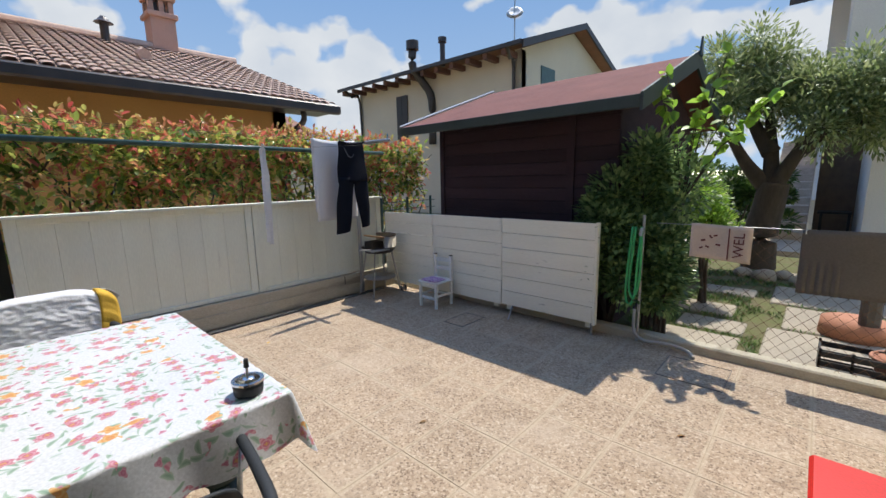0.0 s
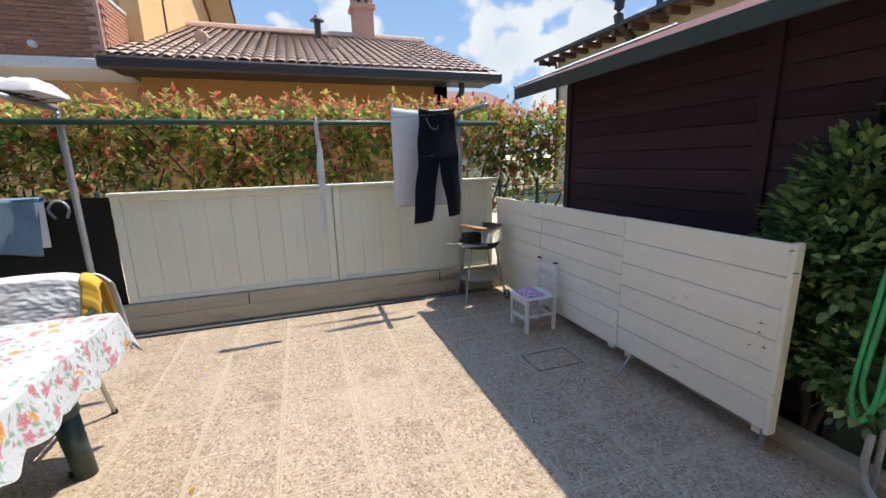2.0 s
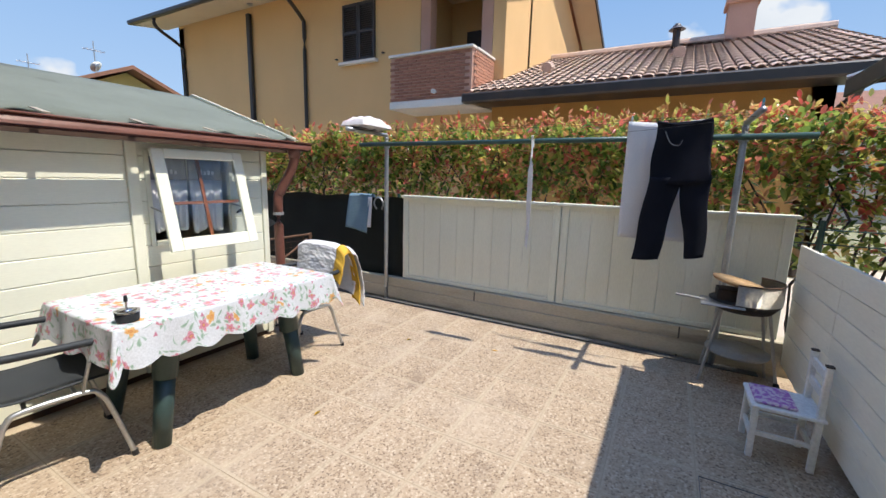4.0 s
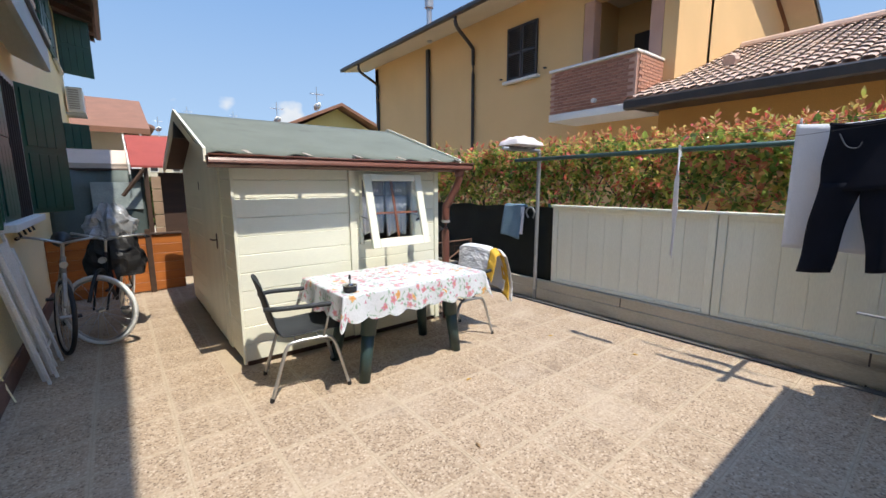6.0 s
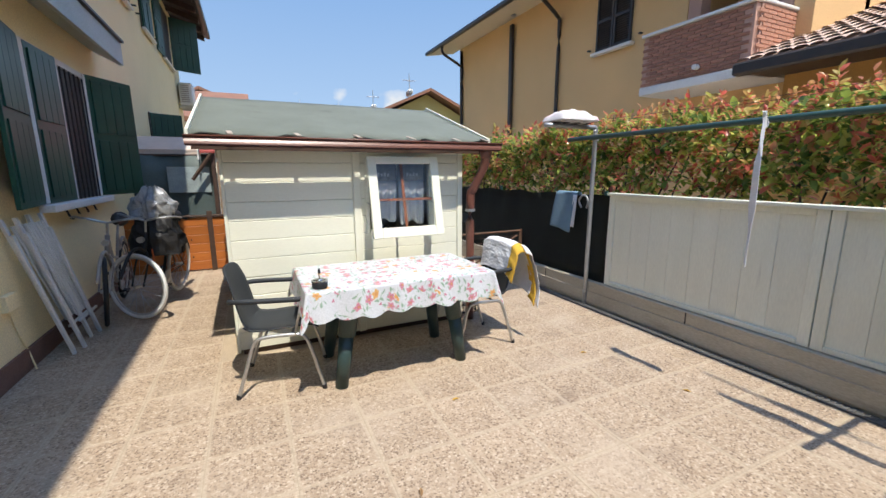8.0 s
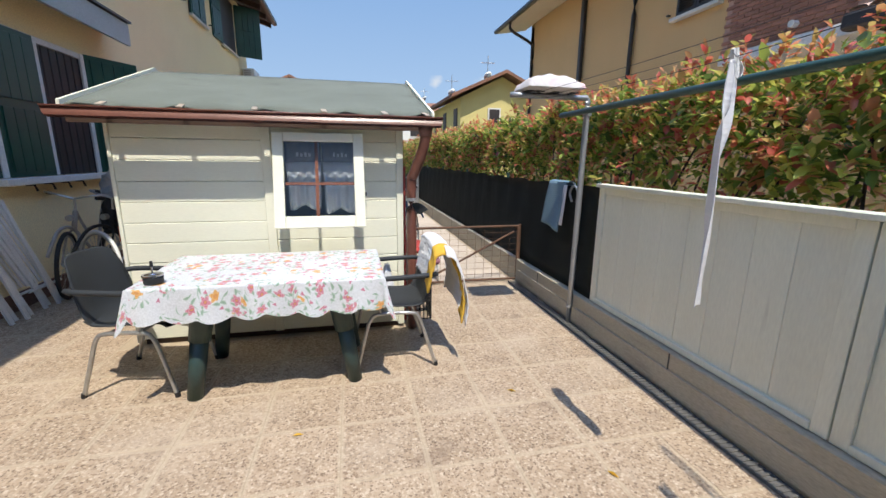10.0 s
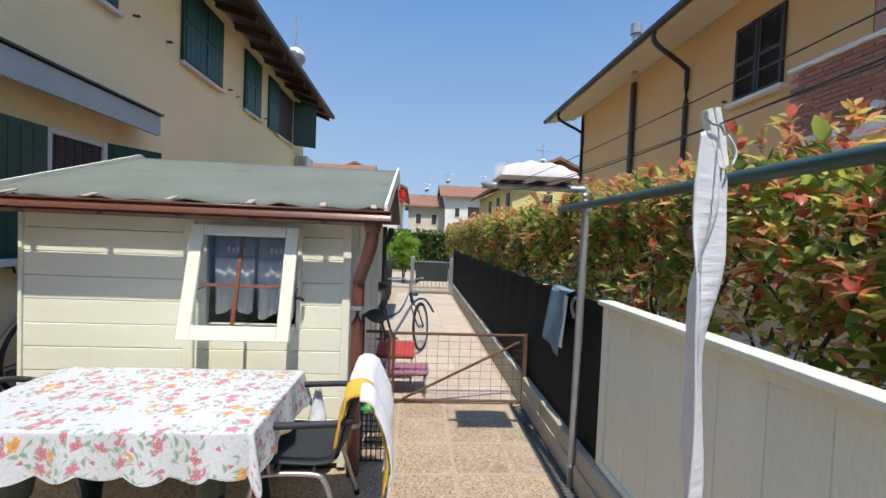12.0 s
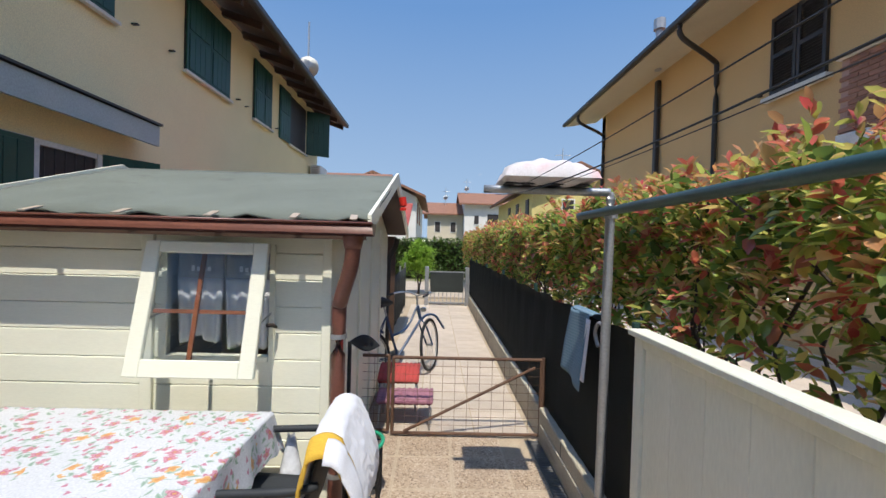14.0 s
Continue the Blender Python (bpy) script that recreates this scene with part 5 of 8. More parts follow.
jn = thing("blue_cloth", (-4.26, -0.5, 1.2), "blue checked cloth hung over the dark netting", "cloth")
part("front", cloth(jean_fn(0.015), 14, 16, 0.003), DENIM, jn, smooth=True)
part("back", cloth(lambda u, v: (-4.33, -0.57 + 0.33 * u, 1.22 - 0.3 * v), 8, 8, 0.003), DENIM, jn, smooth=True)
part("fold", cloth(lambda u, v: (-4.33 + 0.085 * u, -0.57 + 0.33 * v, 1.22 + 0.015 * math.sin(u * math.pi)), 8, 8, 0.003), DENIM, jn, smooth=True)
part("lining", cloth(lambda u, v: (-4.235 + 0.03 * v, -0.27 + 0.06 * u, 1.2 - 0.36 * v), 4, 10, 0.003), WHITE_CLOTH, jn, "pale lining strip", smooth=True)
solo("horseshoe", Tb(bend([(-4.265, -0.17, 1.06), (-4.26, -0.205, 1.13), (-4.26, -0.165, 1.19), (-4.26, -0.105, 1.19), (-4.26, -0.07, 1.13), (-4.265, -0.095, 1.06)], 6), 0.011, 8), GALV, "grey metal horseshoe hung on the dark netting", "horseshoe", True)

# ---- table, cloth, chairs ----
tb = thing("garden_table", (-1.87, 0.4, 0.0), "dark green plastic garden table with thick splayed legs", "table")
TX0, TX1, TY0, TY1 = -2.53, -1.21, 0.02, 0.78
part("tabletop", B(TX0, TX1, TY0, TY1, 0.705, 0.732, bevel=0.008), TABLE_GREEN, tb)
for fx, fy, tx, ty in ((-1.41, 0.64, -1.52, 0.60), (-2.35, 0.61, -2.24, 0.60), (-2.35, 0.10, -2.24, 0.2), (-1.41, 0.10, -1.52, 0.2)):
    leg = part("leg", tube(bmesh.new(), [(tx, ty, 0.70), ((tx + fx) / 2, (ty + fy) / 2, 0.36)], 0.07, 14, 0.06), TABLE_GREEN, tb, smooth=True)
    part("leg_foot", tube(bmesh.new(), [((tx + fx) / 2, (ty + fy) / 2, 0.37), (fx, fy, 0.0)], 0.052, 14, 0.044), TABLE_GREEN, tb, smooth=True)
part("apron", B(-2.2, -1.55, 0.56, 0.60, 0.62, 0.70, bevel=0.01), TABLE_GREEN, tb)
part("apron", B(-2.2, -1.55, 0.18, 0.22, 0.62, 0.70, bevel=0.01), TABLE_GREEN, tb)


def drape(u, v):
    """The cloth's edge falls down the sides and makes a cone at each corner."""
    wob = 0.028 * abs(math.sin(u * 31 + 0.4)) + 0.02 * abs(math.sin(v * 21 + 1)) + 0.006 * math.sin(u * 17 + v * 9)
    D = 0.178 + wob
    x, y = TX0 - D + (TX1 - TX0 + 2 * D) * u, TY0 - D + (TY1 - TY0 + 2 * D) * v
    cx, cy = min(max(x, TX0), TX1), min(max(y, TY0), TY1)
    dx, dy = x - cx, y - cy
    d = math.hypot(dx, dy)
    if d < 1e-6:
        return (x, y, 0.7365 + 0.002 * noise.noise(Vector((x * 6, y * 6, 0))))
    fold = 0.5 + 0.5 * math.sin((x if abs(dy) > abs(dx) else y) * 23)
    outw = 0.010 + min(d, 0.25) * (0.06 + 0.14 * fold)
    if dx and dy:
        a = math.atan2(abs(dy), abs(dx))
        k = 0.5 + 0.5 * math.cos(4 * a)
        outw = 0.012 + d * (0.16 + 0.12 * (1 - k))
    curve = min(d, 0.02)
    return (cx + dx / d * outw, cy + dy / d * outw, 0.7365 - max(0.0, d - 0.006) * (0.98 if not (dx and dy) else 0.93) - curve * 0.1)


tc = thing("flowered_tablecloth", (-1.87, 0.4, 0.735), "white oilcloth tablecloth with pink and orange flowers", "tablecloth")
part("cloth", cloth(drape, 120, 84, 0.0, (1.75, 1.17)), OILCLOTH, tc, smooth=True)

at = thing("ashtray", (-1.30, 0.685, 0.74), "round chrome push-top ashtray on the tablecloth", "ashtray")
part("bowl", tube(bmesh.new(), [(-1.30, 0.685, 0.741), (-1.30, 0.685, 0.75), (-1.30, 0.685, 0.765), (-1.30, 0.685, 0.782)], 0.046, 20, 0.05), BLACK, at, smooth=True)
part("rim", tube(bmesh.new(), [(-1.30, 0.685, 0.782), (-1.30, 0.685, 0.79)], 0.052, 20), CHROME, at)
part("lid", tube(bmesh.new(), [(-1.30, 0.685, 0.79), (-1.30, 0.685, 0.798)], 0.04, 20, 0.012), CHROME, at, smooth=True)
part("plunger", tube(bmesh.new(), [(-1.30, 0.685, 0.796), (-1.30, 0.685, 0.835)], 0.005, 8), CHROME, at)
part("knob", tube(bmesh.new(), [(-1.30, 0.685, 0.832), (-1.30, 0.685, 0.862)], 0.009, 10, 0.007), BLACK, at)


def armchair():
    """A moulded shell on bent steel tube, facing local +x."""
    ch = thing("shell_armchair", (0, 0, 0), "dark grey plastic shell armchair on bent steel legs", "chair", "chairs at the garden table")
    prof = bend([(0.25, 0, 0.41), (0.20, 0, 0.432), (0.05, 0, 0.425), (-0.10, 0, 0.415), (-0.19, 0, 0.43), (-0.245, 0, 0.50), (-0.275, 0, 0.62), (-0.305, 0, 0.75), (-0.335, 0, 0.85)], 4)
    n = len(prof) - 1

    def shell(u, v):
        i = min(int(u * n), n - 1)
        f = u * n - i
        p = prof[i] * (1 - f) + prof[i + 1] * f
        s = (v - 0.5) * 2
        w = 0.225 * (1 - 0.22 * max(0, u - 0.75) * 4 * abs(s)) if u > 0.75 else 0.225
        if u > 0.55:
            lift = (0.035 * s * s, 0)
        else:
            lift = (0, 0.028 * s * s)
        top = -0.03 * s ** 4 * max(0, (u - 0.85) / 0.15)
        return (p.x + lift[0], s * w, p.z + lift[1] + top)
    part("shell", cloth(shell, 40, 14, 0.008), CHAIR_GREY, ch, smooth=True)
    for s in (1, -1):
        part("leg_frame", tube(bmesh.new(), bend([(0.27, 0.24 * s, 0.0), (0.20, 0.232 * s, 0.28), (0.165, 0.228 * s, 0.375), (0.11, 0.225 * s, 0.405), (-0.10, 0.225 * s, 0.40), (-0.155, 0.228 * s, 0.365), (-0.19, 0.232 * s, 0.27), (-0.275, 0.24 * s, 0.0)], 5), 0.0125, 10), STEEL, ch, smooth=True)
        part("arm_support", tube(bmesh.new(), [(0.10, 0.227 * s, 0.405), (0.155, 0.255 * s, 0.64)], 0.009, 8), STEEL, ch, smooth=True)
        part("armrest", tube(bmesh.new(), bend([(-0.28, 0.22 * s, 0.66), (-0.20, 0.262 * s, 0.665), (0.0, 0.268 * s, 0.66), (0.17, 0.262 * s, 0.655), (0.20, 0.25 * s, 0.645)], 4), 0.017, 10), CHAIR_GREY, ch, smooth=True)
        for x in (0.27, -0.275):
            part("foot_cap", tube(bmesh.new(), [(x, 0.24 * s, 0.0), (x * 0.985, 0.2395 * s, 0.03)], 0.0155, 10), BLACK, ch)
    part("crossbar", Tb([(0.08, -0.225, 0.40), (0.08, 0.225, 0.40)], 0.009, 8), STEEL, ch)
    part("crossbar", Tb([(-0.09, -0.225, 0.398), (-0.09, 0.225, 0.398)], 0.009, 8), STEEL, ch)
    return ch


ch1 = armchair()
ch1.matrix_basis = pose(-1.08, 0.32, 0, 0, 0, 170)
ch2 = copy_thing(ch1, pose(-2.62, 0.30, 0, 0, 0, 2))
ch2["label"] = "dark grey plastic shell armchair with a towel over its back"


def towel_fn(x_off, drop_out, drop_in):
    def fn(u, v):
        y = 0.29 + (u - 0.5) * 0.46
        s = (v - 0.5) * 2
        L = drop_out if s < 0 else drop_in
        a = abs(s)
        if a < 0.12:
            x = -2.935 + s / 0.12 * 0.05
            z = 0.885 - 0.02 * (s / 0.12) ** 2
        else:
            f = (a - 0.12) / 0.88
            x = -2.935 + (-0.054 - 0.10 * math.sin(f * 2.2) if s < 0 else 0.052 + 0.05 * f)
            z = 0.865 - L * f
        crown = -0.035 * (2 * u - 1) ** 4
        q = 0.010 * noise.noise(Vector((u * 4, v * 7, 4))) + 0.007 * noise.noise(Vector((u * 16, v * 34, 9)))
        return (x + x_off + q, y + 0.01 * math.sin(v * 9), z + crown)
    return fn


tl = thing("quilted_towel", (-2.935, 0.3, 0.86), "white quilted towel with a mustard border over a chair back", "towel")
part("quilt", cloth(towel_fn(0.0, 0.42, 0.24), 40, 80, 0.012), WHITE_CLOTH, tl, "white quilted cloth", smooth=True)


def border_fn(u, v):
    p = Vector(towel_fn(0.0, 0.47, 0.24)(0.5, v))
    return (p.x + (-0.004 if v < 0.5 else 0.004), 0.50 + 0.085 * u - 0.01 * math.sin(v * 7), p.z - 0.015 - 0.06 * u * u)


part("border", cloth(border_fn, 6, 46, 0.012), YELLOW_CLOTH, tl, "mustard yellow border", smooth=True)
part("lining", cloth(lambda u, v: tuple(Vector(border_fn(u, v * 0.5)) + Vector((-0.016, 0.03, -0.01))), 6, 20, 0.004), WHITE_CLOTH, tl, smooth=True)

# ---- window of the shed: a top-hung sash held open ----
sh = thing("window_sash", (-2.15, -0.07, 1.58), "cream top-hung window sash held open over the shed's window", "window")
SM = Matrix.Translation((-2.148, -0.085, 1.585)) @ Matrix.Rotation(radians(13.6), 4, "X")
sw, shh = 0.635, 0.685
for nm, x0, x1, z0, z1 in (("stile", -sw / 2, -sw / 2 + 0.075, -shh, 0), ("stile", sw / 2 - 0.075, sw / 2, -shh, 0), ("rail", -sw / 2 + 0.076, sw / 2 - 0.076, -0.06, 0), ("rail", -sw / 2 + 0.076, sw / 2 - 0.076, -shh, -shh + 0.085)):
    part(nm, obox(bmesh.new(), SM @ Matrix.Translation(((x0 + x1) / 2, 0, (z0 + z1) / 2)), x1 - x0, 0.03, z1 - z0, 0.004), SHED_CREAM, sh)
pane = part("pane", obox(bmesh.new(), SM @ Matrix.Translation((0, -0.006, -0.33)), sw - 0.15, 0.004, shh - 0.145), GLASS, sh)
pane.visible_shadow = False
part("glazing_bar", obox(bmesh.new(), SM @ Matrix.Translation((0.02, -0.014, -0.33)), 0.022, 0.012, shh - 0.146), BROWN_CROSS, sh)
part("glazing_bar", obox(bmesh.new(), SM @ Matrix.Translation((0.0, -0.028, -0.36)), sw - 0.15, 0.014, 0.02), BROWN_CROSS, sh)
for s in (-1, 1):
    part("stay", Tb([SM @ Vector((s * 0.30, -0.02, -0.42)), Vector((-2.148 + s * 0.29, -0.19, 1.2))], 0.006, 6), STEEL, sh)
part("catch", Tb([(-2.475, -0.165, 1.13), (-2.475, -0.12, 1.15), (-2.45, -0.10, 1.15)], 0.01, 8), SOOT, sh)
for a in ((WX0 - 0.03, WX0, SY0 - 0.03, SY0 + 0.012, WZ0 - 0.03, WZ1 + 0.03), (WX1, WX1 + 0.03, SY0 - 0.03, SY0 + 0.012, WZ0 - 0.03, WZ1 + 0.03), (WX0, WX1, SY0 - 0.03, SY0 + 0.012, WZ1, WZ1 + 0.03), (WX0, WX1, SY0 - 0.04, SY0 + 0.02, WZ0 - 0.03, WZ0)):
    part("window_frame", B(*a, bevel=0.003), SHED_CREAM, ws)
for x0, x1, zb in ((-2.145, -1.885, 1.03), (-2.415, -2.155, 1.0)):
    cu = thing("curtain", ((x0 + x1) / 2, -0.26, 1.5), "white half curtain with a grey top band inside the shed", "curtain", "curtains in the shed")
    part("drape", cloth(lambda u, v: (x0 + (x1 - x0) * (u + (0.5 - u) * 0.10 * v), -0.25 + 0.012 * math.sin(u * 22) * (0.4 + v), 1.38 + (zb - 1.38) * v - 0.02 * math.sin(u * 9) * v), 24, 10, 0.002), WHITE_CLOTH, cu, smooth=True)
    part("band", cloth(lambda u, v: (x0 + (x1 - x0) * u, -0.252 + 0.006 * math.sin(u * 22), 1.54 - 0.16 * v), 20, 3, 0.002), mat("grey_band_cloth", (0.28, 0.29, 0.32), 0.9) if x0 == -2.145 else bpy.data.materials["grey_band_cloth"], cu, "grey cloth band", smooth=True)
    bb = bmesh.new()
    for k in range(4):
        box(bb, (x0 + x1) / 2 - 0.06 + k * 0.03, (x0 + x1) / 2 - 0.042 + k * 0.03, -0.242, -0.2405, 1.42, 1.445 + 0.008 * (k % 2))
    part("lettering", bb, WHITE_CLOTH, cu, "unreadable pale lettering")
solo("curtain_wire", Tb([(-2.44, -0.256, 1.545), (-1.86, -0.256, 1.545)], 0.003, 6), STEEL, "thin wire that carries the shed's curtains", "wire")
# ---- barbecue in the corner ----
bq = thing("round_barbecue", (-4.0, 3.42, 0.0), "rusty round charcoal barbecue on tube legs with a lower shelf", "barbecue")
BC = Vector((-4.0, 3.42, 0))


def ring(c, r, z0, z1, th=0.004, seg=28, a0=0.0, a1=2 * math.pi):
    b = bmesh.new()
    full = abs(a1 - a0 - 2 * math.pi) < 1e-6
    n = seg if full else seg + 1
    lo, hi = [], []
    for k in range(n):
        a = a0 + (a1 - a0) * k / seg
        lo.append(b.verts.new((c.x + r * math.cos(a), c.y + r * math.sin(a), z0)))
        hi.append(b.verts.new((c.x + r * math.cos(a), c.y + r * math.sin(a), z1)))
    for k in range(seg):
        j = (k + 1) % n
        b.faces.new((lo[k], lo[j], hi[j], hi[k]))
    bmesh.ops.solidify(b, geom=b.faces[:], thickness=th)
    return b


part("bowl", tube(bmesh.new(), [BC + Vector((0, 0, z)) for z in (0.55, 0.58, 0.62)], 0.17, 28, 0.222), SOOT, bq, smooth=True)
ENAMEL = mat("pale_enamelled_sheet", (0.60, 0.57, 0.50), 0.5, (0.48, 0.43, 0.36), 6, 0.8, 60, 0.08, dirt=((0.16, 0.08, 0.045), 7.0, 0.6, (1, 1, 1.5)))
part("windshield", ring(BC, 0.222, 0.622, 0.765, a0=-0.35, a1=2.6), ENAMEL, bq, "pale sheet-metal windshield with rust stains", smooth=True)
part("grill_shelf", B(-4.02, -3.76, 3.14, 3.40, 0.60, 0.612, bevel=0.003), STEEL, bq)
part("grill_handle", Tb([(-3.86, 3.18, 0.62), (-3.82, 2.98, 0.64)], 0.009, 8), STEEL, bq)
part("firebox", B(-4.06, -3.9, 3.24, 3.42, 0.62, 0.70, bevel=0.006), SOOT, bq)
part("windshield_rim", Tb([BC + Vector((0.222 * math.cos(-0.35 + 2.95 * k / 24), 0.222 * math.sin(-0.35 + 2.95 * k / 24), 0.766)) for k in range(25)], 0.005, 6), RUST, bq)
part("straw_mat", tube(bmesh.new(), [BC + Vector((0.03, -0.06, 0.742)), BC + Vector((0.03, -0.058, 0.752)), BC + Vector((0.03, -0.056, 0.762))], 0.15, 28, 0.165), ROPE, bq, "straw-coloured round board on top", smooth=True)
for a in (-1.0, 1.15, 2.2, -2.3):
    foot = BC + Vector((0.27 * math.cos(a), 0.27 * math.sin(a), 0.0))
    foot.y = min(foot.y, 3.68)
    foot.x = max(foot.x, -4.19)
    part("leg", Tb([foot, BC + Vector((0.16 * math.cos(a), 0.16 * math.sin(a), 0.57))], 0.0105, 8), GREY_PAINT, bq)
part("lower_shelf", tube(bmesh.new(), [BC + Vector((0, 0, 0.215)), BC + Vector((0, 0, 0.235))], 0.195, 28, 0.205), GREY_PAINT, bq, "dented grey tin shelf", smooth=True)
whl = part("wheel", ring(Vector((0, 0, 0)), 0.048, -0.012, 0.012, 0.014), BLACK, bq)
whl.matrix_basis = Matrix.Translation(Vector((-3.80, 3.64, 0.062)) - ORIGIN[bq.name]) @ Matrix.Rotation(radians(90), 4, "X") @ Matrix.Translation(ORIGIN[bq.name])
part("hub", Tb([(-3.80, 3.62, 0.062), (-3.80, 3.66, 0.062)], 0.022, 10), GREY_PAINT, bq)

# ---- small white chair ----
sc = thing("small_white_chair", (-3.1, 3.5, 0.0), "small white-painted wooden children's chair against the plank fence", "chair")
X0, X1, Y0, Y1 = -3.23, -2.96, 3.37, 3.66
WP = mat("white_gloss_wood", (0.76, 0.76, 0.75), 0.4, (0.68, 0.68, 0.66), 6, 0.7, 60, 0.08)
part("seat", B(X0 - 0.01, X1 + 0.01, Y0 - 0.01, Y1 + 0.01, 0.285, 0.305, bevel=0.005), WP, sc)
for x in (X0, X1 - 0.03):
    part("leg", B(x, x + 0.03, Y0, Y0 + 0.03, 0, 0.284, bevel=0.004), WP, sc)
    bp_ = part("back_post", B(x, x + 0.03, Y1 - 0.032, Y1 - 0.002, 0, 0.575, bevel=0.004), WP, sc)
    part("post_cap", B(x - 0.001, x + 0.031, Y1 - 0.033, Y1 - 0.001, 0.576, 0.584), BARK, bp_)
    part("stretcher", B(x + 0.006, x + 0.024, Y0 + 0.031, Y1 - 0.033, 0.13, 0.155, bevel=0.003), WP, sc)
for z in (0.40, 0.50):
    part("back_slat", B(X0 + 0.031, X1 - 0.031, Y1 - 0.026, Y1 - 0.010, z, z + 0.045, bevel=0.003), WP, sc)
for y in (Y0 + 0.006, Y1 - 0.026):
    part("stretcher", B(X0 + 0.031, X1 - 0.031, y, y + 0.018, 0.10, 0.13, bevel=0.003), WP, sc)
part("apron", B(X0 + 0.031, X1 - 0.031, Y0 + 0.004, Y0 + 0.02, 0.24, 0.284, bevel=0.003), WP, sc)
solo("printed_cushion", B(X0 + 0.02, X1 - 0.02, Y0 + 0.01, Y0 + 0.19, 0.306, 0.322, bevel=0.006), PAINT_BOOK, "flat purple and white printed cushion on the small chair", "cushion")

# ---- drain, covers ----
dr = thing("drain_channel", (-4.2, 0.5, 0.0), "narrow grey drainage channel with a slotted grate at the wall", "drain")
part("tray", B(-4.238, -4.145, -1.25, 3.6, -0.005, 0.003), DRAIN_GREY, dr)
bm = bmesh.new()
for k in range(150):
    y = -1.23 + k * 0.032
    box(bm, -4.232, -4.152, y, y + 0.013, 0.0032, 0.009)
part("grate_bar", bm, DRAIN_GREY, dr)["kind"] = "stuff"
part("edge", B(-4.152, -4.144, -1.25, 3.6, 0.0035, 0.011), DRAIN_GREY, dr)
for x0, x1, y0, y1 in ((-2.64, -2.39, 3.14, 3.51), (-0.68, -0.26, 3.30, 3.71)):
    mh = thing("inspection_cover", ((x0 + x1) / 2, (y0 + y1) / 2, 0.0), "square pebbled inspection cover set in a thin metal frame", "cover", "inspection covers")
    part("plate", B(x0 + 0.012, x1 - 0.012, y0 + 0.012, y1 - 0.012, -0.004, 0.0045, bevel=0.001), TILE, mh)
    part("frame", box(box(box(B(x0, x1, y0, y0 + 0.003, 0.0, 0.0048), x0, x1, y1 - 0.003, y1, 0.0, 0.0048), x0, x0 + 0.003, y0 + 0.003, y1 - 0.003, 0.0, 0.0048), x1 - 0.003, x1, y0 + 0.003, y1 - 0.003, 0.0, 0.0048), DRAIN_GREY, mh)

# ---- passage: gate, loungers, bicycle ----
gt = thing("rusty_wire_gate", (-3.6, -1.29, 0.0), "low rusty iron gate with wire mesh and a diagonal brace", "gate")


def gate_leaf(x0, x1, z0, z1, y):
    for a, b in (((x0, z0), (x1, z0)), ((x1, z0), (x1, z1)), ((x1, z1), (x0, z1)), ((x0, z1), (x0, z0))):
        part("rail", Tb([(a[0], y, a[1]), (b[0], y, b[1])], 0.014, 8), RUST, gt)
    bm = bmesh.new()
    n = max(2, int(abs(x1 - x0) / 0.1))
    for k in range(1, n):
        x = x0 + (x1 - x0) * k / n
        tube(bm, [(x, y, z0), (x, y, z1)], 0.0017, 5)
    for k in range(1, 9):
        z = z0 + (z1 - z0) * k / 9
        tube(bm, [(x0, y, z), (x1, y, z)], 0.0017, 5)
    part("mesh_wire", bm, RUST, gt)["kind"] = "stuff"


gate_leaf(-3.02, -4.255, 0.03, 0.66, -1.29)
gate_leaf(-2.74, -2.98, 0.03, 0.66, -1.33)
part("brace", Tb([(-3.12, -1.275, 0.05), (-4.2, -1.275, 0.6)], 0.013, 8), RUST, gt, "rusty flat diagonal brace")
part("post", Tb([(-4.275, -1.29, 0.0), (-4.275, -1.29, 0.68)], 0.017, 8), RUST, gt)

for k, (x0, x1, y0, y1, z, m_, lb) in enumerate(((-3.36, -2.86, -1.75, -1.42, 0.24, MAUVE_FAB, "mauve striped sun-lounger pad folded low"), (-3.22, -2.82, -2.15, -1.80, 0.36, RED_FAB, "red ribbed sun-lounger pad folded up"))):
    lo = thing("folded_lounger", ((x0 + x1) / 2, y0, 0.0), lb, "lounger", "folded loungers behind the gate")
    part("pad", cloth(lambda u, v: (x0 + (x1 - x0) * u, y0 + (y1 - y0) * v, z + 0.03 * math.sin(v * math.pi) + 0.006 * math.sin(u * 60) - 0.07 * v * k), 40, 10, 0.03), m_, lo, smooth=True)
    for x in (x0 + 0.03, x1 - 0.03):
        part("frame_tube", Tb(bend([(x, y1, 0.0), (x, y1 - 0.02, z * 0.6), (x, (y0 + y1) / 2, z - 0.03), (x, y0 + 0.02, z * 0.5), (x, y0, 0.0)], 4), 0.009, 8), STEEL, lo, smooth=True)


def torus(c, axis, R, r, seg=36, ring_n=8):
    axis = Vector(axis).normalized()
    q = axis.to_track_quat("Z", "Y")
    b = bmesh.new()
    rows = []
    for i in range(seg):
        a = 2 * math.pi * i / seg
        row = []
        for j in range(ring_n):
            t = 2 * math.pi * j / ring_n
            row.append(b.verts.new(Vector(c) + q @ Vector(((R + r * math.cos(t)) * math.cos(a), (R + r * math.cos(t)) * math.sin(a), r * math.sin(t)))))
        rows.append(row)
    for i in range(seg):
        for j in range(ring_n):
            b.faces.new((rows[i][j], rows[(i + 1) % seg][j], rows[(i + 1) % seg][(j + 1) % ring_n], rows[i][(j + 1) % ring_n]))
    return b


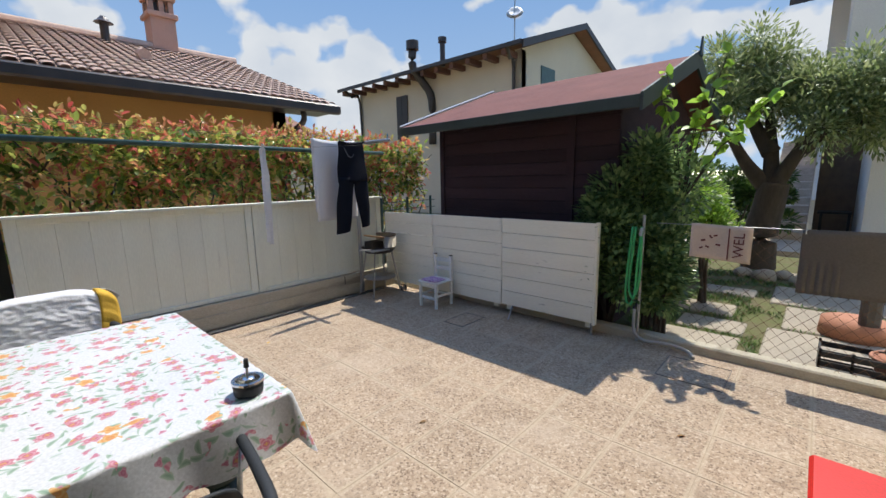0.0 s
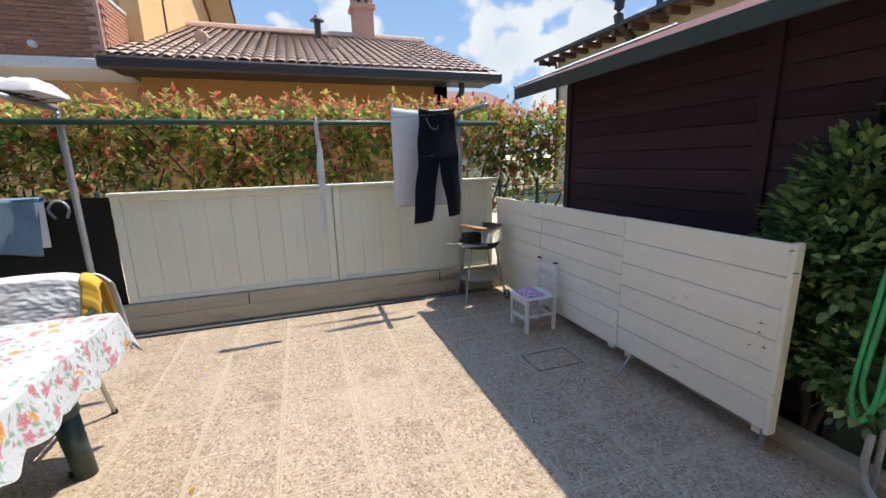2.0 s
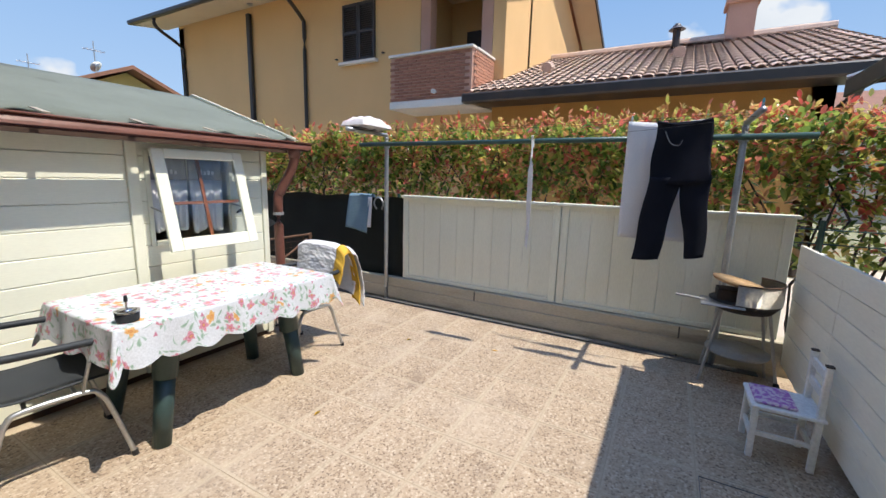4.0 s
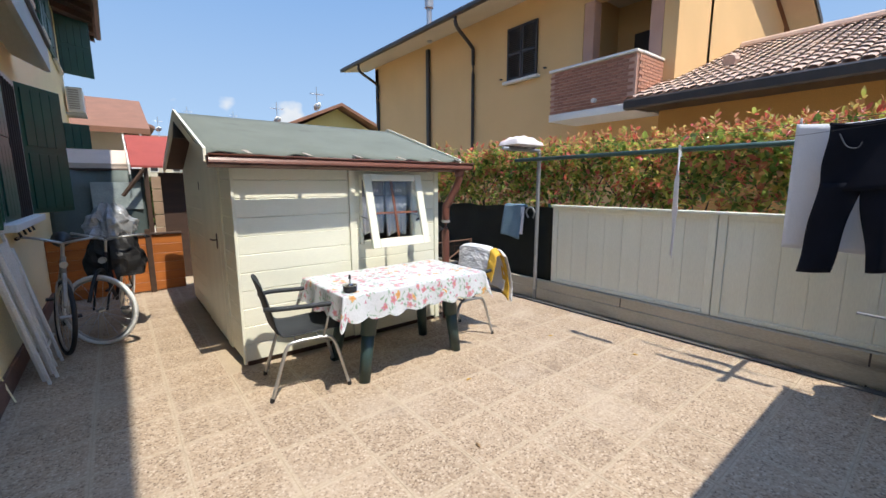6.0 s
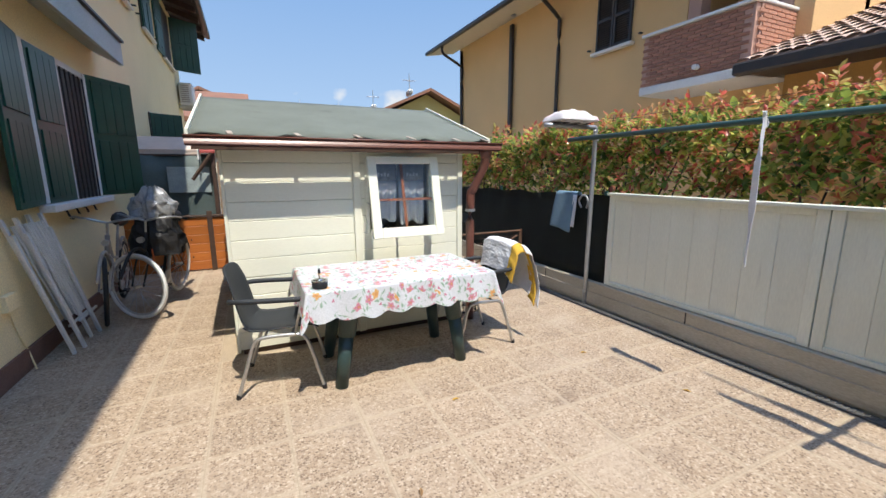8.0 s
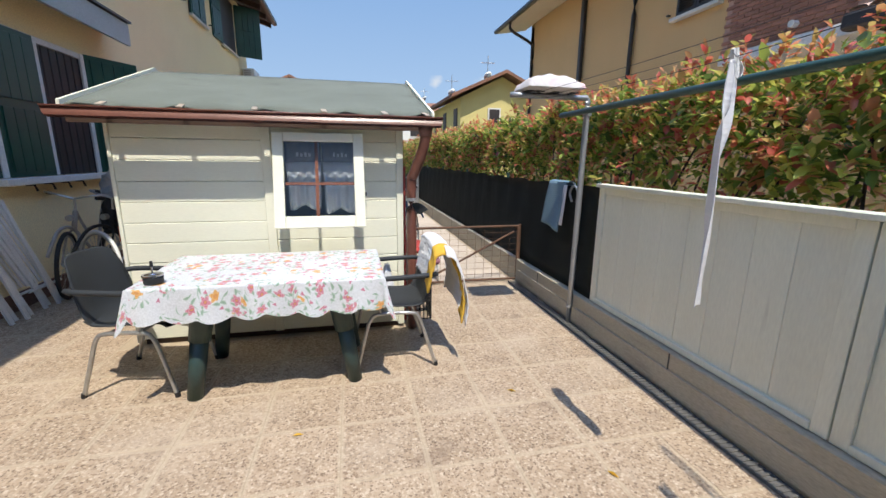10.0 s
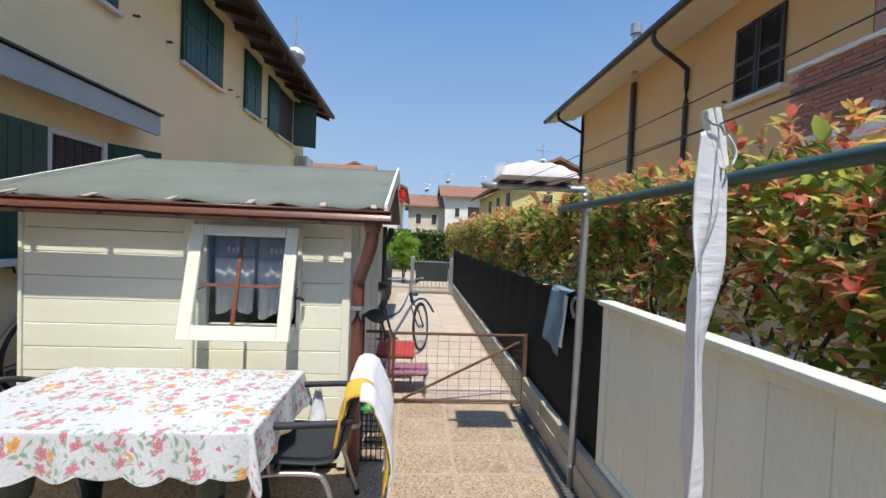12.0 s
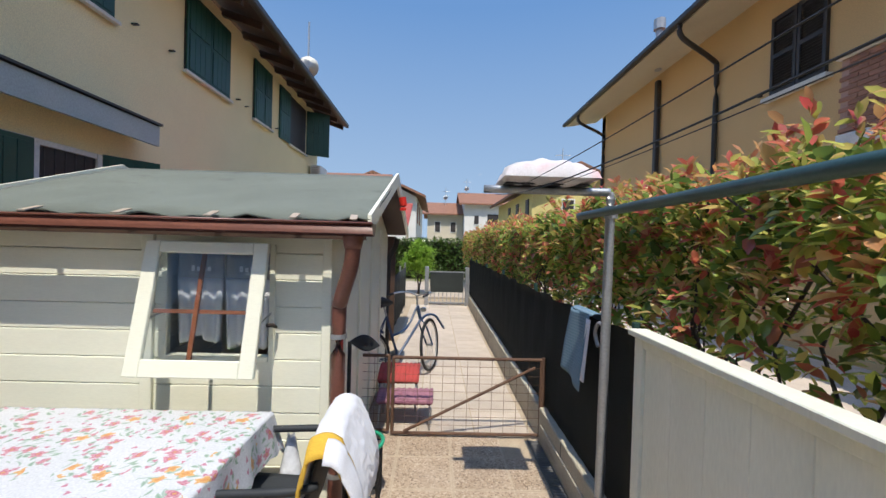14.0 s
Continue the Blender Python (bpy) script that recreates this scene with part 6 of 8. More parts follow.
def bicycle(name_label, at, yaw, frame_mat, tyre_mat, steer=0.0, basket=False, scale=1.0):
    """A town bicycle: rear wheel at local x = -0.52, front wheel at 0.52, standing at at."""
    bk = thing("bicycle", at, name_label, "bicycle")
    M = Matrix.Translation(at) @ Matrix.Rotation(radians(yaw), 4, "Z") @ Matrix.Rotation(radians(-5), 4, "X") @ Matrix.Scale(scale, 4)
    P = lambda x, y, z: M @ Vector((x, y, z))
    ax = (M.to_3x3() @ Vector((0, 1, 0)))
    sx = math.sin(radians(steer))
    fax = (M.to_3x3() @ Vector((-sx, math.cos(radians(steer)), 0)))
    for nm, c, a_ in (("front_wheel", P(0.54, 0, 0.34), fax), ("rear_wheel", P(-0.52, 0, 0.34), ax)):
        w = part(nm, torus(c, a_, 0.318 * scale, 0.019 * scale), tyre_mat, bk, smooth=True)
        part("rim", torus(c, a_, 0.292 * scale, 0.010 * scale), STEEL, w, smooth=True)
        sp = bmesh.new()
        qq = Vector(a_).normalized().to_track_quat("Z", "Y")
        for i in range(18):
            a = 2 * math.pi * i / 18
            tube(sp, [c + Vector(a_).normalized() * 0.025 * (1 if i % 2 else -1), c + qq @ Vector((0.29 * scale * math.cos(a), 0.29 * scale * math.sin(a), 0))], 0.0018, 4)
        part("spoke", sp, STEEL, w)["kind"] = "stuff"
        part("hub", Tb([c - Vector(a_).normalized() * 0.04, c + Vector(a_).normalized() * 0.04], 0.018, 8), STEEL, w)
    head_t, head_b, seat_t, bb = P(0.33, 0, 0.86), P(0.38, 0, 0.68), P(-0.22, 0, 0.80), P(-0.06, 0, 0.30)
    part("frame_tube", Tb([head_b, bb], 0.017, 8), frame_mat, bk)
    part("frame_tube", Tb([bb, seat_t], 0.016, 8), frame_mat, bk)
    part("frame_tube", Tb(bend([head_t, P(0.12, 0, 0.62), P(-0.14, 0, 0.56)], 5), 0.014, 8), frame_mat, bk)
    part("head_tube", Tb([head_t, head_b], 0.022, 10), frame_mat, bk)
    for s in (-1, 1):
        part("stay", Tb([bb + M.to_3x3() @ Vector((0, 0.03 * s, 0)), P(-0.52, 0.05 * s, 0.34)], 0.008, 6), frame_mat, bk)
        part("stay", Tb([seat_t, P(-0.52, 0.05 * s, 0.34)], 0.007, 6), frame_mat, bk)
        part("fork_blade", Tb(bend([head_b, P(0.42, 0.05 * s, 0.6), P(0.54, 0.05 * s, 0.34)], 4), 0.010, 6), frame_mat, bk)
        part("handlebar", Tb(bend([P(0.33, 0, 0.98), P(0.36, 0.14 * s, 1.02), P(0.28, 0.26 * s, 1.03), P(0.12, 0.30 * s, 1.0)], 5), 0.011, 8), STEEL, bk)
        part("grip", Tb([P(0.2, 0.285 * s, 1.016), P(0.10, 0.30 * s, 0.998)], 0.016, 8), BLACK, bk)
        part("pedal", obox(bmesh.new(), M @ pose(-0.06 + 0.16 * s, 0.10 * s, 0.30 - 0.06 * s), 0.09, 0.06, 0.02, 0.004), BLACK, bk)
        part("crank", Tb([P(-0.06, 0.06 * s, 0.30), P(-0.06 + 0.16 * s, 0.07 * s, 0.30 - 0.06 * s)], 0.008, 6), STEEL, bk)
    part("stem", Tb([head_t, P(0.33, 0, 0.99)], 0.012, 8), STEEL, bk)
    part("seat_post", Tb([seat_t, P(-0.26, 0, 0.93)], 0.012, 8), STEEL, bk)
    part("saddle", tube(bmesh.new(), bend([P(-0.40, 0, 0.95), P(-0.30, 0, 0.965), P(-0.2, 0, 0.95), P(-0.12, 0, 0.94)], 4), 0.085, 10, 0.02), BLACK, bk, smooth=True)
    part("mudguard", Tb(bend([P(0.86, 0, 0.5), P(0.68, 0, 0.69), P(0.50, 0, 0.72), P(0.36, 0, 0.66)], 5), 0.016, 6), frame_mat, bk, smooth=True)
    part("mudguard", Tb(bend([P(-0.86, 0, 0.48), P(-0.70, 0, 0.67), P(-0.48, 0, 0.72), P(-0.28, 0, 0.62)], 5), 0.016, 6), frame_mat, bk, smooth=True)
    part("chainring", Tb([P(-0.06, 0.035, 0.30), P(-0.06, 0.045, 0.30)], 0.085, 18), STEEL, bk)
    part("lamp", Tb([P(0.42, 0, 0.80), P(0.47, 0, 0.80)], 0.03, 10), STEEL, bk)
    if basket:
        part("front_basket", obox(bmesh.new(), M @ pose(0.57, 0, 0.78), 0.22, 0.28, 0.20, 0.05), BLACK, bk)
    return bk


bicycle("blue bicycle leaning beside the passage wall", (-3.0, -2.62, 0.0), -128, BLUE_FRAME, BLACK, 20, False, 0.98)
b1 = bicycle("dark town bicycle with white-walled tyres by the yellow wall", (0.07, -2.13, 0.0), 78, BLACK, WHITE_PLASTIC, 68, False)
bicycle("grey bicycle leaning against the yellow house wall", (0.47, -2.05, 0.0), 95, GREY_PAINT, BLACK, 10)
cv = thing("silver_rain_cover", (0.0, -1.98, 0.9), "crumpled black and silver rain cover over a bicycle's child seat", "cover")


def cover_fn(u, v, lo, hi, r0, r1, wob):
    a = 2 * math.pi * u
    r = r0 + (r1 - r0) * math.sin(min(1, v * 1.5) * math.pi / 2)
    k = 1 + wob * noise.noise(Vector((math.cos(a) * 1.6, math.sin(a) * 1.6, v * 2.5 + lo)))
    sq = 1.0 / max(abs(math.cos(a)), abs(math.sin(a))) ** 0.5
    crease = 0.025 * noise.noise(Vector((math.cos(a) * 5, v * 6, math.sin(a) * 5)))
    return (0.0 + (r * k * sq + crease) * 1.15 * math.cos(a), -1.98 + (r * k * sq + crease) * 0.9 * math.sin(a), hi + (lo - hi) * v + 0.05 * noise.noise(Vector((math.cos(a) * 3, v * 4, math.sin(a) * 3))) * (1 - 0.5 * v))


part("cover", cloth(lambda u, v: cover_fn(u, v, 0.99, 1.31, 0.05, 0.165, 0.35), 48, 18, 0.0), FOIL, cv, "crumpled silver foil hood")
part("skirt", cloth(lambda u, v: cover_fn(u, v, 0.60, 1.06, 0.12, 0.20, 0.18), 48, 18, 0.0), BLACK, cv, "loose black plastic skirt")
part("seat_shell", tube(bmesh.new(), [(0.0, -1.98, 0.62), (0.0, -1.98, 0.80), (0.0, -1.98, 1.2)], 0.09, 14, 0.07), BLACK, cv, "black child seat", smooth=True)
part("strap_end", Tb(bend([(0.03, -1.77, 0.68), (0.02, -1.75, 0.60), (0.03, -1.76, 0.52)], 4), 0.008, 6), mat("orange_webbing", (0.6, 0.12, 0.03), 0.7), cv, "orange strap end")

# white folded slatted chairs leaning on the house wall
for k, (y, dx) in enumerate(((-0.86, 0.0), (-0.99, -0.03))):
    fc = thing("folded_slatted_chair", (0.55, y, 0.0), "white folded slatted garden chair leaning on the house wall", "chair", "folded chairs at the wall")
    for s in (-0.2, 0.2):
        part("rail", QP([(0.50 + dx, y - 0.30 + s, 0.0), (0.50 + dx, y - 0.26 + s, 0.0), (0.655 + dx, y + 0.06 + s, 1.14), (0.655 + dx, y + 0.02 + s, 1.14)], (0.02, 0, 0)), WHITE_PLASTIC, fc)
        part("rail", QP([(0.46 + dx, y - 0.20 + s, 0.0), (0.46 + dx, y - 0.16 + s, 0.0), (0.62 + dx, y + 0.03 + s, 1.02), (0.62 + dx, y - 0.01 + s, 1.02)], (0.018, 0, 0)), WHITE_PLASTIC, fc)
    for j in range(6):
        yy = y - 0.13 + 0.052 * j
        part("slat", QP([(0.535 + dx, yy - 0.30, 0.25), (0.535 + dx, yy - 0.27, 0.25), (0.64 + dx, yy + 0.03, 1.08), (0.64 + dx, yy, 1.08)], (0.012, 0, 0)), WHITE_PLASTIC, fc)
    part("crossbar", Tb([(0.52 + dx, y - 0.55, 0.2), (0.52 + dx, y - 0.12, 0.2)], 0.012, 6), WHITE_PLASTIC, fc)
solo("junction_box", B(0.645, 0.689, -0.62, -0.45, 0.50, 0.62, bevel=0.005), YELLOW, "small yellow-painted junction box on the house wall", "box")
solo("wall_cable", Tb(bend([(0.68, -0.53, 0.5), (0.68, -0.6, 0.3), (0.67, -0.66, 0.14), (0.62, -0.6, 0.01)], 5), 0.006, 6), YELLOW, "thin cable running down the house wall", "cable")
hs = thing("wall_hooks", (0.66, -2.2, 1.1), "row of small dark hooks under the window", "hook")
for k in range(4):
    part("hook", Tb([(0.689, -2.4 + k * 0.25, 1.12), (0.62, -2.4 + k * 0.25, 1.12), (0.60, -2.4 + k * 0.25, 1.06)], 0.01, 6), BLACK, hs)

# orange boarded fence, grey tarpaulin and a red-roofed lean-to behind it
of = thing("orange_board_fence", (-0.1, -3.7, 0.0), "orange-varnished pine board fence across the side passage", "fence")
for i in range(6):
    part("board", B(-0.76, 0.688, -3.72, -3.695, 0.02 + i * 0.132, 0.02 + i * 0.132 + 0.129, bevel=0.004), WOOD_ORANGE, of)
part("post", B(-0.40, -0.33, -3.69, -3.66, 0.0, 0.9, bevel=0.004), WOOD_DARK, of)
part("cap", B(-0.76, 0.688, -3.74, -3.67, 0.815, 0.84, bevel=0.004), WOOD_DARK, of)
for x, y in ((-0.1, -3.694), (0.05, -3.694)):
    for z in (0.22, 0.48):
        part("bolt", Tb([(x, -3.695, z), (x, -3.688, z)], 0.012, 8), BLACK, of)
tp = thing("tarpaulin_screen", (0.1, -4.4, 0.8), "grey-green tarpaulin hung as a screen behind the fence", "tarpaulin")
part("sheet", cloth(lambda u, v: (-0.42 + 1.08 * u, -4.4 + 0.03 * math.sin(u * 9), 1.72 - 1.7 * v), 20, 6, 0.004), TARP, tp, smooth=True)
part("window", B(-0.38, 0.2, -4.36, -4.352, 1.15, 1.55), mat("cloudy_film", (0.34, 0.40, 0.40), 0.3), tp, "cloudy clear film panel")
part("top_rail", Tb([(-0.44, -4.4, 1.73), (0.68, -4.4, 1.73)], 0.018, 8), WOOD_DARK, tp)
aw = thing("beige_awning", (0.2, -4.8, 1.9), "beige awning roll above the tarpaulin", "awning")
part("fabric", QP([(-0.30, -4.5, 1.80), (0.68, -4.5, 1.80), (0.68, -4.9, 2.02), (-0.30, -4.9, 2.02)], (0, 0, 0.02)), CREAM_MAT, aw)
part("valance", B(-0.30, 0.68, -4.52, -4.505, 1.74, 1.82), CREAM_MAT, aw)
sl = thing("lean_to_shed", (-0.9, -4.9, 0.0), "brown timber lean-to with a red felt roof", "shed")
part("wall", B(-2.7, -0.62, -4.6, -4.55, 0.0, 1.7), WOOD_DARK, sl)
for i in range(6):
    part("board", B(-0.62, -0.5, -4.25 + 0.0, -4.2, 0.5 + i * 0.19, 0.5 + i * 0.19 + 0.18, bevel=0.004), mat("pale_cedar", (0.36, 0.24, 0.15), 0.7) if i == 0 else bpy.data.materials["pale_cedar"], sl)
part("post", B(-0.48, -0.42, -4.3, -4.24, 0.0, 1.8, bevel=0.004), WOOD_DARK, sl)
part("brace", Tb([(-0.44, -4.2, 1.75), (-0.15, -4.2, 1.35)], 0.03, 6), WOOD_DARK, sl)
part("roof", QP([(-2.9, -4.2, 1.76), (-0.28, -4.2, 1.76), (-0.28, -5.6, 2.32), (-2.9, -5.6, 2.32)], (0, 0, 0.03)), mat("red_sheet_roof", (0.36, 0.07, 0.055), 0.8, (0.28, 0.055, 0.045), 3, 0.8, 80, 0.2), sl)
part("bargeboard", QP([(-0.27, -4.18, 1.66), (-0.27, -5.6, 2.22), (-0.27, -5.6, 2.36), (-0.27, -4.18, 1.80)], (0.02, 0, 0)), PALE_W, sl)
ac = thing("air_conditioner", (0.5, -10.9, 3.3), "white outdoor air-conditioning unit on wall brackets", "air conditioner")
part("casing", B(0.32, 0.64, -11.6, -10.8, 3.35, 3.95, bevel=0.02), WHITE_PLASTIC, ac)
for k in range(9):
    part("grille_slat", B(0.40, 0.60, -10.797, -10.785, 3.42 + k * 0.055, 3.45 + k * 0.055), GREY_PAINT, ac)
part("bracket", B(0.30, 0.69, -11.5, -11.44, 3.28, 3.345), STEEL, ac)
part("bracket", B(0.30, 0.69, -10.96, -10.90, 3.28, 3.345), STEEL, ac)
solo("string_light_lamp", Tb([(-0.60, -1.50, 2.10), (-0.60, -1.50, 2.02), (-0.60, -1.50, 1.95)], 0.035, 10, 0.05), BLACK, "small black floodlight under the shed's gable", "lamp")
solo("red_lamp", Tb(bend([(-3.03, -1.62, 2.02), (-3.04, -1.62, 1.96), (-3.04, -1.62, 1.90)], 4), 0.035, 10, 0.03), RED_PLASTIC, "small red plastic lamp on the shed's gable", "lamp")

# beside the shed's corner
bs = thing("wire_basket", (-2.93, -0.42, 0.0), "black plastic mesh basket with a green bag in it", "basket")
bb = bmesh.new()
for k in range(7):
    f = k / 6
    for a, b in (((-3.03, -0.55), (-2.83, -0.55)), ((-3.03, -0.30), (-2.83, -0.30))):
        x = a[0] + (b[0] - a[0]) * f
        tube(bb, [(x, a[1], 0.0), (x, a[1], 0.34)], 0.004, 5)
    y = -0.55 + 0.25 * f
    for x in (-3.03, -2.83):
        tube(bb, [(x, y, 0.0), (x, y, 0.34)], 0.004, 5)
for z in (0.01, 0.09, 0.17, 0.25, 0.33):
    tube(bb, [(-3.03, -0.55, z), (-2.83, -0.55, z), (-2.83, -0.30, z), (-3.03, -0.30, z), (-3.03, -0.55, z)], 0.005, 5)
part("mesh_wall", bb, BLACK, bs)["kind"] = "stuff"
part("rim", torus((-2.93, -0.425, 0.37), (0.1, 0.1, 1), 0.12, 0.012), mat("green_rim", (0.02, 0.30, 0.16), 0.4), bs)
part("bag", cloth(lambda u, v: (-3.0 + 0.14 * u, -0.5 + 0.16 * v, 0.32 + 0.10 * math.sin(u * 3.1) * math.sin(v * 3.1) + 0.01 * math.sin(u * 20)), 12, 12, 0.003), mat("lime_bag", (0.28, 0.55, 0.05), 0.5), bs, "lime green bag", smooth=True)
solo("clear_bag", cloth(lambda u, v: (-2.62 + 0.05 * math.sin(u * 6.28) * (0.4 + v), -0.03 + 0.05 * math.cos(u * 6.28) * (0.4 + v), 0.60 - 0.25 * v + 0.01 * math.sin(u * 25)), 24, 8, 0.0), mat("crinkled_clear_bag", (0.7, 0.72, 0.75), 0.25, bump=0.5, fine=30), "crinkled pale plastic bag hanging behind the table", "bag", True)
dk = thing("dark_shovel", (-2.84, -0.42, 0.0), "dark plastic shovel standing against the shed wall", "shovel")
part("blade", cloth(lambda u, v: (-2.83 - 0.19 * u, -0.40 - 0.02 * math.sin(u * math.pi), 1.0 + 0.05 * math.sin(u * math.pi) * (v - 0.5) * 2 - 0.02 * u), 12, 8, 0.005), CHAIR_GREY, dk, smooth=True)
part("pole", Tb([(-2.835, -0.40, 0.0), (-2.835, -0.40, 1.0)], 0.012, 8), BLACK, dk)
solo("red_broomstick", Tb([(-2.80, -0.33, 0.0), (-2.80, -0.33, 1.35)], 0.011, 8), RED_FAB, "thin red broomstick against the shed wall", "broomstick")

# far end of the passage
pg = thing("iron_passage_gate", (-3.7, -8.5, 0.0), "grey iron bar gate with netting at the passage's end", "gate")
for x in (-3.15, -4.2):
    part("post", B(x - 0.05, x + 0.05, -8.55, -8.45, -0.1, 1.0, bevel=0.006), GALV, pg)
for z in (0.05, 0.85):
    part("rail", B(-4.14, -3.21, -8.515, -8.485, z, z + 0.04), GALV, pg)
for k in range(9):
    part("bar", Tb([(-3.26 - k * 0.105, -8.5, 0.09), (-3.26 - k * 0.105, -8.5, 0.85)], 0.009, 6), GALV, pg)
part("net", B(-4.1, -3.24, -8.47, -8.463, 0.35, 0.86), SCREEN, pg)
for i, x in enumerate((-2.62,)):
    nf = thing("passage_netting", (x, -6.0, 0.0), "dark netting along the garden side of the passage", "netting")
    part("net", cloth(lambda u, v: (x + 0.015 * math.sin(u * 40), -3.7 - 4.75 * u, 0.05 + 0.95 * v), 50, 4, 0.006), SCREEN, nf, smooth=True)
    for k in range(4):
        part("post", Tb([(x + 0.03, -3.8 - k * 1.5, 0.0), (x + 0.03, -3.8 - k * 1.5, 1.1)], 0.02, 8), GALV, nf)
solo("dark_downpipe", Tb(bend([(-2.86, -3.03, 1.66), (-2.84, -3.03, 1.55), (-2.77, -3.0, 1.42), (-2.76, -2.98, 1.2), (-2.76, -2.98, 0.02)], 4), 0.035, 10), DARK_TRIM, "dark brown downpipe at the shed's rear corner", "pipe", True)


# ---- shrubs, tree and garden beyond the kerb ----
def shrub(name, label, c, rad, n, material, size, seed, stems=5):
    g = random.Random(seed)
    s = thing(name, (c[0], c[1], 0.0), label, "shrub")
    spots = []
    clumps = []
    for _ in range(26):
        d = rand_dir(g)
        k = g.random() ** 0.4
        clumps.append((Vector((c[0] + d.x * rad[0] * k, c[1] + d.y * rad[1] * k, c[2] + d.z * rad[2] * k)), g.uniform(0.12, 0.26)))
    for _ in range(n):
        cc, rr = clumps[g.randrange(len(clumps))]
        d = rand_dir(g)
        p = cc + d * rr * (0.5 + 0.6 * g.random())
        if p.z < 0.05:
            continue
        spots.append((p, (d + Vector((0, 0, 0.3))), g.uniform(0.6, 1.3)))
    leaves_mesh("foliage", spots, g, size, size * 0.52, parent=s, material=material)
    for k in range(stems):
        a = clumps[g.randrange(len(clumps))][0]
        part("stem", Tb(bend([(c[0] + g.uniform(-0.06, 0.06), c[1] + g.uniform(-0.06, 0.06), -0.1), ((c[0] + a.x) / 2, (c[1] + a.y) / 2, a.z * 0.5), tuple(a)], 4), 0.02, 6, 0.008), BARK, s)
    return s


shrub("laurel_bush", "dense dark green laurel bush beside the dark shed", (-1.32, 4.06, 0.92), (0.36, 0.1, 0.55), 7500, LAUREL_LEAF, 0.06, 11)
shrub("laurel_bush", "tall leafy green laurel bush at the kerb", (-1.0, 4.32, 1.12), (0.30, 0.24, 0.78), 9000, LAUREL_LEAF, 0.06, 12)
shrub("low_bush", "low green bush at the garden's edge", (-0.88, 4.14, 0.70), (0.14, 0.12, 0.46), 3600, LAUREL_LEAF, 0.06, 13)
shrub("yellow_green_bush", "bright yellow-green conifer bush in the sun", (-0.78, 5.5, 0.95), (0.16, 0.2, 0.42), 4200, FIG_LEAF, 0.045, 14)
fg = thing("fig_shoots", (-0.75, 4.3, 1.0), "thin shoots with large bright green leaves", "shrub")
g = random.Random(3)
spots = []
for tx_, tz_ in ((-0.54, 2.37), (-0.19, 2.07), (-0.41, 1.76), (-1.01, 2.12), (-0.29, 1.95), (-0.68, 2.17), (-0.72, 1.98), (-0.98, 2.32), (-0.50, 1.92)):
    tip = Vector((tx_, 4.14 + 0.1 * g.random(), tz_))
    base = Vector((-0.82, 4.35, 1.2))
    line = bend([base, base * 0.45 + tip * 0.55 + Vector((0, 0.02, 0.10)), tip], 6)
    part("shoot", Tb(line, 0.007, 5, 0.003), BARK, fg)
    for p in line[6:]:
        for _ in range(2):
            d = rand_dir(g, -0.1)
            spots.append((p, d, g.uniform(0.65, 1.15)))
leaves_mesh("foliage", spots, g, 0.115, 0.085, parent=fg, material=FIG_LEAF)

ol = thing("olive_tree", (-0.55, 8.2, -0.1), "old olive tree with a forked trunk and silvery crown", "tree")
g = random.Random(8)
trunk = [(-0.5, 8.2, -0.12), (-0.52, 8.2, 0.5), (-0.46, 8.2, 0.95), (-0.42, 8.2, 1.3)]
part("trunk", Tb(bend(trunk, 5), 0.23, 12, 0.19), BARK, ol, smooth=True)
limbs = [((-0.48, 8.2, 1.2), (-0.82, 8.15, 1.65), (-1.2, 8.1, 2.4)), ((-0.46, 8.2, 1.25), (-0.52, 8.3, 1.9), (-0.62, 8.3, 2.6)), ((-0.44, 8.2, 1.2), (-0.18, 8.1, 1.75), (0.12, 8.1, 2.3)), ((-0.5, 8.2, 1.75), (-0.75, 8.3, 2.2), (-0.9, 8.3, 2.8)), ((-0.15, 8.1, 1.8), (0.12, 8.0, 1.98), (0.5, 7.9, 2.1))]
for lb in limbs:
    part("limb", Tb(bend(lb, 6), 0.135, 8, 0.035), BARK, ol, smooth=True)
spots = []
for _ in range(120):
    lb = limbs[g.randrange(len(limbs))]
    c = Vector(lb[2]) + Vector((g.uniform(-0.5, 0.5), g.uniform(-0.55, 0.55), g.uniform(-0.25, 0.65)))
    for _ in range(230):
        d = rand_dir(g)
        spots.append((c + d * g.uniform(0.05, 0.34), d + Vector((0, 0, 0.1)), g.uniform(0.7, 1.2)))
leaves_mesh("foliage", spots, g, 0.09, 0.028, parent=ol, material=OLIVE_LEAF)

# lawn and slabs
structure("lawn", B(-1.6, 2.6, 4.02, 9.5, -0.116, -0.02), GRASS, "patchy lawn between garden slabs")
gp = thing("garden_path", (0.3, 5.0, -0.02), "pale stone slabs laid in the patchy lawn", "path", kind="structure")
slabs = [(-0.15, 1.2, 4.05, 5.0), (-0.05, 1.1, 5.05, 5.9), (-0.9, -0.3, 4.1, 4.5), (-0.85, -0.3, 4.6, 5.0), (-1.1, -0.45, 5.15, 5.6), (-0.9, -0.35, 6.1, 6.5), (-0.2, 0.8, 6.0, 6.9), (0.9, 2.2, 5.0, 6.5), (-0.1, 0.5, 7.3, 7.9)]
for x0, x1, y0, y1 in slabs:
    part("slab", B(x0, x1, y0, y1, -0.06, 0.0, bevel=0.012), STONE, gp)
g = random.Random(41)
blades = []
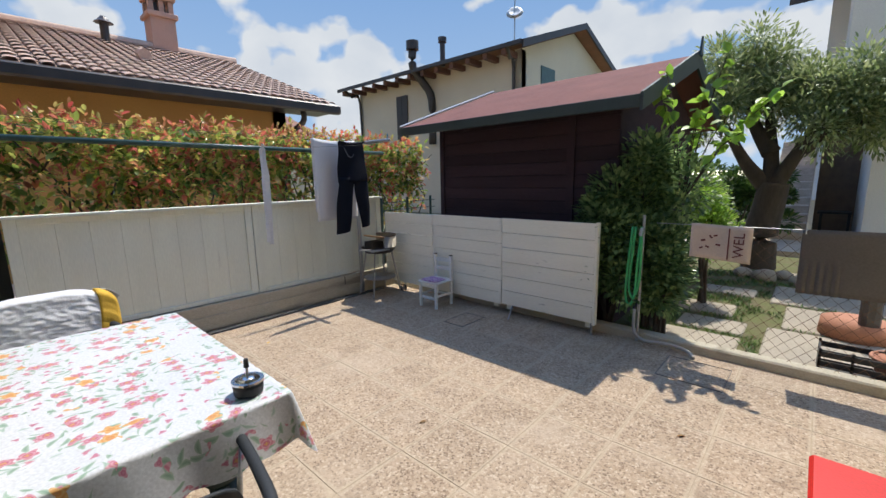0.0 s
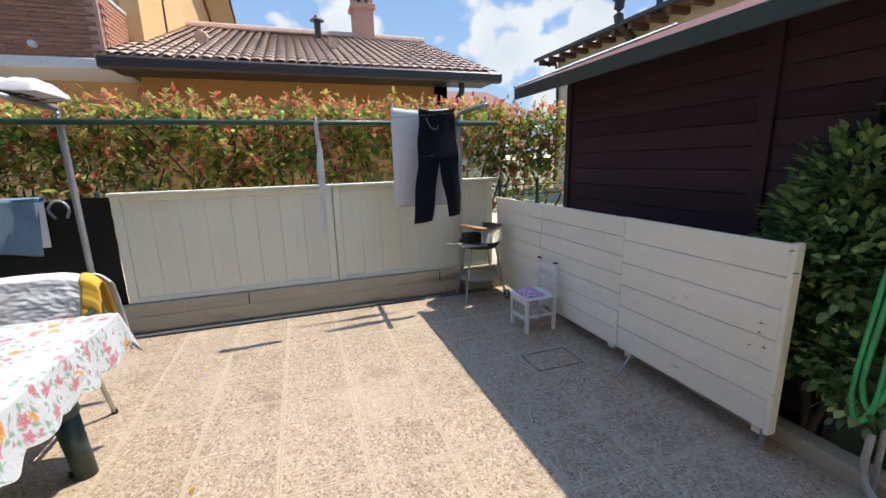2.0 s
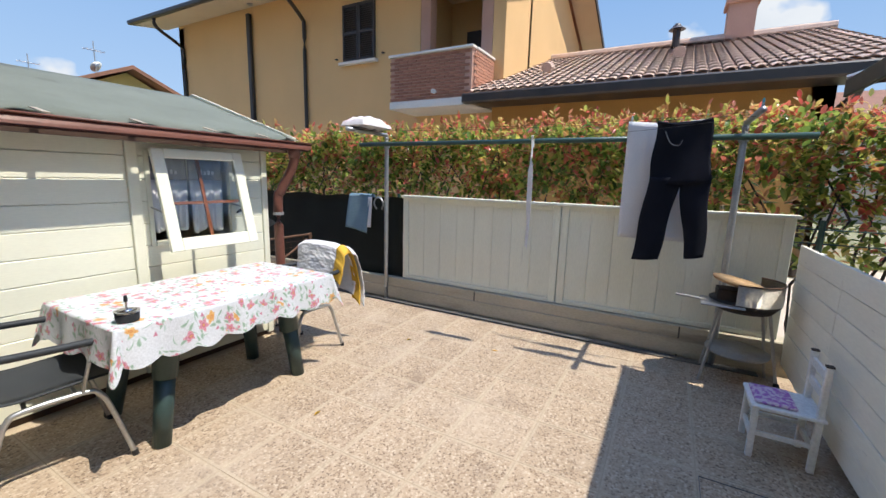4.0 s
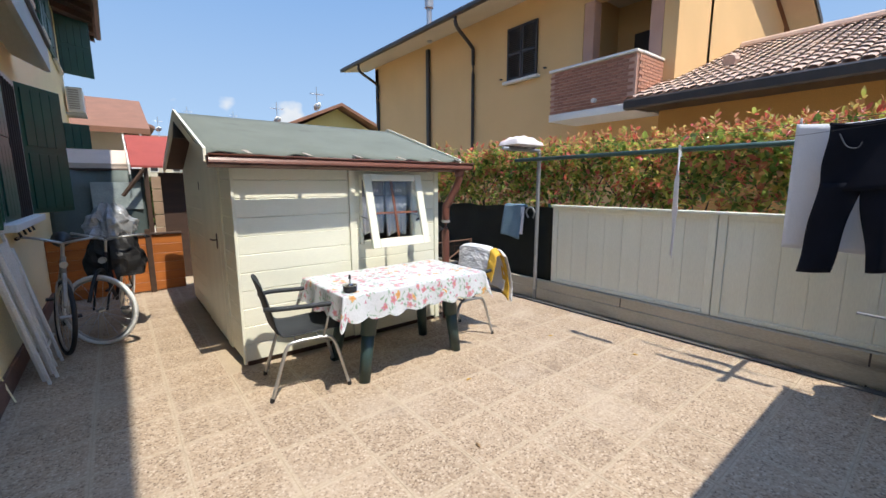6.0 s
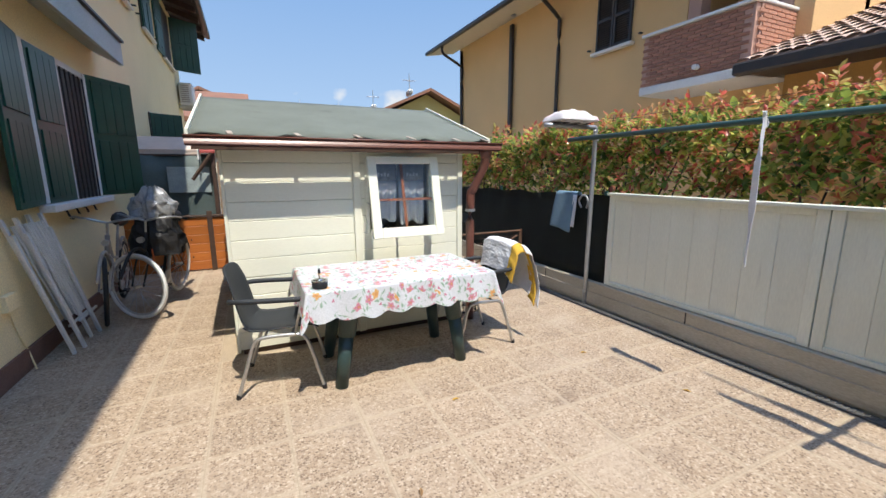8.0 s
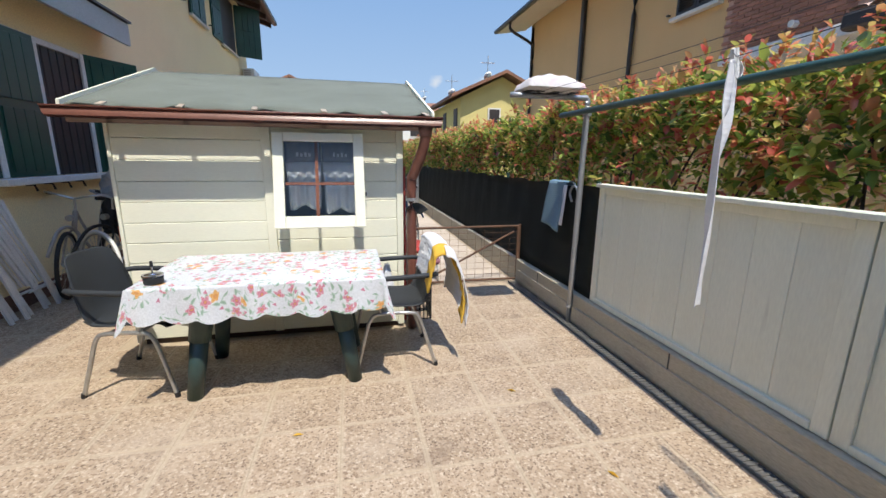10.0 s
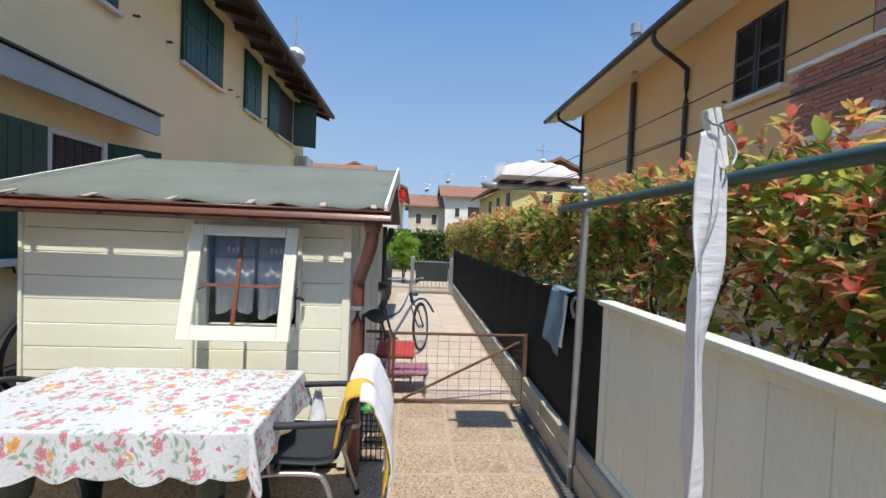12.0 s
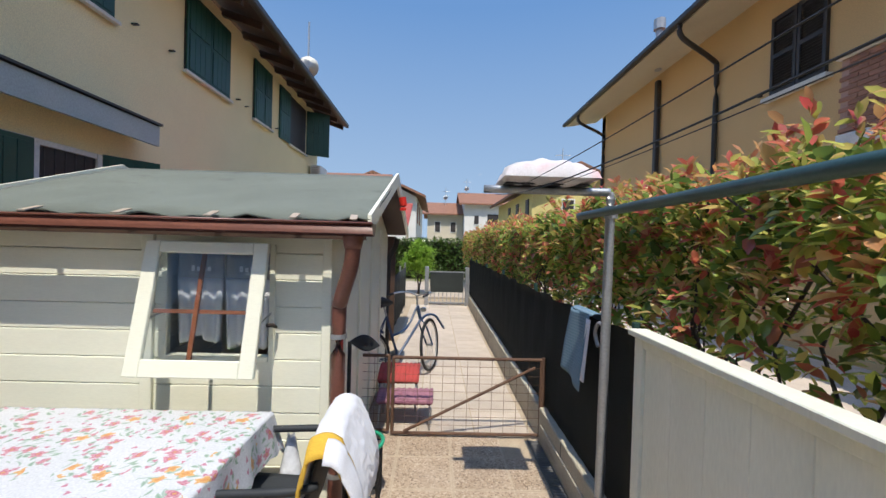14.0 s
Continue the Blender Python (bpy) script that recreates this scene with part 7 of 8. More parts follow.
while len(blades) < 9000:
    x, y = g.uniform(-1.3, 2.2), g.uniform(4.05, 7.6)
    if any(x0 - 0.01 < x < x1 + 0.01 and y0 - 0.01 < y < y1 + 0.01 for x0, x1, y0, y1 in slabs) or noise.noise(Vector((x * 2.5, y * 2.5, 0))) < -0.12:
        continue
    blades.append((Vector((x, y, -0.02)), rand_dir(g, 1.1), g.uniform(0.5, 1.4)))
leaves_mesh("grass", blades, g, 0.05, 0.009, material=FAR_LEAF, label="tufts of grass between the garden slabs")
structure("terrace", B(-2.5, 4.0, 9.6, 14.5, -0.116, 0.06), PAVER, "paved terrace before the white house")
for (x, y, s) in ((-0.35, 7.3, 0.16), (-0.15, 7.5, 0.12), (0.05, 7.2, 0.14), (-0.6, 7.4, 0.13)):
    rk = bmesh.new()
    bmesh.ops.create_icosphere(rk, subdivisions=2, radius=s)
    for v in rk.verts:
        v.co *= 1 + 0.25 * noise.noise(v.co * 9)
        v.co.z *= 0.7
        v.co += Vector((x, y, 0.02))
    solo("garden_rock", rk, STONE, "rough grey rock at the foot of the olive tree", "rock", True, group="rocks under the olive")

# chain-link fence along the kerb with the things tied to it
cf = thing("chain_link_fence", (0.2, 3.95, 0.075), "low sagging chain-link fence on the kerb", "fence")
bm = bmesh.new()
XA, XB, ZB, ZT = -0.62, 1.6, 0.08, 1.04
st = 0.085
n = int((XB - XA + ZT - ZB) / st)
for i in range(n):
    for s in (1, -1):
        if s == 1:
            a0, b0 = XA - (ZT - ZB) + i * st, ZB
            p0, p1 = (a0, ZB), (a0 + (ZT - ZB), ZT)
        else:
            a0 = XA + i * st
            p0, p1 = (a0, ZB), (a0 - (ZT - ZB), ZT)
        t0 = max(0, min(1, (XA - p0[0]) / (p1[0] - p0[0]))), max(0, min(1, (XB - p0[0]) / (p1[0] - p0[0])))
        lo_t, hi_t = min(t0), max(t0)
        if hi_t - lo_t < 0.02:
            continue
        q = [(p0[0] + (p1[0] - p0[0]) * t, 3.945, p0[1] + (p1[1] - p0[1]) * t) for t in (lo_t, hi_t)]
        tube(bm, q, 0.0013, 4, caps=False)
part("mesh_wire", bm, RUST, cf)["kind"] = "stuff"
part("top_wire", Tb([(-0.9, 3.945, 1.05), (1.6, 3.945, 1.06)], 0.003, 5), GALV, cf)
for x in (1.5,):
    part("post", Tb([(x, 3.95, 0.0), (x, 3.95, 1.12)], 0.016, 8), GALV, cf)
wm = thing("welcome_mat", (-0.43, 3.92, 0.9), "cream doormat with dark letters hung on the wire fence", "mat")
part("mat_sheet", cloth(lambda u, v: (-0.64 + 0.40 * u, 3.918 + 0.01 * math.sin(u * 5), 1.07 - 0.27 * v - 0.02 * u), 16, 10, 0.008), CREAM_MAT, wm, smooth=True)
RED_PRINT = mat("dark_red_print", (0.16, 0.05, 0.05), 0.9)
part("stripe", B(-0.388, -0.38, 3.898, 3.903, 0.80, 1.04), RED_PRINT, wm)
for x, z, s in ((-0.55, 0.94, 0.014), (-0.50, 0.97, 0.012), (-0.52, 0.89, 0.012), (-0.45, 0.91, 0.014), (-0.56, 0.88, 0.011), (-0.47, 0.98, 0.012)):
    part("print_spot", obox(bmesh.new(), pose(x, 3.90, z, 0, 35 * (x * 37 % 3 - 1), 0), s * 2.2, 0.004, s), RED_PRINT, wm)
tx = bpy.data.curves.new("letters", "FONT")
tx.body, tx.size, tx.extrude, tx.align_x, tx.align_y = "WEL", 0.095, 0.001, "CENTER", "CENTER"
txo = new("letters_curve", tx)
bpy.context.view_layer.update()
me = bpy.data.meshes.new_from_object(txo)
bpy.data.objects.remove(txo)
me.materials.append(RED_PRINT)
lt = new("letters", me)
lt.parent = wm
lt.matrix_basis = Matrix.Translation(Vector((-0.315, 3.892, 0.915)) - ORIGIN[wm.name]) @ Matrix.Rotation(radians(90), 4, "X") @ Matrix.Rotation(radians(90), 4, "Z")
pn = thing("corrugated_panel", (0.45, 3.93, 0.8), "dark grey sheet panel tied to the wire fence", "panel")
part("sheet", cloth(lambda u, v: (0.03 + 1.2 * u, 3.925 + (0.008 * math.sin(u * 180) if v > 0.55 and u < 0.2 else 0.0), 1.06 - 0.45 * v + 0.015 * u), 120, 12, 0.004), PANEL_GREY, pn, smooth=True)
for x in (0.05, 0.45):
    part("tie", Tb([(x, 3.915, 1.03), (x, 3.915, 1.10)], 0.004, 5), WHITE_PLASTIC, pn)
hz = thing("hose_stand", (-0.92, 3.9, 0.0), "green garden hose hung in loops on a metal standpipe", "hose")
part("standpipe", Tb([(-0.98, 3.86, 0.0), (-0.98, 3.86, 1.12)], 0.012, 8), GALV, hz)
part("tap", Tb(bend([(-0.98, 3.85, 1.0), (-0.98, 3.80, 1.0), (-0.98, 3.78, 0.95)], 4), 0.014, 8), STEEL, hz)
for dx, zb in ((0.0, 0.33), (0.025, 0.40)):
    part("hose_loop", Tb(bend([(-1.06 + dx, 3.84, 1.02), (-1.075 + dx, 3.82, 0.7), (-1.085 + dx, 3.82, zb + 0.1), (-1.05 + dx, 3.82, zb), (-1.01 + dx, 3.82, zb + 0.1), (-1.0 + dx, 3.82, 0.7), (-0.99, 3.84, 1.02)], 6), 0.011, 8), HOSE_GREEN, hz, smooth=True)
part("hose_end", Tb(bend([(-1.0, 3.82, 0.3), (-0.99, 3.80, 0.12), (-0.9, 3.76, 0.06), (-0.72, 3.80, 0.06), (-0.58, 3.82, 0.03), (-0.52, 3.74, 0.015)], 6), 0.014, 8), GREY_PAINT, hz, "grey hose end on the paving", smooth=True)
ck = thing("black_crate", (0.38, 4.15, 0.0), "black plastic crate behind the wire fence", "crate")
for z0 in (0.0, 0.07, 0.14):
    part("band", box(box(box(B(0.2, 0.56, 4.04, 4.052, z0, z0 + 0.04), 0.2, 0.56, 4.29, 4.302, z0, z0 + 0.04), 0.2, 0.212, 4.052, 4.29, z0, z0 + 0.04), 0.548, 0.56, 4.052, 4.29, z0, z0 + 0.04), BLACK, ck)
for x, y in ((0.2, 4.04), (0.545, 4.04), (0.2, 4.287), (0.545, 4.287), (0.37, 4.04)):
    part("post", B(x, x + 0.015, y, y + 0.015, 0.0, 0.2), BLACK, ck)
part("base", B(0.2, 0.56, 4.04, 4.30, 0.0, 0.012), BLACK, ck)
pt = thing("terracotta_planter", (0.62, 4.2, 0.0), "round terracotta planter beside the crate", "planter")
part("bowl", tube(bmesh.new(), [(0.62, 4.2, 0.0), (0.62, 4.2, 0.08), (0.62, 4.2, 0.17)], 0.10, 20, 0.15), TERRA, pt, smooth=True)
part("rim", torus((0.62, 4.2, 0.17), (0, 0, 1), 0.148, 0.012), TERRA, pt, smooth=True)
tk = thing("umbrella_base", (0.45, 5.2, 0.0), "round terracotta-coloured base with a thick dark post", "base")
part("disc", tube(bmesh.new(), [(0.45, 5.2, 0.0), (0.45, 5.2, 0.14)], 0.25, 28, 0.24), TERRA, tk, smooth=True)
part("post", Tb([(0.52, 5.1, 0.14), (0.52, 5.1, 0.75)], 0.07, 10), PANEL_GREY, tk)
rd = thing("red_storage_box", (0.34, 1.95, 0.0), "bright red plastic box standing on the paving", "box")
part("body", B(0.17, 0.55, 1.75, 2.13, 0.0, 0.36, bevel=0.015), RED_PLASTIC, rd)
part("lid", B(0.155, 0.565, 1.735, 2.145, 0.365, 0.40, bevel=0.012), RED_PLASTIC, rd)

# ---- white house with stairs beyond the garden ----
hd = thing("white_stair_house", (1.0, 11.5, 0.0), "white house with outdoor stairs, porch and balcony", "house")
part("wall", B(0.75, 1.1, 11.0, 15.0, 0.0, 2.75), PALE_W, hd)
part("back_wall", B(-0.1, 4.5, 14.5, 14.8, 0.0, 6.0), PALE_W, hd)
# the porch's gloom is put into this wall's dark brown colour
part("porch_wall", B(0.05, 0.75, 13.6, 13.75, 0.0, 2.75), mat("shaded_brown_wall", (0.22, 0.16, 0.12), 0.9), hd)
blc = part("balcony_slab", B(0.10, 4.5, 9.8, 14.4, 2.72, 2.95, bevel=0.02), PALE_W, hd)
part("balcony_lip", B(0.05, 4.5, 9.75, 9.95, 2.96, 3.06, bevel=0.02), PALE_W, hd)
part("parapet", B(0.18, 4.5, 9.9, 10.05, 3.07, 4.6, bevel=0.03), PALE_W, hd)
part("pillar", Tb([(0.36, 10.2, 3.0), (0.36, 10.2, 6.3)], 0.16, 14), PALE_W, hd, smooth=True)
part("roof", QP([(-0.75, 12.0, 4.9), (4.5, 12.0, 4.9), (4.5, 16.0, 6.4), (-0.75, 16.0, 6.4)], (0, 0, 0.15)), DARK_TRIM, hd)
for i in range(13):
    part("step", B(-0.72, -0.02, 11.3 + i * 0.27, 11.3 + (i + 1) * 0.27 + 0.02, 0.0 + i * 0.168, 0.06 + (i + 1) * 0.168, bevel=0.01), mat("pink_beige_step", (0.55, 0.46, 0.38), 0.9) if i == 0 else bpy.data.materials["pink_beige_step"], hd)
part("stair_wall", QP([(0.0, 11.3, 0.0), (0.0, 14.8, 0.0), (0.0, 14.8, 3.1), (0.0, 11.3, 0.9)], (0.06, 0, 0)), PALE_W, hd)
tbk = thing("porch_furniture", (0.4, 12.4, 0.06), "dark garden furniture in the shade of the porch", "furniture")
part("tabletop", B(0.12, 0.66, 12.2, 12.7, 0.56, 0.60), BLACK, tbk)
for x in (0.16, 0.60):
    part("leg", B(x, x + 0.05, 12.25, 12.3, 0.06, 0.56), BLACK, tbk)
car = thing("covered_car", (-1.4, 12.5, 0.0), "parked car glimpsed under a grey cover", "car")
part("cover", cloth(lambda u, v: (-2.1 + 1.4 * u, 12.2 + 2.2 * v, 0.2 + 0.75 * (math.sin(u * math.pi) ** 0.35 if 0 < u < 1 else 0) * (math.sin(v * math.pi) ** 0.35 if 0 < v < 1 else 0)), 20, 20, 0.0), GREY_PAINT, car, smooth=True)
shrub("garden_hedge", "clipped green hedge beyond the olive tree", (-1.2, 11.0, 1.0), (1.2, 0.4, 0.75), 7000, FAR_LEAF, 0.10, 21)

# ---- cream house behind the dark shed ----
hc = thing("cream_house", (-13.0, 13.5, 0.0), "cream two-storey house with exposed rafters and dark flues", "house")
part("wall", B(-18.2, -8.4, 13.9, 14.2, -0.1, 6.05), CREAM_W, hc)
part("gable_wall", QP([(-8.4, 13.9, -0.1), (-8.4, 22.3, -0.1), (-8.4, 22.3, 6.2), (-8.4, 18.1, 7.55), (-8.4, 13.9, 6.1)], (-0.3, 0, 0)), CREAM_W, hc)
part("gable_wall", QP([(-18.2, 13.9, -0.1), (-18.2, 22.3, -0.1), (-18.2, 22.3, 6.2), (-18.2, 18.1, 7.55), (-18.2, 13.9, 6.1)], (0.3, 0, 0)), CREAM_W, hc)
part("roof", QP([(-18.9, 13.1, 6.0), (-7.9, 13.1, 6.0), (-7.9, 18.1, 7.72), (-18.9, 18.1, 7.72)], (0, 0, 0.1)), BROWN_ROOF, hc)
part("roof", QP([(-18.9, 23.1, 6.0), (-7.9, 23.1, 6.0), (-7.9, 18.105, 7.72), (-18.9, 18.105, 7.72)], (0, 0, 0.1)), BROWN_ROOF, hc)
part("gutter", B(-18.9, -7.9, 13.0, 13.1, 5.98, 6.12), DARK_TRIM, hc)
part("verge", QP([(-7.9, 13.1, 5.85), (-7.9, 18.1, 7.6), (-7.9, 18.1, 7.85), (-7.9, 13.1, 6.12)], (0.06, 0, 0)), DARK_TRIM, hc)
part("verge", QP([(-7.9, 23.1, 5.85), (-7.9, 18.105, 7.6), (-7.9, 18.105, 7.85), (-7.9, 23.1, 6.12)], (0.06, 0, 0)), DARK_TRIM, hc)
for i in range(13):
    part("rafter", B(-18.6 + i * 0.82, -18.42 + i * 0.82, 13.1, 13.9, 5.78, 5.98), mat("rafter_wood", (0.16, 0.075, 0.05), 0.8) if i == 0 else bpy.data.materials["rafter_wood"], hc)
for x0, x1, z0, z1 in ((-15.25, -14.55, 3.3, 5.35),):
    w = part("window", B(x0, x1, 13.86, 13.899, z0, z1), SHUTTER_D, hc)
    part("shutter", B(x0 - 0.02, (x0 + x1) / 2 - 0.01, 13.82, 13.859, z0, z1, bevel=0.006), SHUTTER_D, w)
    part("shutter", B((x0 + x1) / 2 + 0.01, x1 + 0.02, 13.82, 13.859, z0, z1, bevel=0.006), SHUTTER_D, w)
part("gable_window", B(-8.399, -8.36, 15.3, 16.4, 4.9, 5.75), mat("blue_green_shutter", (0.06, 0.12, 0.12), 0.5), hc)
part("flue", Tb(bend([(-12.9, 13.8, 3.0), (-12.9, 13.8, 4.9), (-13.1, 13.5, 5.6), (-13.3, 13.1, 6.2), (-13.3, 13.1, 6.9)], 4), 0.17, 10), DARK_TRIM, hc, smooth=True)
part("flue_cap", Tb([(-13.3, 13.1, 6.9), (-13.3, 13.1, 7.25)], 0.27, 12), DARK_TRIM, hc)
part("flue", Tb([(-12.3, 13.9, 6.2), (-12.3, 13.9, 7.15)], 0.11, 10), DARK_TRIM, hc)
part("flue_cap", Tb([(-12.3, 13.9, 7.15), (-12.3, 13.9, 7.35)], 0.18, 12), DARK_TRIM, hc)
part("downpipe", Tb(bend([(-8.5, 13.1, 6.0), (-8.6, 13.4, 5.7), (-8.7, 13.82, 5.4), (-8.7, 13.82, 0.0)], 3), 0.06, 8), DARK_TRIM, hc)
part("downpipe", Tb(bend([(-18.3, 13.1, 6.0), (-18.2, 13.4, 5.7), (-18.1, 13.82, 5.4), (-18.1, 13.82, 0.0)], 3), 0.06, 8), DARK_TRIM, hc)


def aerial(x, y, z, h, dish=True, yagi=True):
    a = thing("roof_aerial", (x, y, z), "thin roof aerial mast with a small dish", "aerial", "roof aerials")
    part("mast", Tb([(x, y, z), (x, y, z + h)], 0.03, 6), STEEL, a)
    if yagi:
        part("boom", Tb([(x - 0.5, y, z + h * 0.8), (x + 0.5, y, z + h * 0.8)], 0.018, 5), STEEL, a)
        for k in range(5):
            part("element", Tb([(x - 0.4 + k * 0.2, y - 0.3, z + h * 0.8), (x - 0.4 + k * 0.2, y + 0.3, z + h * 0.8)], 0.012, 5), STEEL, a)
    if dish:
        b = bmesh.new()
        q = Vector((0.3, -0.6, 0.5)).normalized().to_track_quat("Z", "Y")
        rows = []
        for i in range(5):
            r = 0.27 * i / 4
            rows.append([b.verts.new(Vector((x, y, z + h * 0.45)) + q @ Vector((r * math.cos(t * math.pi / 8), r * math.sin(t * math.pi / 8), 0.5 * r * r))) for t in range(16)])
        for i in range(4):
            for t in range(16):
                if i == 0:
                    continue
                b.faces.new((rows[i][t], rows[i][(t + 1) % 16], rows[i + 1][(t + 1) % 16], rows[i + 1][t]))
        b.faces.new(rows[1])
        bmesh.ops.delete(b, geom=rows[0], context="VERTS")
        bmesh.ops.solidify(b, geom=b.faces[:], thickness=0.02)
        part("dish", b, WHITE_PLASTIC, a, smooth=True)
    return a


aerial(-9.3, 14.8, 6.6, 2.6)
aerial(0.9, -11.2, 6.0, 2.6, True, False)


# ---- houses far down the street ----
def far_house(label, x0, x1, y0, y1, eave, ridge, wall_m, along_x=True, windows=()):
    h = thing("distant_house", ((x0 + x1) / 2, y1, 0.0), label, "house", "houses beyond the passage")
    part("wall", B(x0, x1, y0, y1, -0.1, eave), wall_m, h)
    o = 0.7
    if along_x:
        ym = (y0 + y1) / 2
        for yy in (y0 - o, y1 + o):
            part("roof", QP([(x0 - o, yy, eave - 0.1), (x1 + o, yy, eave - 0.1), (x1 + o, ym, ridge), (x0 - o, ym, ridge)], (0, 0, 0.18)), BROWN_ROOF, h)
        for xx in (x0, x1 - 0.2):
            part("gable", QP([(xx, y0, eave - 0.01), (xx, y1, eave - 0.01), (xx, ym, ridge - 0.1)], (0.2, 0, 0)), wall_m, h)
    else:
        xm = (x0 + x1) / 2
        for xx in (x0 - o, x1 + o):
            part("roof", QP([(xx, y0 - o, eave - 0.1), (xx, y1 + o, eave - 0.1), (xm, y1 + o, ridge), (xm, y0 - o, ridge)], (0, 0, 0.18)), BROWN_ROOF, h)
        part("gable", QP([(x0, y1 - 0.2, eave - 0.01), (x1, y1 - 0.2, eave - 0.01), (xm, y1 - 0.2, ridge - 0.1)], (0, 0.2, 0)), wall_m, h)
    for face, a, b, z0, z1 in windows:
        if face == "y":
            w = part("window", B(a, b, y1 + 0.001, y1 + 0.06, z0, z1), PALE_W, h)
            part("pane", B(a + 0.08, b - 0.08, y1 + 0.061, y1 + 0.08, z0 + 0.08, z1 - 0.08), SHUTTER_D, w)
        elif face == "x":
            w = part("window", B(x1 + 0.001, x1 + 0.06, a, b, z0, z1), SHUTTER_D, h)
        else:
            w = part("window", B(x0 - 0.06, x0 - 0.001, a, b, z0, z1), BROWN_CROSS, h)
    return h


far_house("white house with a brown roof, far down the street", -13.0, -6.85, -56.0, -48.0, 6.5, 8.2, PALE_W, True, (("y", -8.7, -8.0, 4.0, 5.2), ("y", -11.6, -9.6, 3.9, 5.4)))
far_house("cream house with a brown roof at the street's end", -6.8, -2.3, -58.0, -50.0, 5.3, 7.0, CREAM_W, True, (("y", -6.0, -5.2, 3.0, 4.4), ("y", -4.0, -3.2, 3.0, 4.4)))
far_house("bright lemon-yellow house behind the hedge", -14.0, -8.9, -34.0, -21.5, 4.95, 6.3, LEMON_W, False, (("x", -23.0, -22.2, 3.0, 4.4), ("x", -26.0, -25.2, 3.0, 4.4), ("x", -29.0, -28.2, 3.0, 4.4), ("y", -11.4, -10.6, 3.0, 4.4)))
far_house("white rendered house with brown shutters beside the lane", -1.8, 5.0, -45.0, -30.0, 5.2, 6.9, PALE_W, False, (("w", -32.6, -31.6, 3.2, 4.9), ("w", -36.8, -35.6, 3.2, 4.9), ("y", 0.2, 1.0, 2.6, 3.8)))
far_house("low cream house with terracotta roof and solar panels", -0.5, 8.0, -21.0, -14.5, 3.3, 4.7, CREAM_W, True, (("y", 0.6, 1.5, 1.2, 2.4),))
far_house("distant house with a terracotta roof behind the hedge", -34.0, -26.0, 8.0, 15.0, 4.6, 6.2, CREAM_W, False)
sp_ = thing("solar_panel", (1.0, -14.5, 3.6), "dark solar panel on a terracotta roof", "solar panel")
part("panel", QP([(0.2, -15.0, 3.52), (2.2, -15.0, 3.52), (2.2, -16.4, 4.05), (0.2, -16.4, 4.05)], (0, 0.02, 0.12)), SHUTTER_D, sp_)
for x, y, z in ((-12.0, -51.5, 7.8), (-7.3, -51.5, 7.8), (-4.6, -53.0, 6.7), (-12.0, -26.0, 6.0), (-10.4, -30.0, 5.4)):
    aerial(x, y, z, 2.4)
fh = thing("far_garden_hedge", (-4.8, -17.5, 0.0), "trimmed green hedge across the lane", "hedge")
g = random.Random(31)
spots = []
for _ in range(7000):
    p = Vector((g.uniform(-9.0, -0.8), -17.2 - 0.5 * g.random() ** 2, 1.82 * g.random() ** 0.8))
    p.z += 0.10 * noise.noise(Vector((p.x * 1.5, 0, 3)))
    spots.append((p, rand_dir(g, 0.2) + Vector((0, 0.5, 0)), g.uniform(0.7, 1.3)))
leaves_mesh("foliage", spots, g, 0.15, 0.085, parent=fh, material=FAR_LEAF)
part("core", B(-9.0, -0.8, -17.9, -17.5, -0.1, 1.7, bevel=0.1), BARK, fh)
shrub("lime_shrub", "bright green shrub at the passage's end", (-2.85, -11.2, 1.05), (0.42, 0.42, 0.62), 6000, FIG_LEAF, 0.08, 32)
structure("road", B(-30, 30, -15.5, -10.5, -0.118, -0.05), PAVER, "pale lane beyond the passage gate")

# ---- clouds ----
CLOUD = bpy.data.materials.new("cloud_bank")
CLOUD.use_nodes = True
cn, clk = CLOUD.node_tree.nodes, CLOUD.node_tree.links
cn.remove(cn["Principled BSDF"])
tcn = cn.new("ShaderNodeTexCoord")
nrm = cn.new("ShaderNodeVectorMath")
nrm.operation = "NORMALIZE"
clk.new(tcn.outputs["Object"], nrm.inputs[0])
mpn = cn.new("ShaderNodeMapping")
mpn.inputs["Scale"].default_value = (1, 1, 1.25)
mpn.inputs["Location"].default_value = (0.35, 0.1, 0.0)
clk.new(nrm.outputs[0], mpn.inputs[0])
big, fine_n = cn.new("ShaderNodeTexNoise"), cn.new("ShaderNodeTexNoise")
big.inputs["Scale"].default_value, big.inputs["Detail"].default_value, big.inputs["Roughness"].default_value = 3.7, 5, 0.5
fine_n.inputs["Scale"].default_value, fine_n.inputs["Detail"].default_value = 9, 6
clk.new(mpn.outputs[0], big.inputs["Vector"]), clk.new(mpn.outputs[0], fine_n.inputs["Vector"])
sepn = cn.new("ShaderNodeSeparateXYZ")
clk.new(nrm.outputs[0], sepn.inputs[0])
# more cloud towards the low sky on the side of +y and -x
az = cn.new("ShaderNodeMath")
az.operation = "MULTIPLY_ADD"
az.inputs[1].default_value, az.inputs[2].default_value = 0.10, -0.022
dif = cn.new("ShaderNodeMath")
dif.operation = "SUBTRACT"
clk.new(sepn.outputs["Y"], dif.inputs[0]), clk.new(sepn.outputs["X"], dif.inputs[1])
clk.new(dif.outputs[0], az.inputs[0])
hgt = cn.new("ShaderNodeMapRange")
hgt.inputs[1].default_value, hgt.inputs[2].default_value, hgt.inputs[3].default_value, hgt.inputs[4].default_value = 0.25, 0.45, 0.05, -0.12
clk.new(sepn.outputs["Z"], hgt.inputs[0])
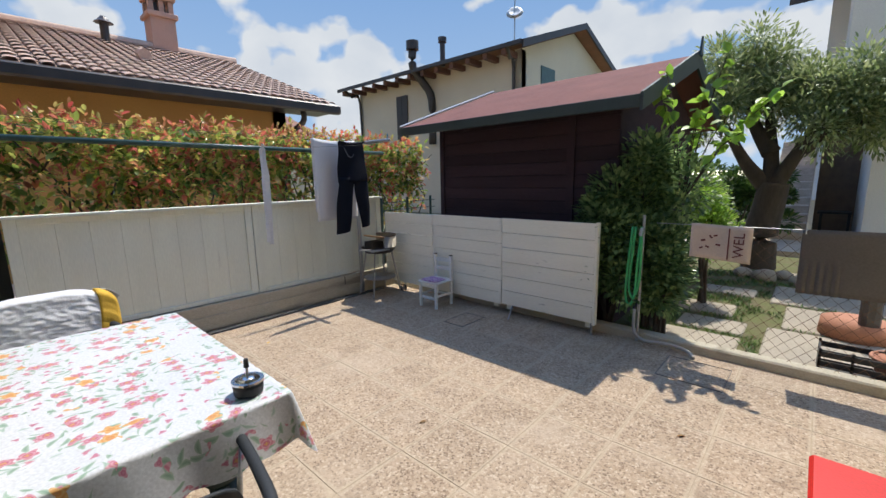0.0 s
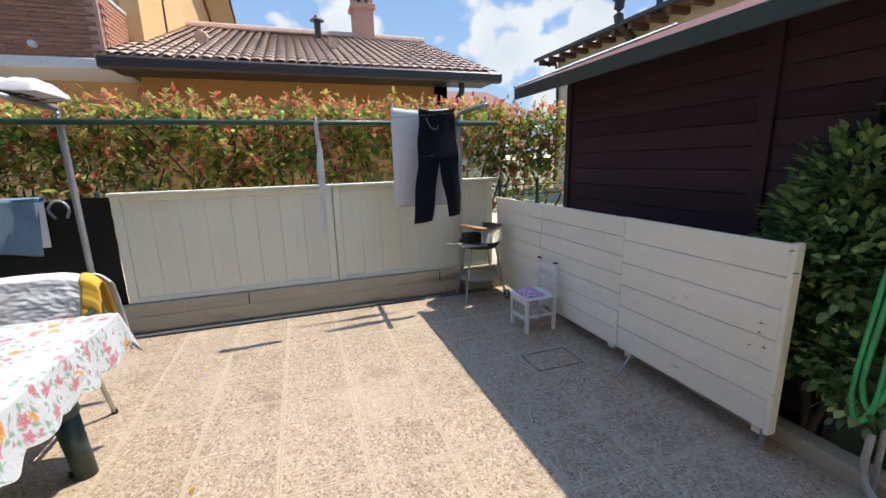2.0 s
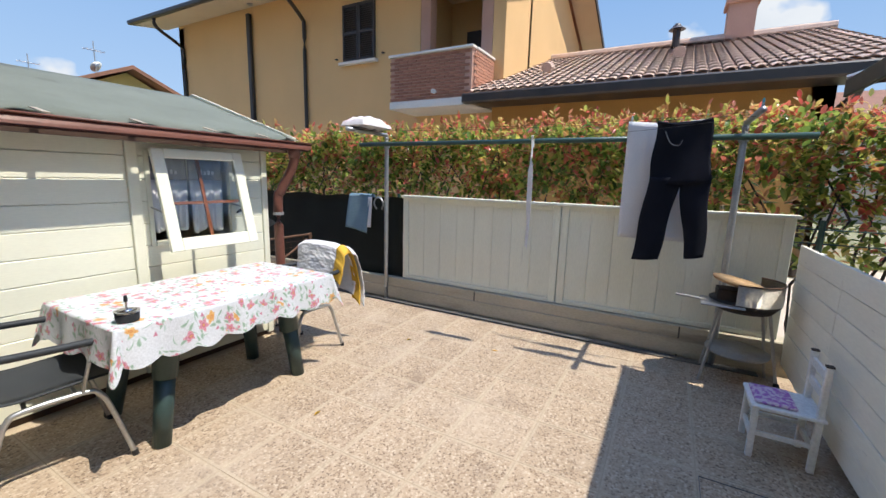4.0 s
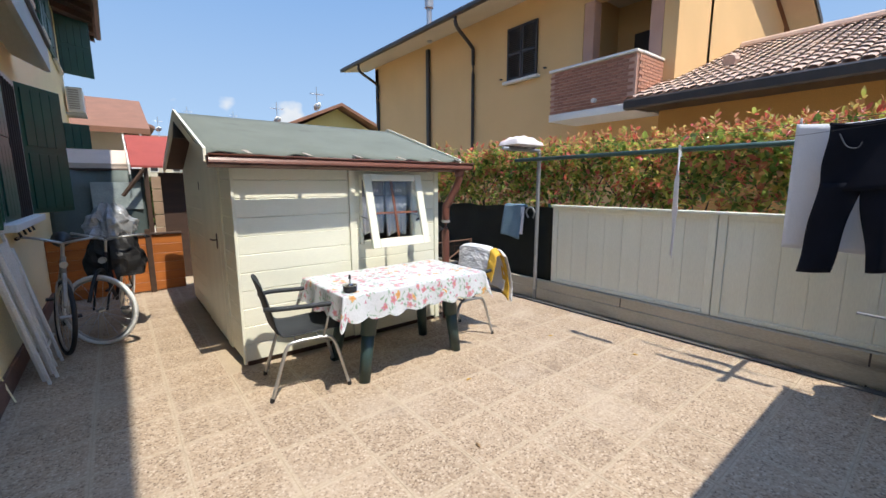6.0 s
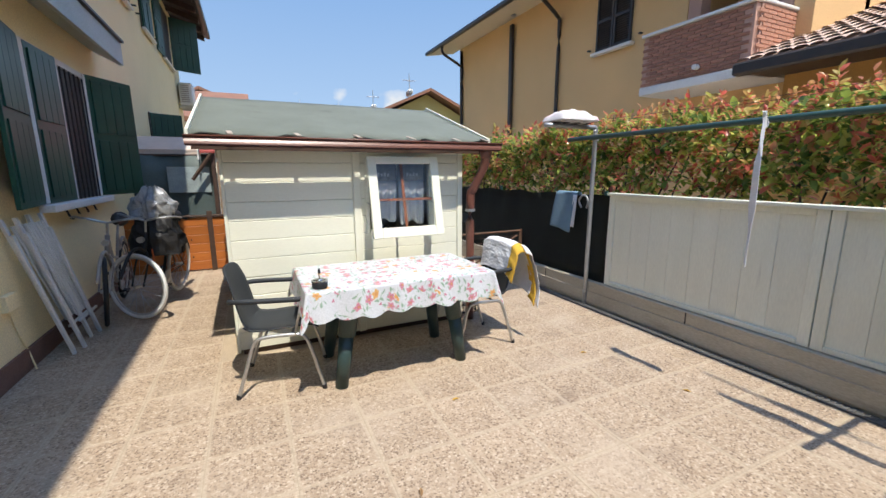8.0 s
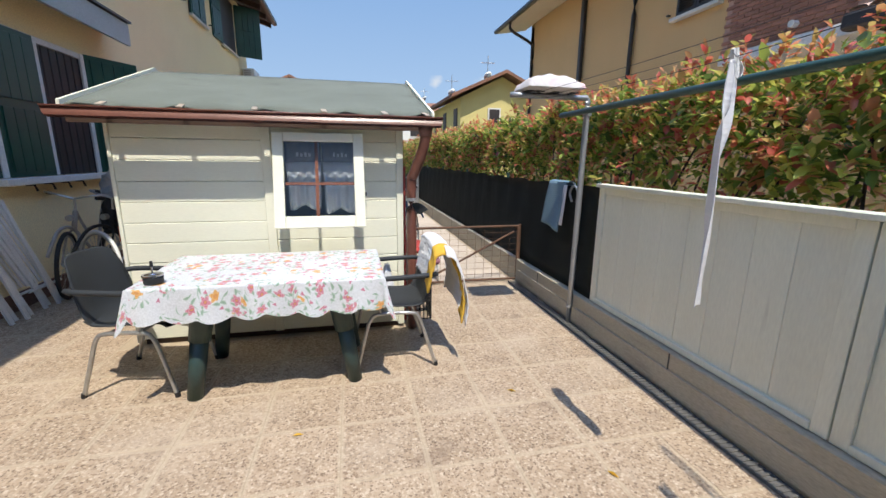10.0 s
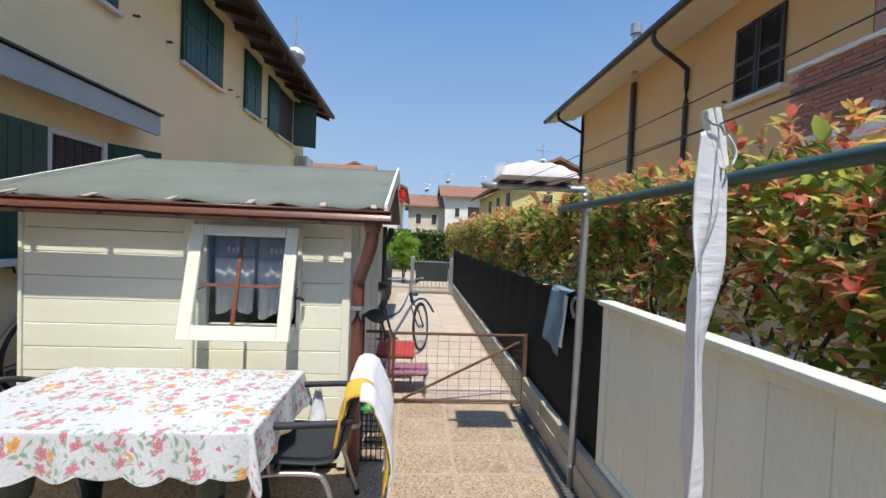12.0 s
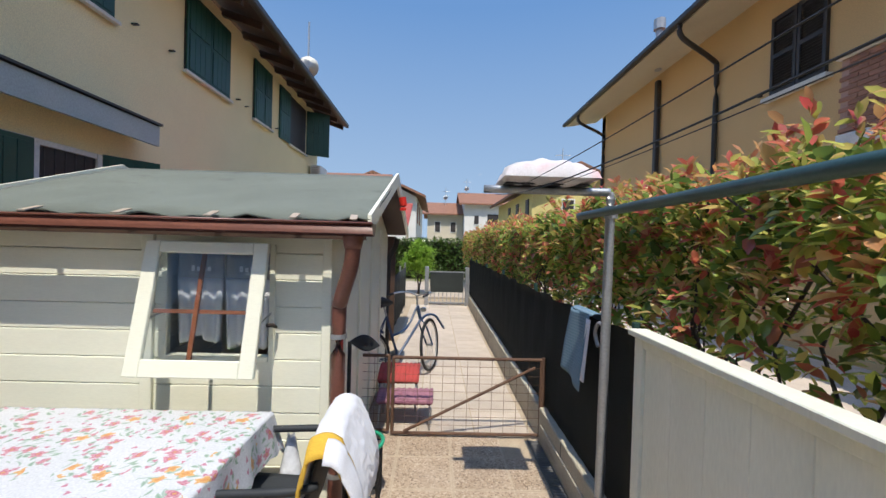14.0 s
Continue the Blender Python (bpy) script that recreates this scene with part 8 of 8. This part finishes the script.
s1, s2 = cn.new("ShaderNodeMath"), cn.new("ShaderNodeMath")
clk.new(big.outputs[0], s1.inputs[0]), clk.new(az.outputs[0], s1.inputs[1])
clk.new(s1.outputs[0], s2.inputs[0]), clk.new(hgt.outputs[0], s2.inputs[1])
# rounded heads along the edge of each cloud
puff, pk, s3 = cn.new("ShaderNodeTexVoronoi"), cn.new("ShaderNodeMath"), cn.new("ShaderNodeMath")
puff.feature = "SMOOTH_F1"
puff.inputs["Scale"].default_value, puff.inputs["Smoothness"].default_value, puff.inputs["Detail"].default_value = 13, 0.25, 1
clk.new(mpn.outputs[0], puff.inputs["Vector"])
pk.operation = "MULTIPLY_ADD"
pk.inputs[1].default_value, pk.inputs[2].default_value = -0.17, 0.07
clk.new(puff.outputs["Distance"], pk.inputs[0])
clk.new(s2.outputs[0], s3.inputs[0]), clk.new(pk.outputs[0], s3.inputs[1])
dens = cn.new("ShaderNodeMapRange")
dens.inputs[1].default_value, dens.inputs[2].default_value = 0.552, 0.60
clk.new(s3.outputs[0], dens.inputs[0])
shade = cn.new("ShaderNodeMixRGB")
shade.inputs[1].default_value, shade.inputs[2].default_value = (0.20, 0.225, 0.26, 1), (0.31, 0.318, 0.325, 1)
clk.new(fine_n.outputs[0], shade.inputs[0])
em, trn, mxn = cn.new("ShaderNodeEmission"), cn.new("ShaderNodeBsdfTransparent"), cn.new("ShaderNodeMixShader")
em.inputs[1].default_value = 1.0
blue = cn.new("ShaderNodeValToRGB")
blue.color_ramp.elements[0].position, blue.color_ramp.elements[1].position = 0.0, 0.5
blue.color_ramp.elements[0].color, blue.color_ramp.elements[1].color = (0.17, 0.235, 0.315, 1), (0.062, 0.128, 0.255, 1)
clk.new(sepn.outputs["Z"], blue.inputs[0])
veil = cn.new("ShaderNodeMixRGB")
clk.new(dens.outputs[0], veil.inputs[0]), clk.new(blue.outputs[0], veil.inputs[1]), clk.new(shade.outputs[0], veil.inputs[2])
clk.new(veil.outputs[0], em.inputs[0])
clear = cn.new("ShaderNodeMapRange")
clear.inputs[1].default_value, clear.inputs[2].default_value, clear.inputs[3].default_value, clear.inputs[4].default_value = 0.54, 0.65, 1.0, 0.0
clk.new(sepn.outputs["Z"], clear.inputs[0])
clk.new(clear.outputs[0], mxn.inputs[0]), clk.new(trn.outputs[0], mxn.inputs[1]), clk.new(em.outputs[0], mxn.inputs[2])
clk.new(mxn.outputs[0], cn["Material Output"].inputs[0])
bm = bmesh.new()
rows_c = []
for j in range(13):
    el_ = radians(0.5 + j * 3.4)
    rows_c.append([bm.verts.new((800 * math.cos(el_) * math.cos(a * math.pi / 36), 800 * math.cos(el_) * math.sin(a * math.pi / 36), 800 * math.sin(el_))) for a in range(72)])
for j in range(12):
    for a in range(72):
        bm.faces.new((rows_c[j][a], rows_c[j][(a + 1) % 72], rows_c[j + 1][(a + 1) % 72], rows_c[j + 1][a]))
structure("backdrop", bm, CLOUD, "white cumulus clouds in a blue summer sky", smooth=True)

# fallen leaves on the paving
for k, (x, y) in enumerate(((-2.05, 1.12), (-1.55, 1.75), (-3.3, 0.95), (-0.35, 2.6), (-3.5, 1.7))):
    a = k * 1.3
    b = bmesh.new()
    vs = [b.verts.new((x + s * math.cos(a + t), y + s * math.sin(a + t), z)) for s, t, z in ((0.03, 0, 0.004), (0.012, 1.4, 0.010), (0.03, 3.14, 0.004), (0.012, -1.4, 0.010))]
    b.faces.new(vs)
    bmesh.ops.solidify(b, geom=b.faces[:], thickness=0.001)
    solo("fallen_leaf", b, ROPE if k % 2 else YELLOW_CLOTH, "small dry yellow leaf lying on the paving", "leaf", group="fallen leaves")

# ---- paving pieces, last ----
floor = bpy.data.objects["floor"]
PITCH = 0.41
tile_me = mesh_of("tile", B(-0.2028, 0.2028, -0.2028, 0.2028, -0.004, 0.0, bevel=0.0015), TILE)
g = random.Random(17)
for i in range(-4, 9):
    x = -2.68 + PITCH * (i + 0.5)
    if x + 0.2 > 0.69 or x - 0.2 < -4.16:
        continue
    for j in range(-15, 4):
        y = 2.31 + PITCH * (j + 0.5)
        if y + 0.2 > 3.88 or y < -3.69:
            continue
        inside = -2.77 < x < -0.76 and -2.95 < y < -0.25
        if inside:
            continue
        if x < -2.76 and y < -1.3:
            continue
        piece("tile", tile_me, floor, (x, y, 0.0005 + g.uniform(-0.0008, 0.0008)))
cut_me = mesh_of("cut_tile", B(-0.2028, 0.2028, -0.163, 0.163, -0.004, 0.0, bevel=0.0015), TILE)
for i in range(-3, 9):
    x = -2.68 + PITCH * (i + 0.5)
    if -4.16 < x - 0.2 and x + 0.2 < 0.69:
        piece("tile", cut_me, floor, (x, 3.705, 0.0005 + g.uniform(-0.0008, 0.0008)))
edge_me = mesh_of("edge_tile", B(-0.075, 0.075, -0.2, 0.2, -0.004, 0.0, bevel=0.002), TILE)
for j in range(-9, 4):
    y = 2.31 + PITCH * (j + 0.5)
    piece("tile", edge_me, floor, (0.585, y, 0.0))
wall_me = mesh_of("wall_row_tile", B(-0.1145, 0.1145, -0.2022, 0.2022, -0.004, 0.0, bevel=0.0025), TILE)
for j in range(-8, 4):
    piece("tile", wall_me, floor, (-4.0275, 2.31 + PITCH * (j + 0.5), 0.0005 + g.uniform(-0.001, 0.001)))
pav_me = mesh_of("paver", B(-0.235, 0.235, -0.235, 0.235, -0.004, 0.0, bevel=0.002), PAVER)
for i in range(3):
    for j in range(15):
        piece("paver", pav_me, floor, (-3.0 - i * 0.48, -1.58 - j * 0.48, g.uniform(-0.001, 0.001)))
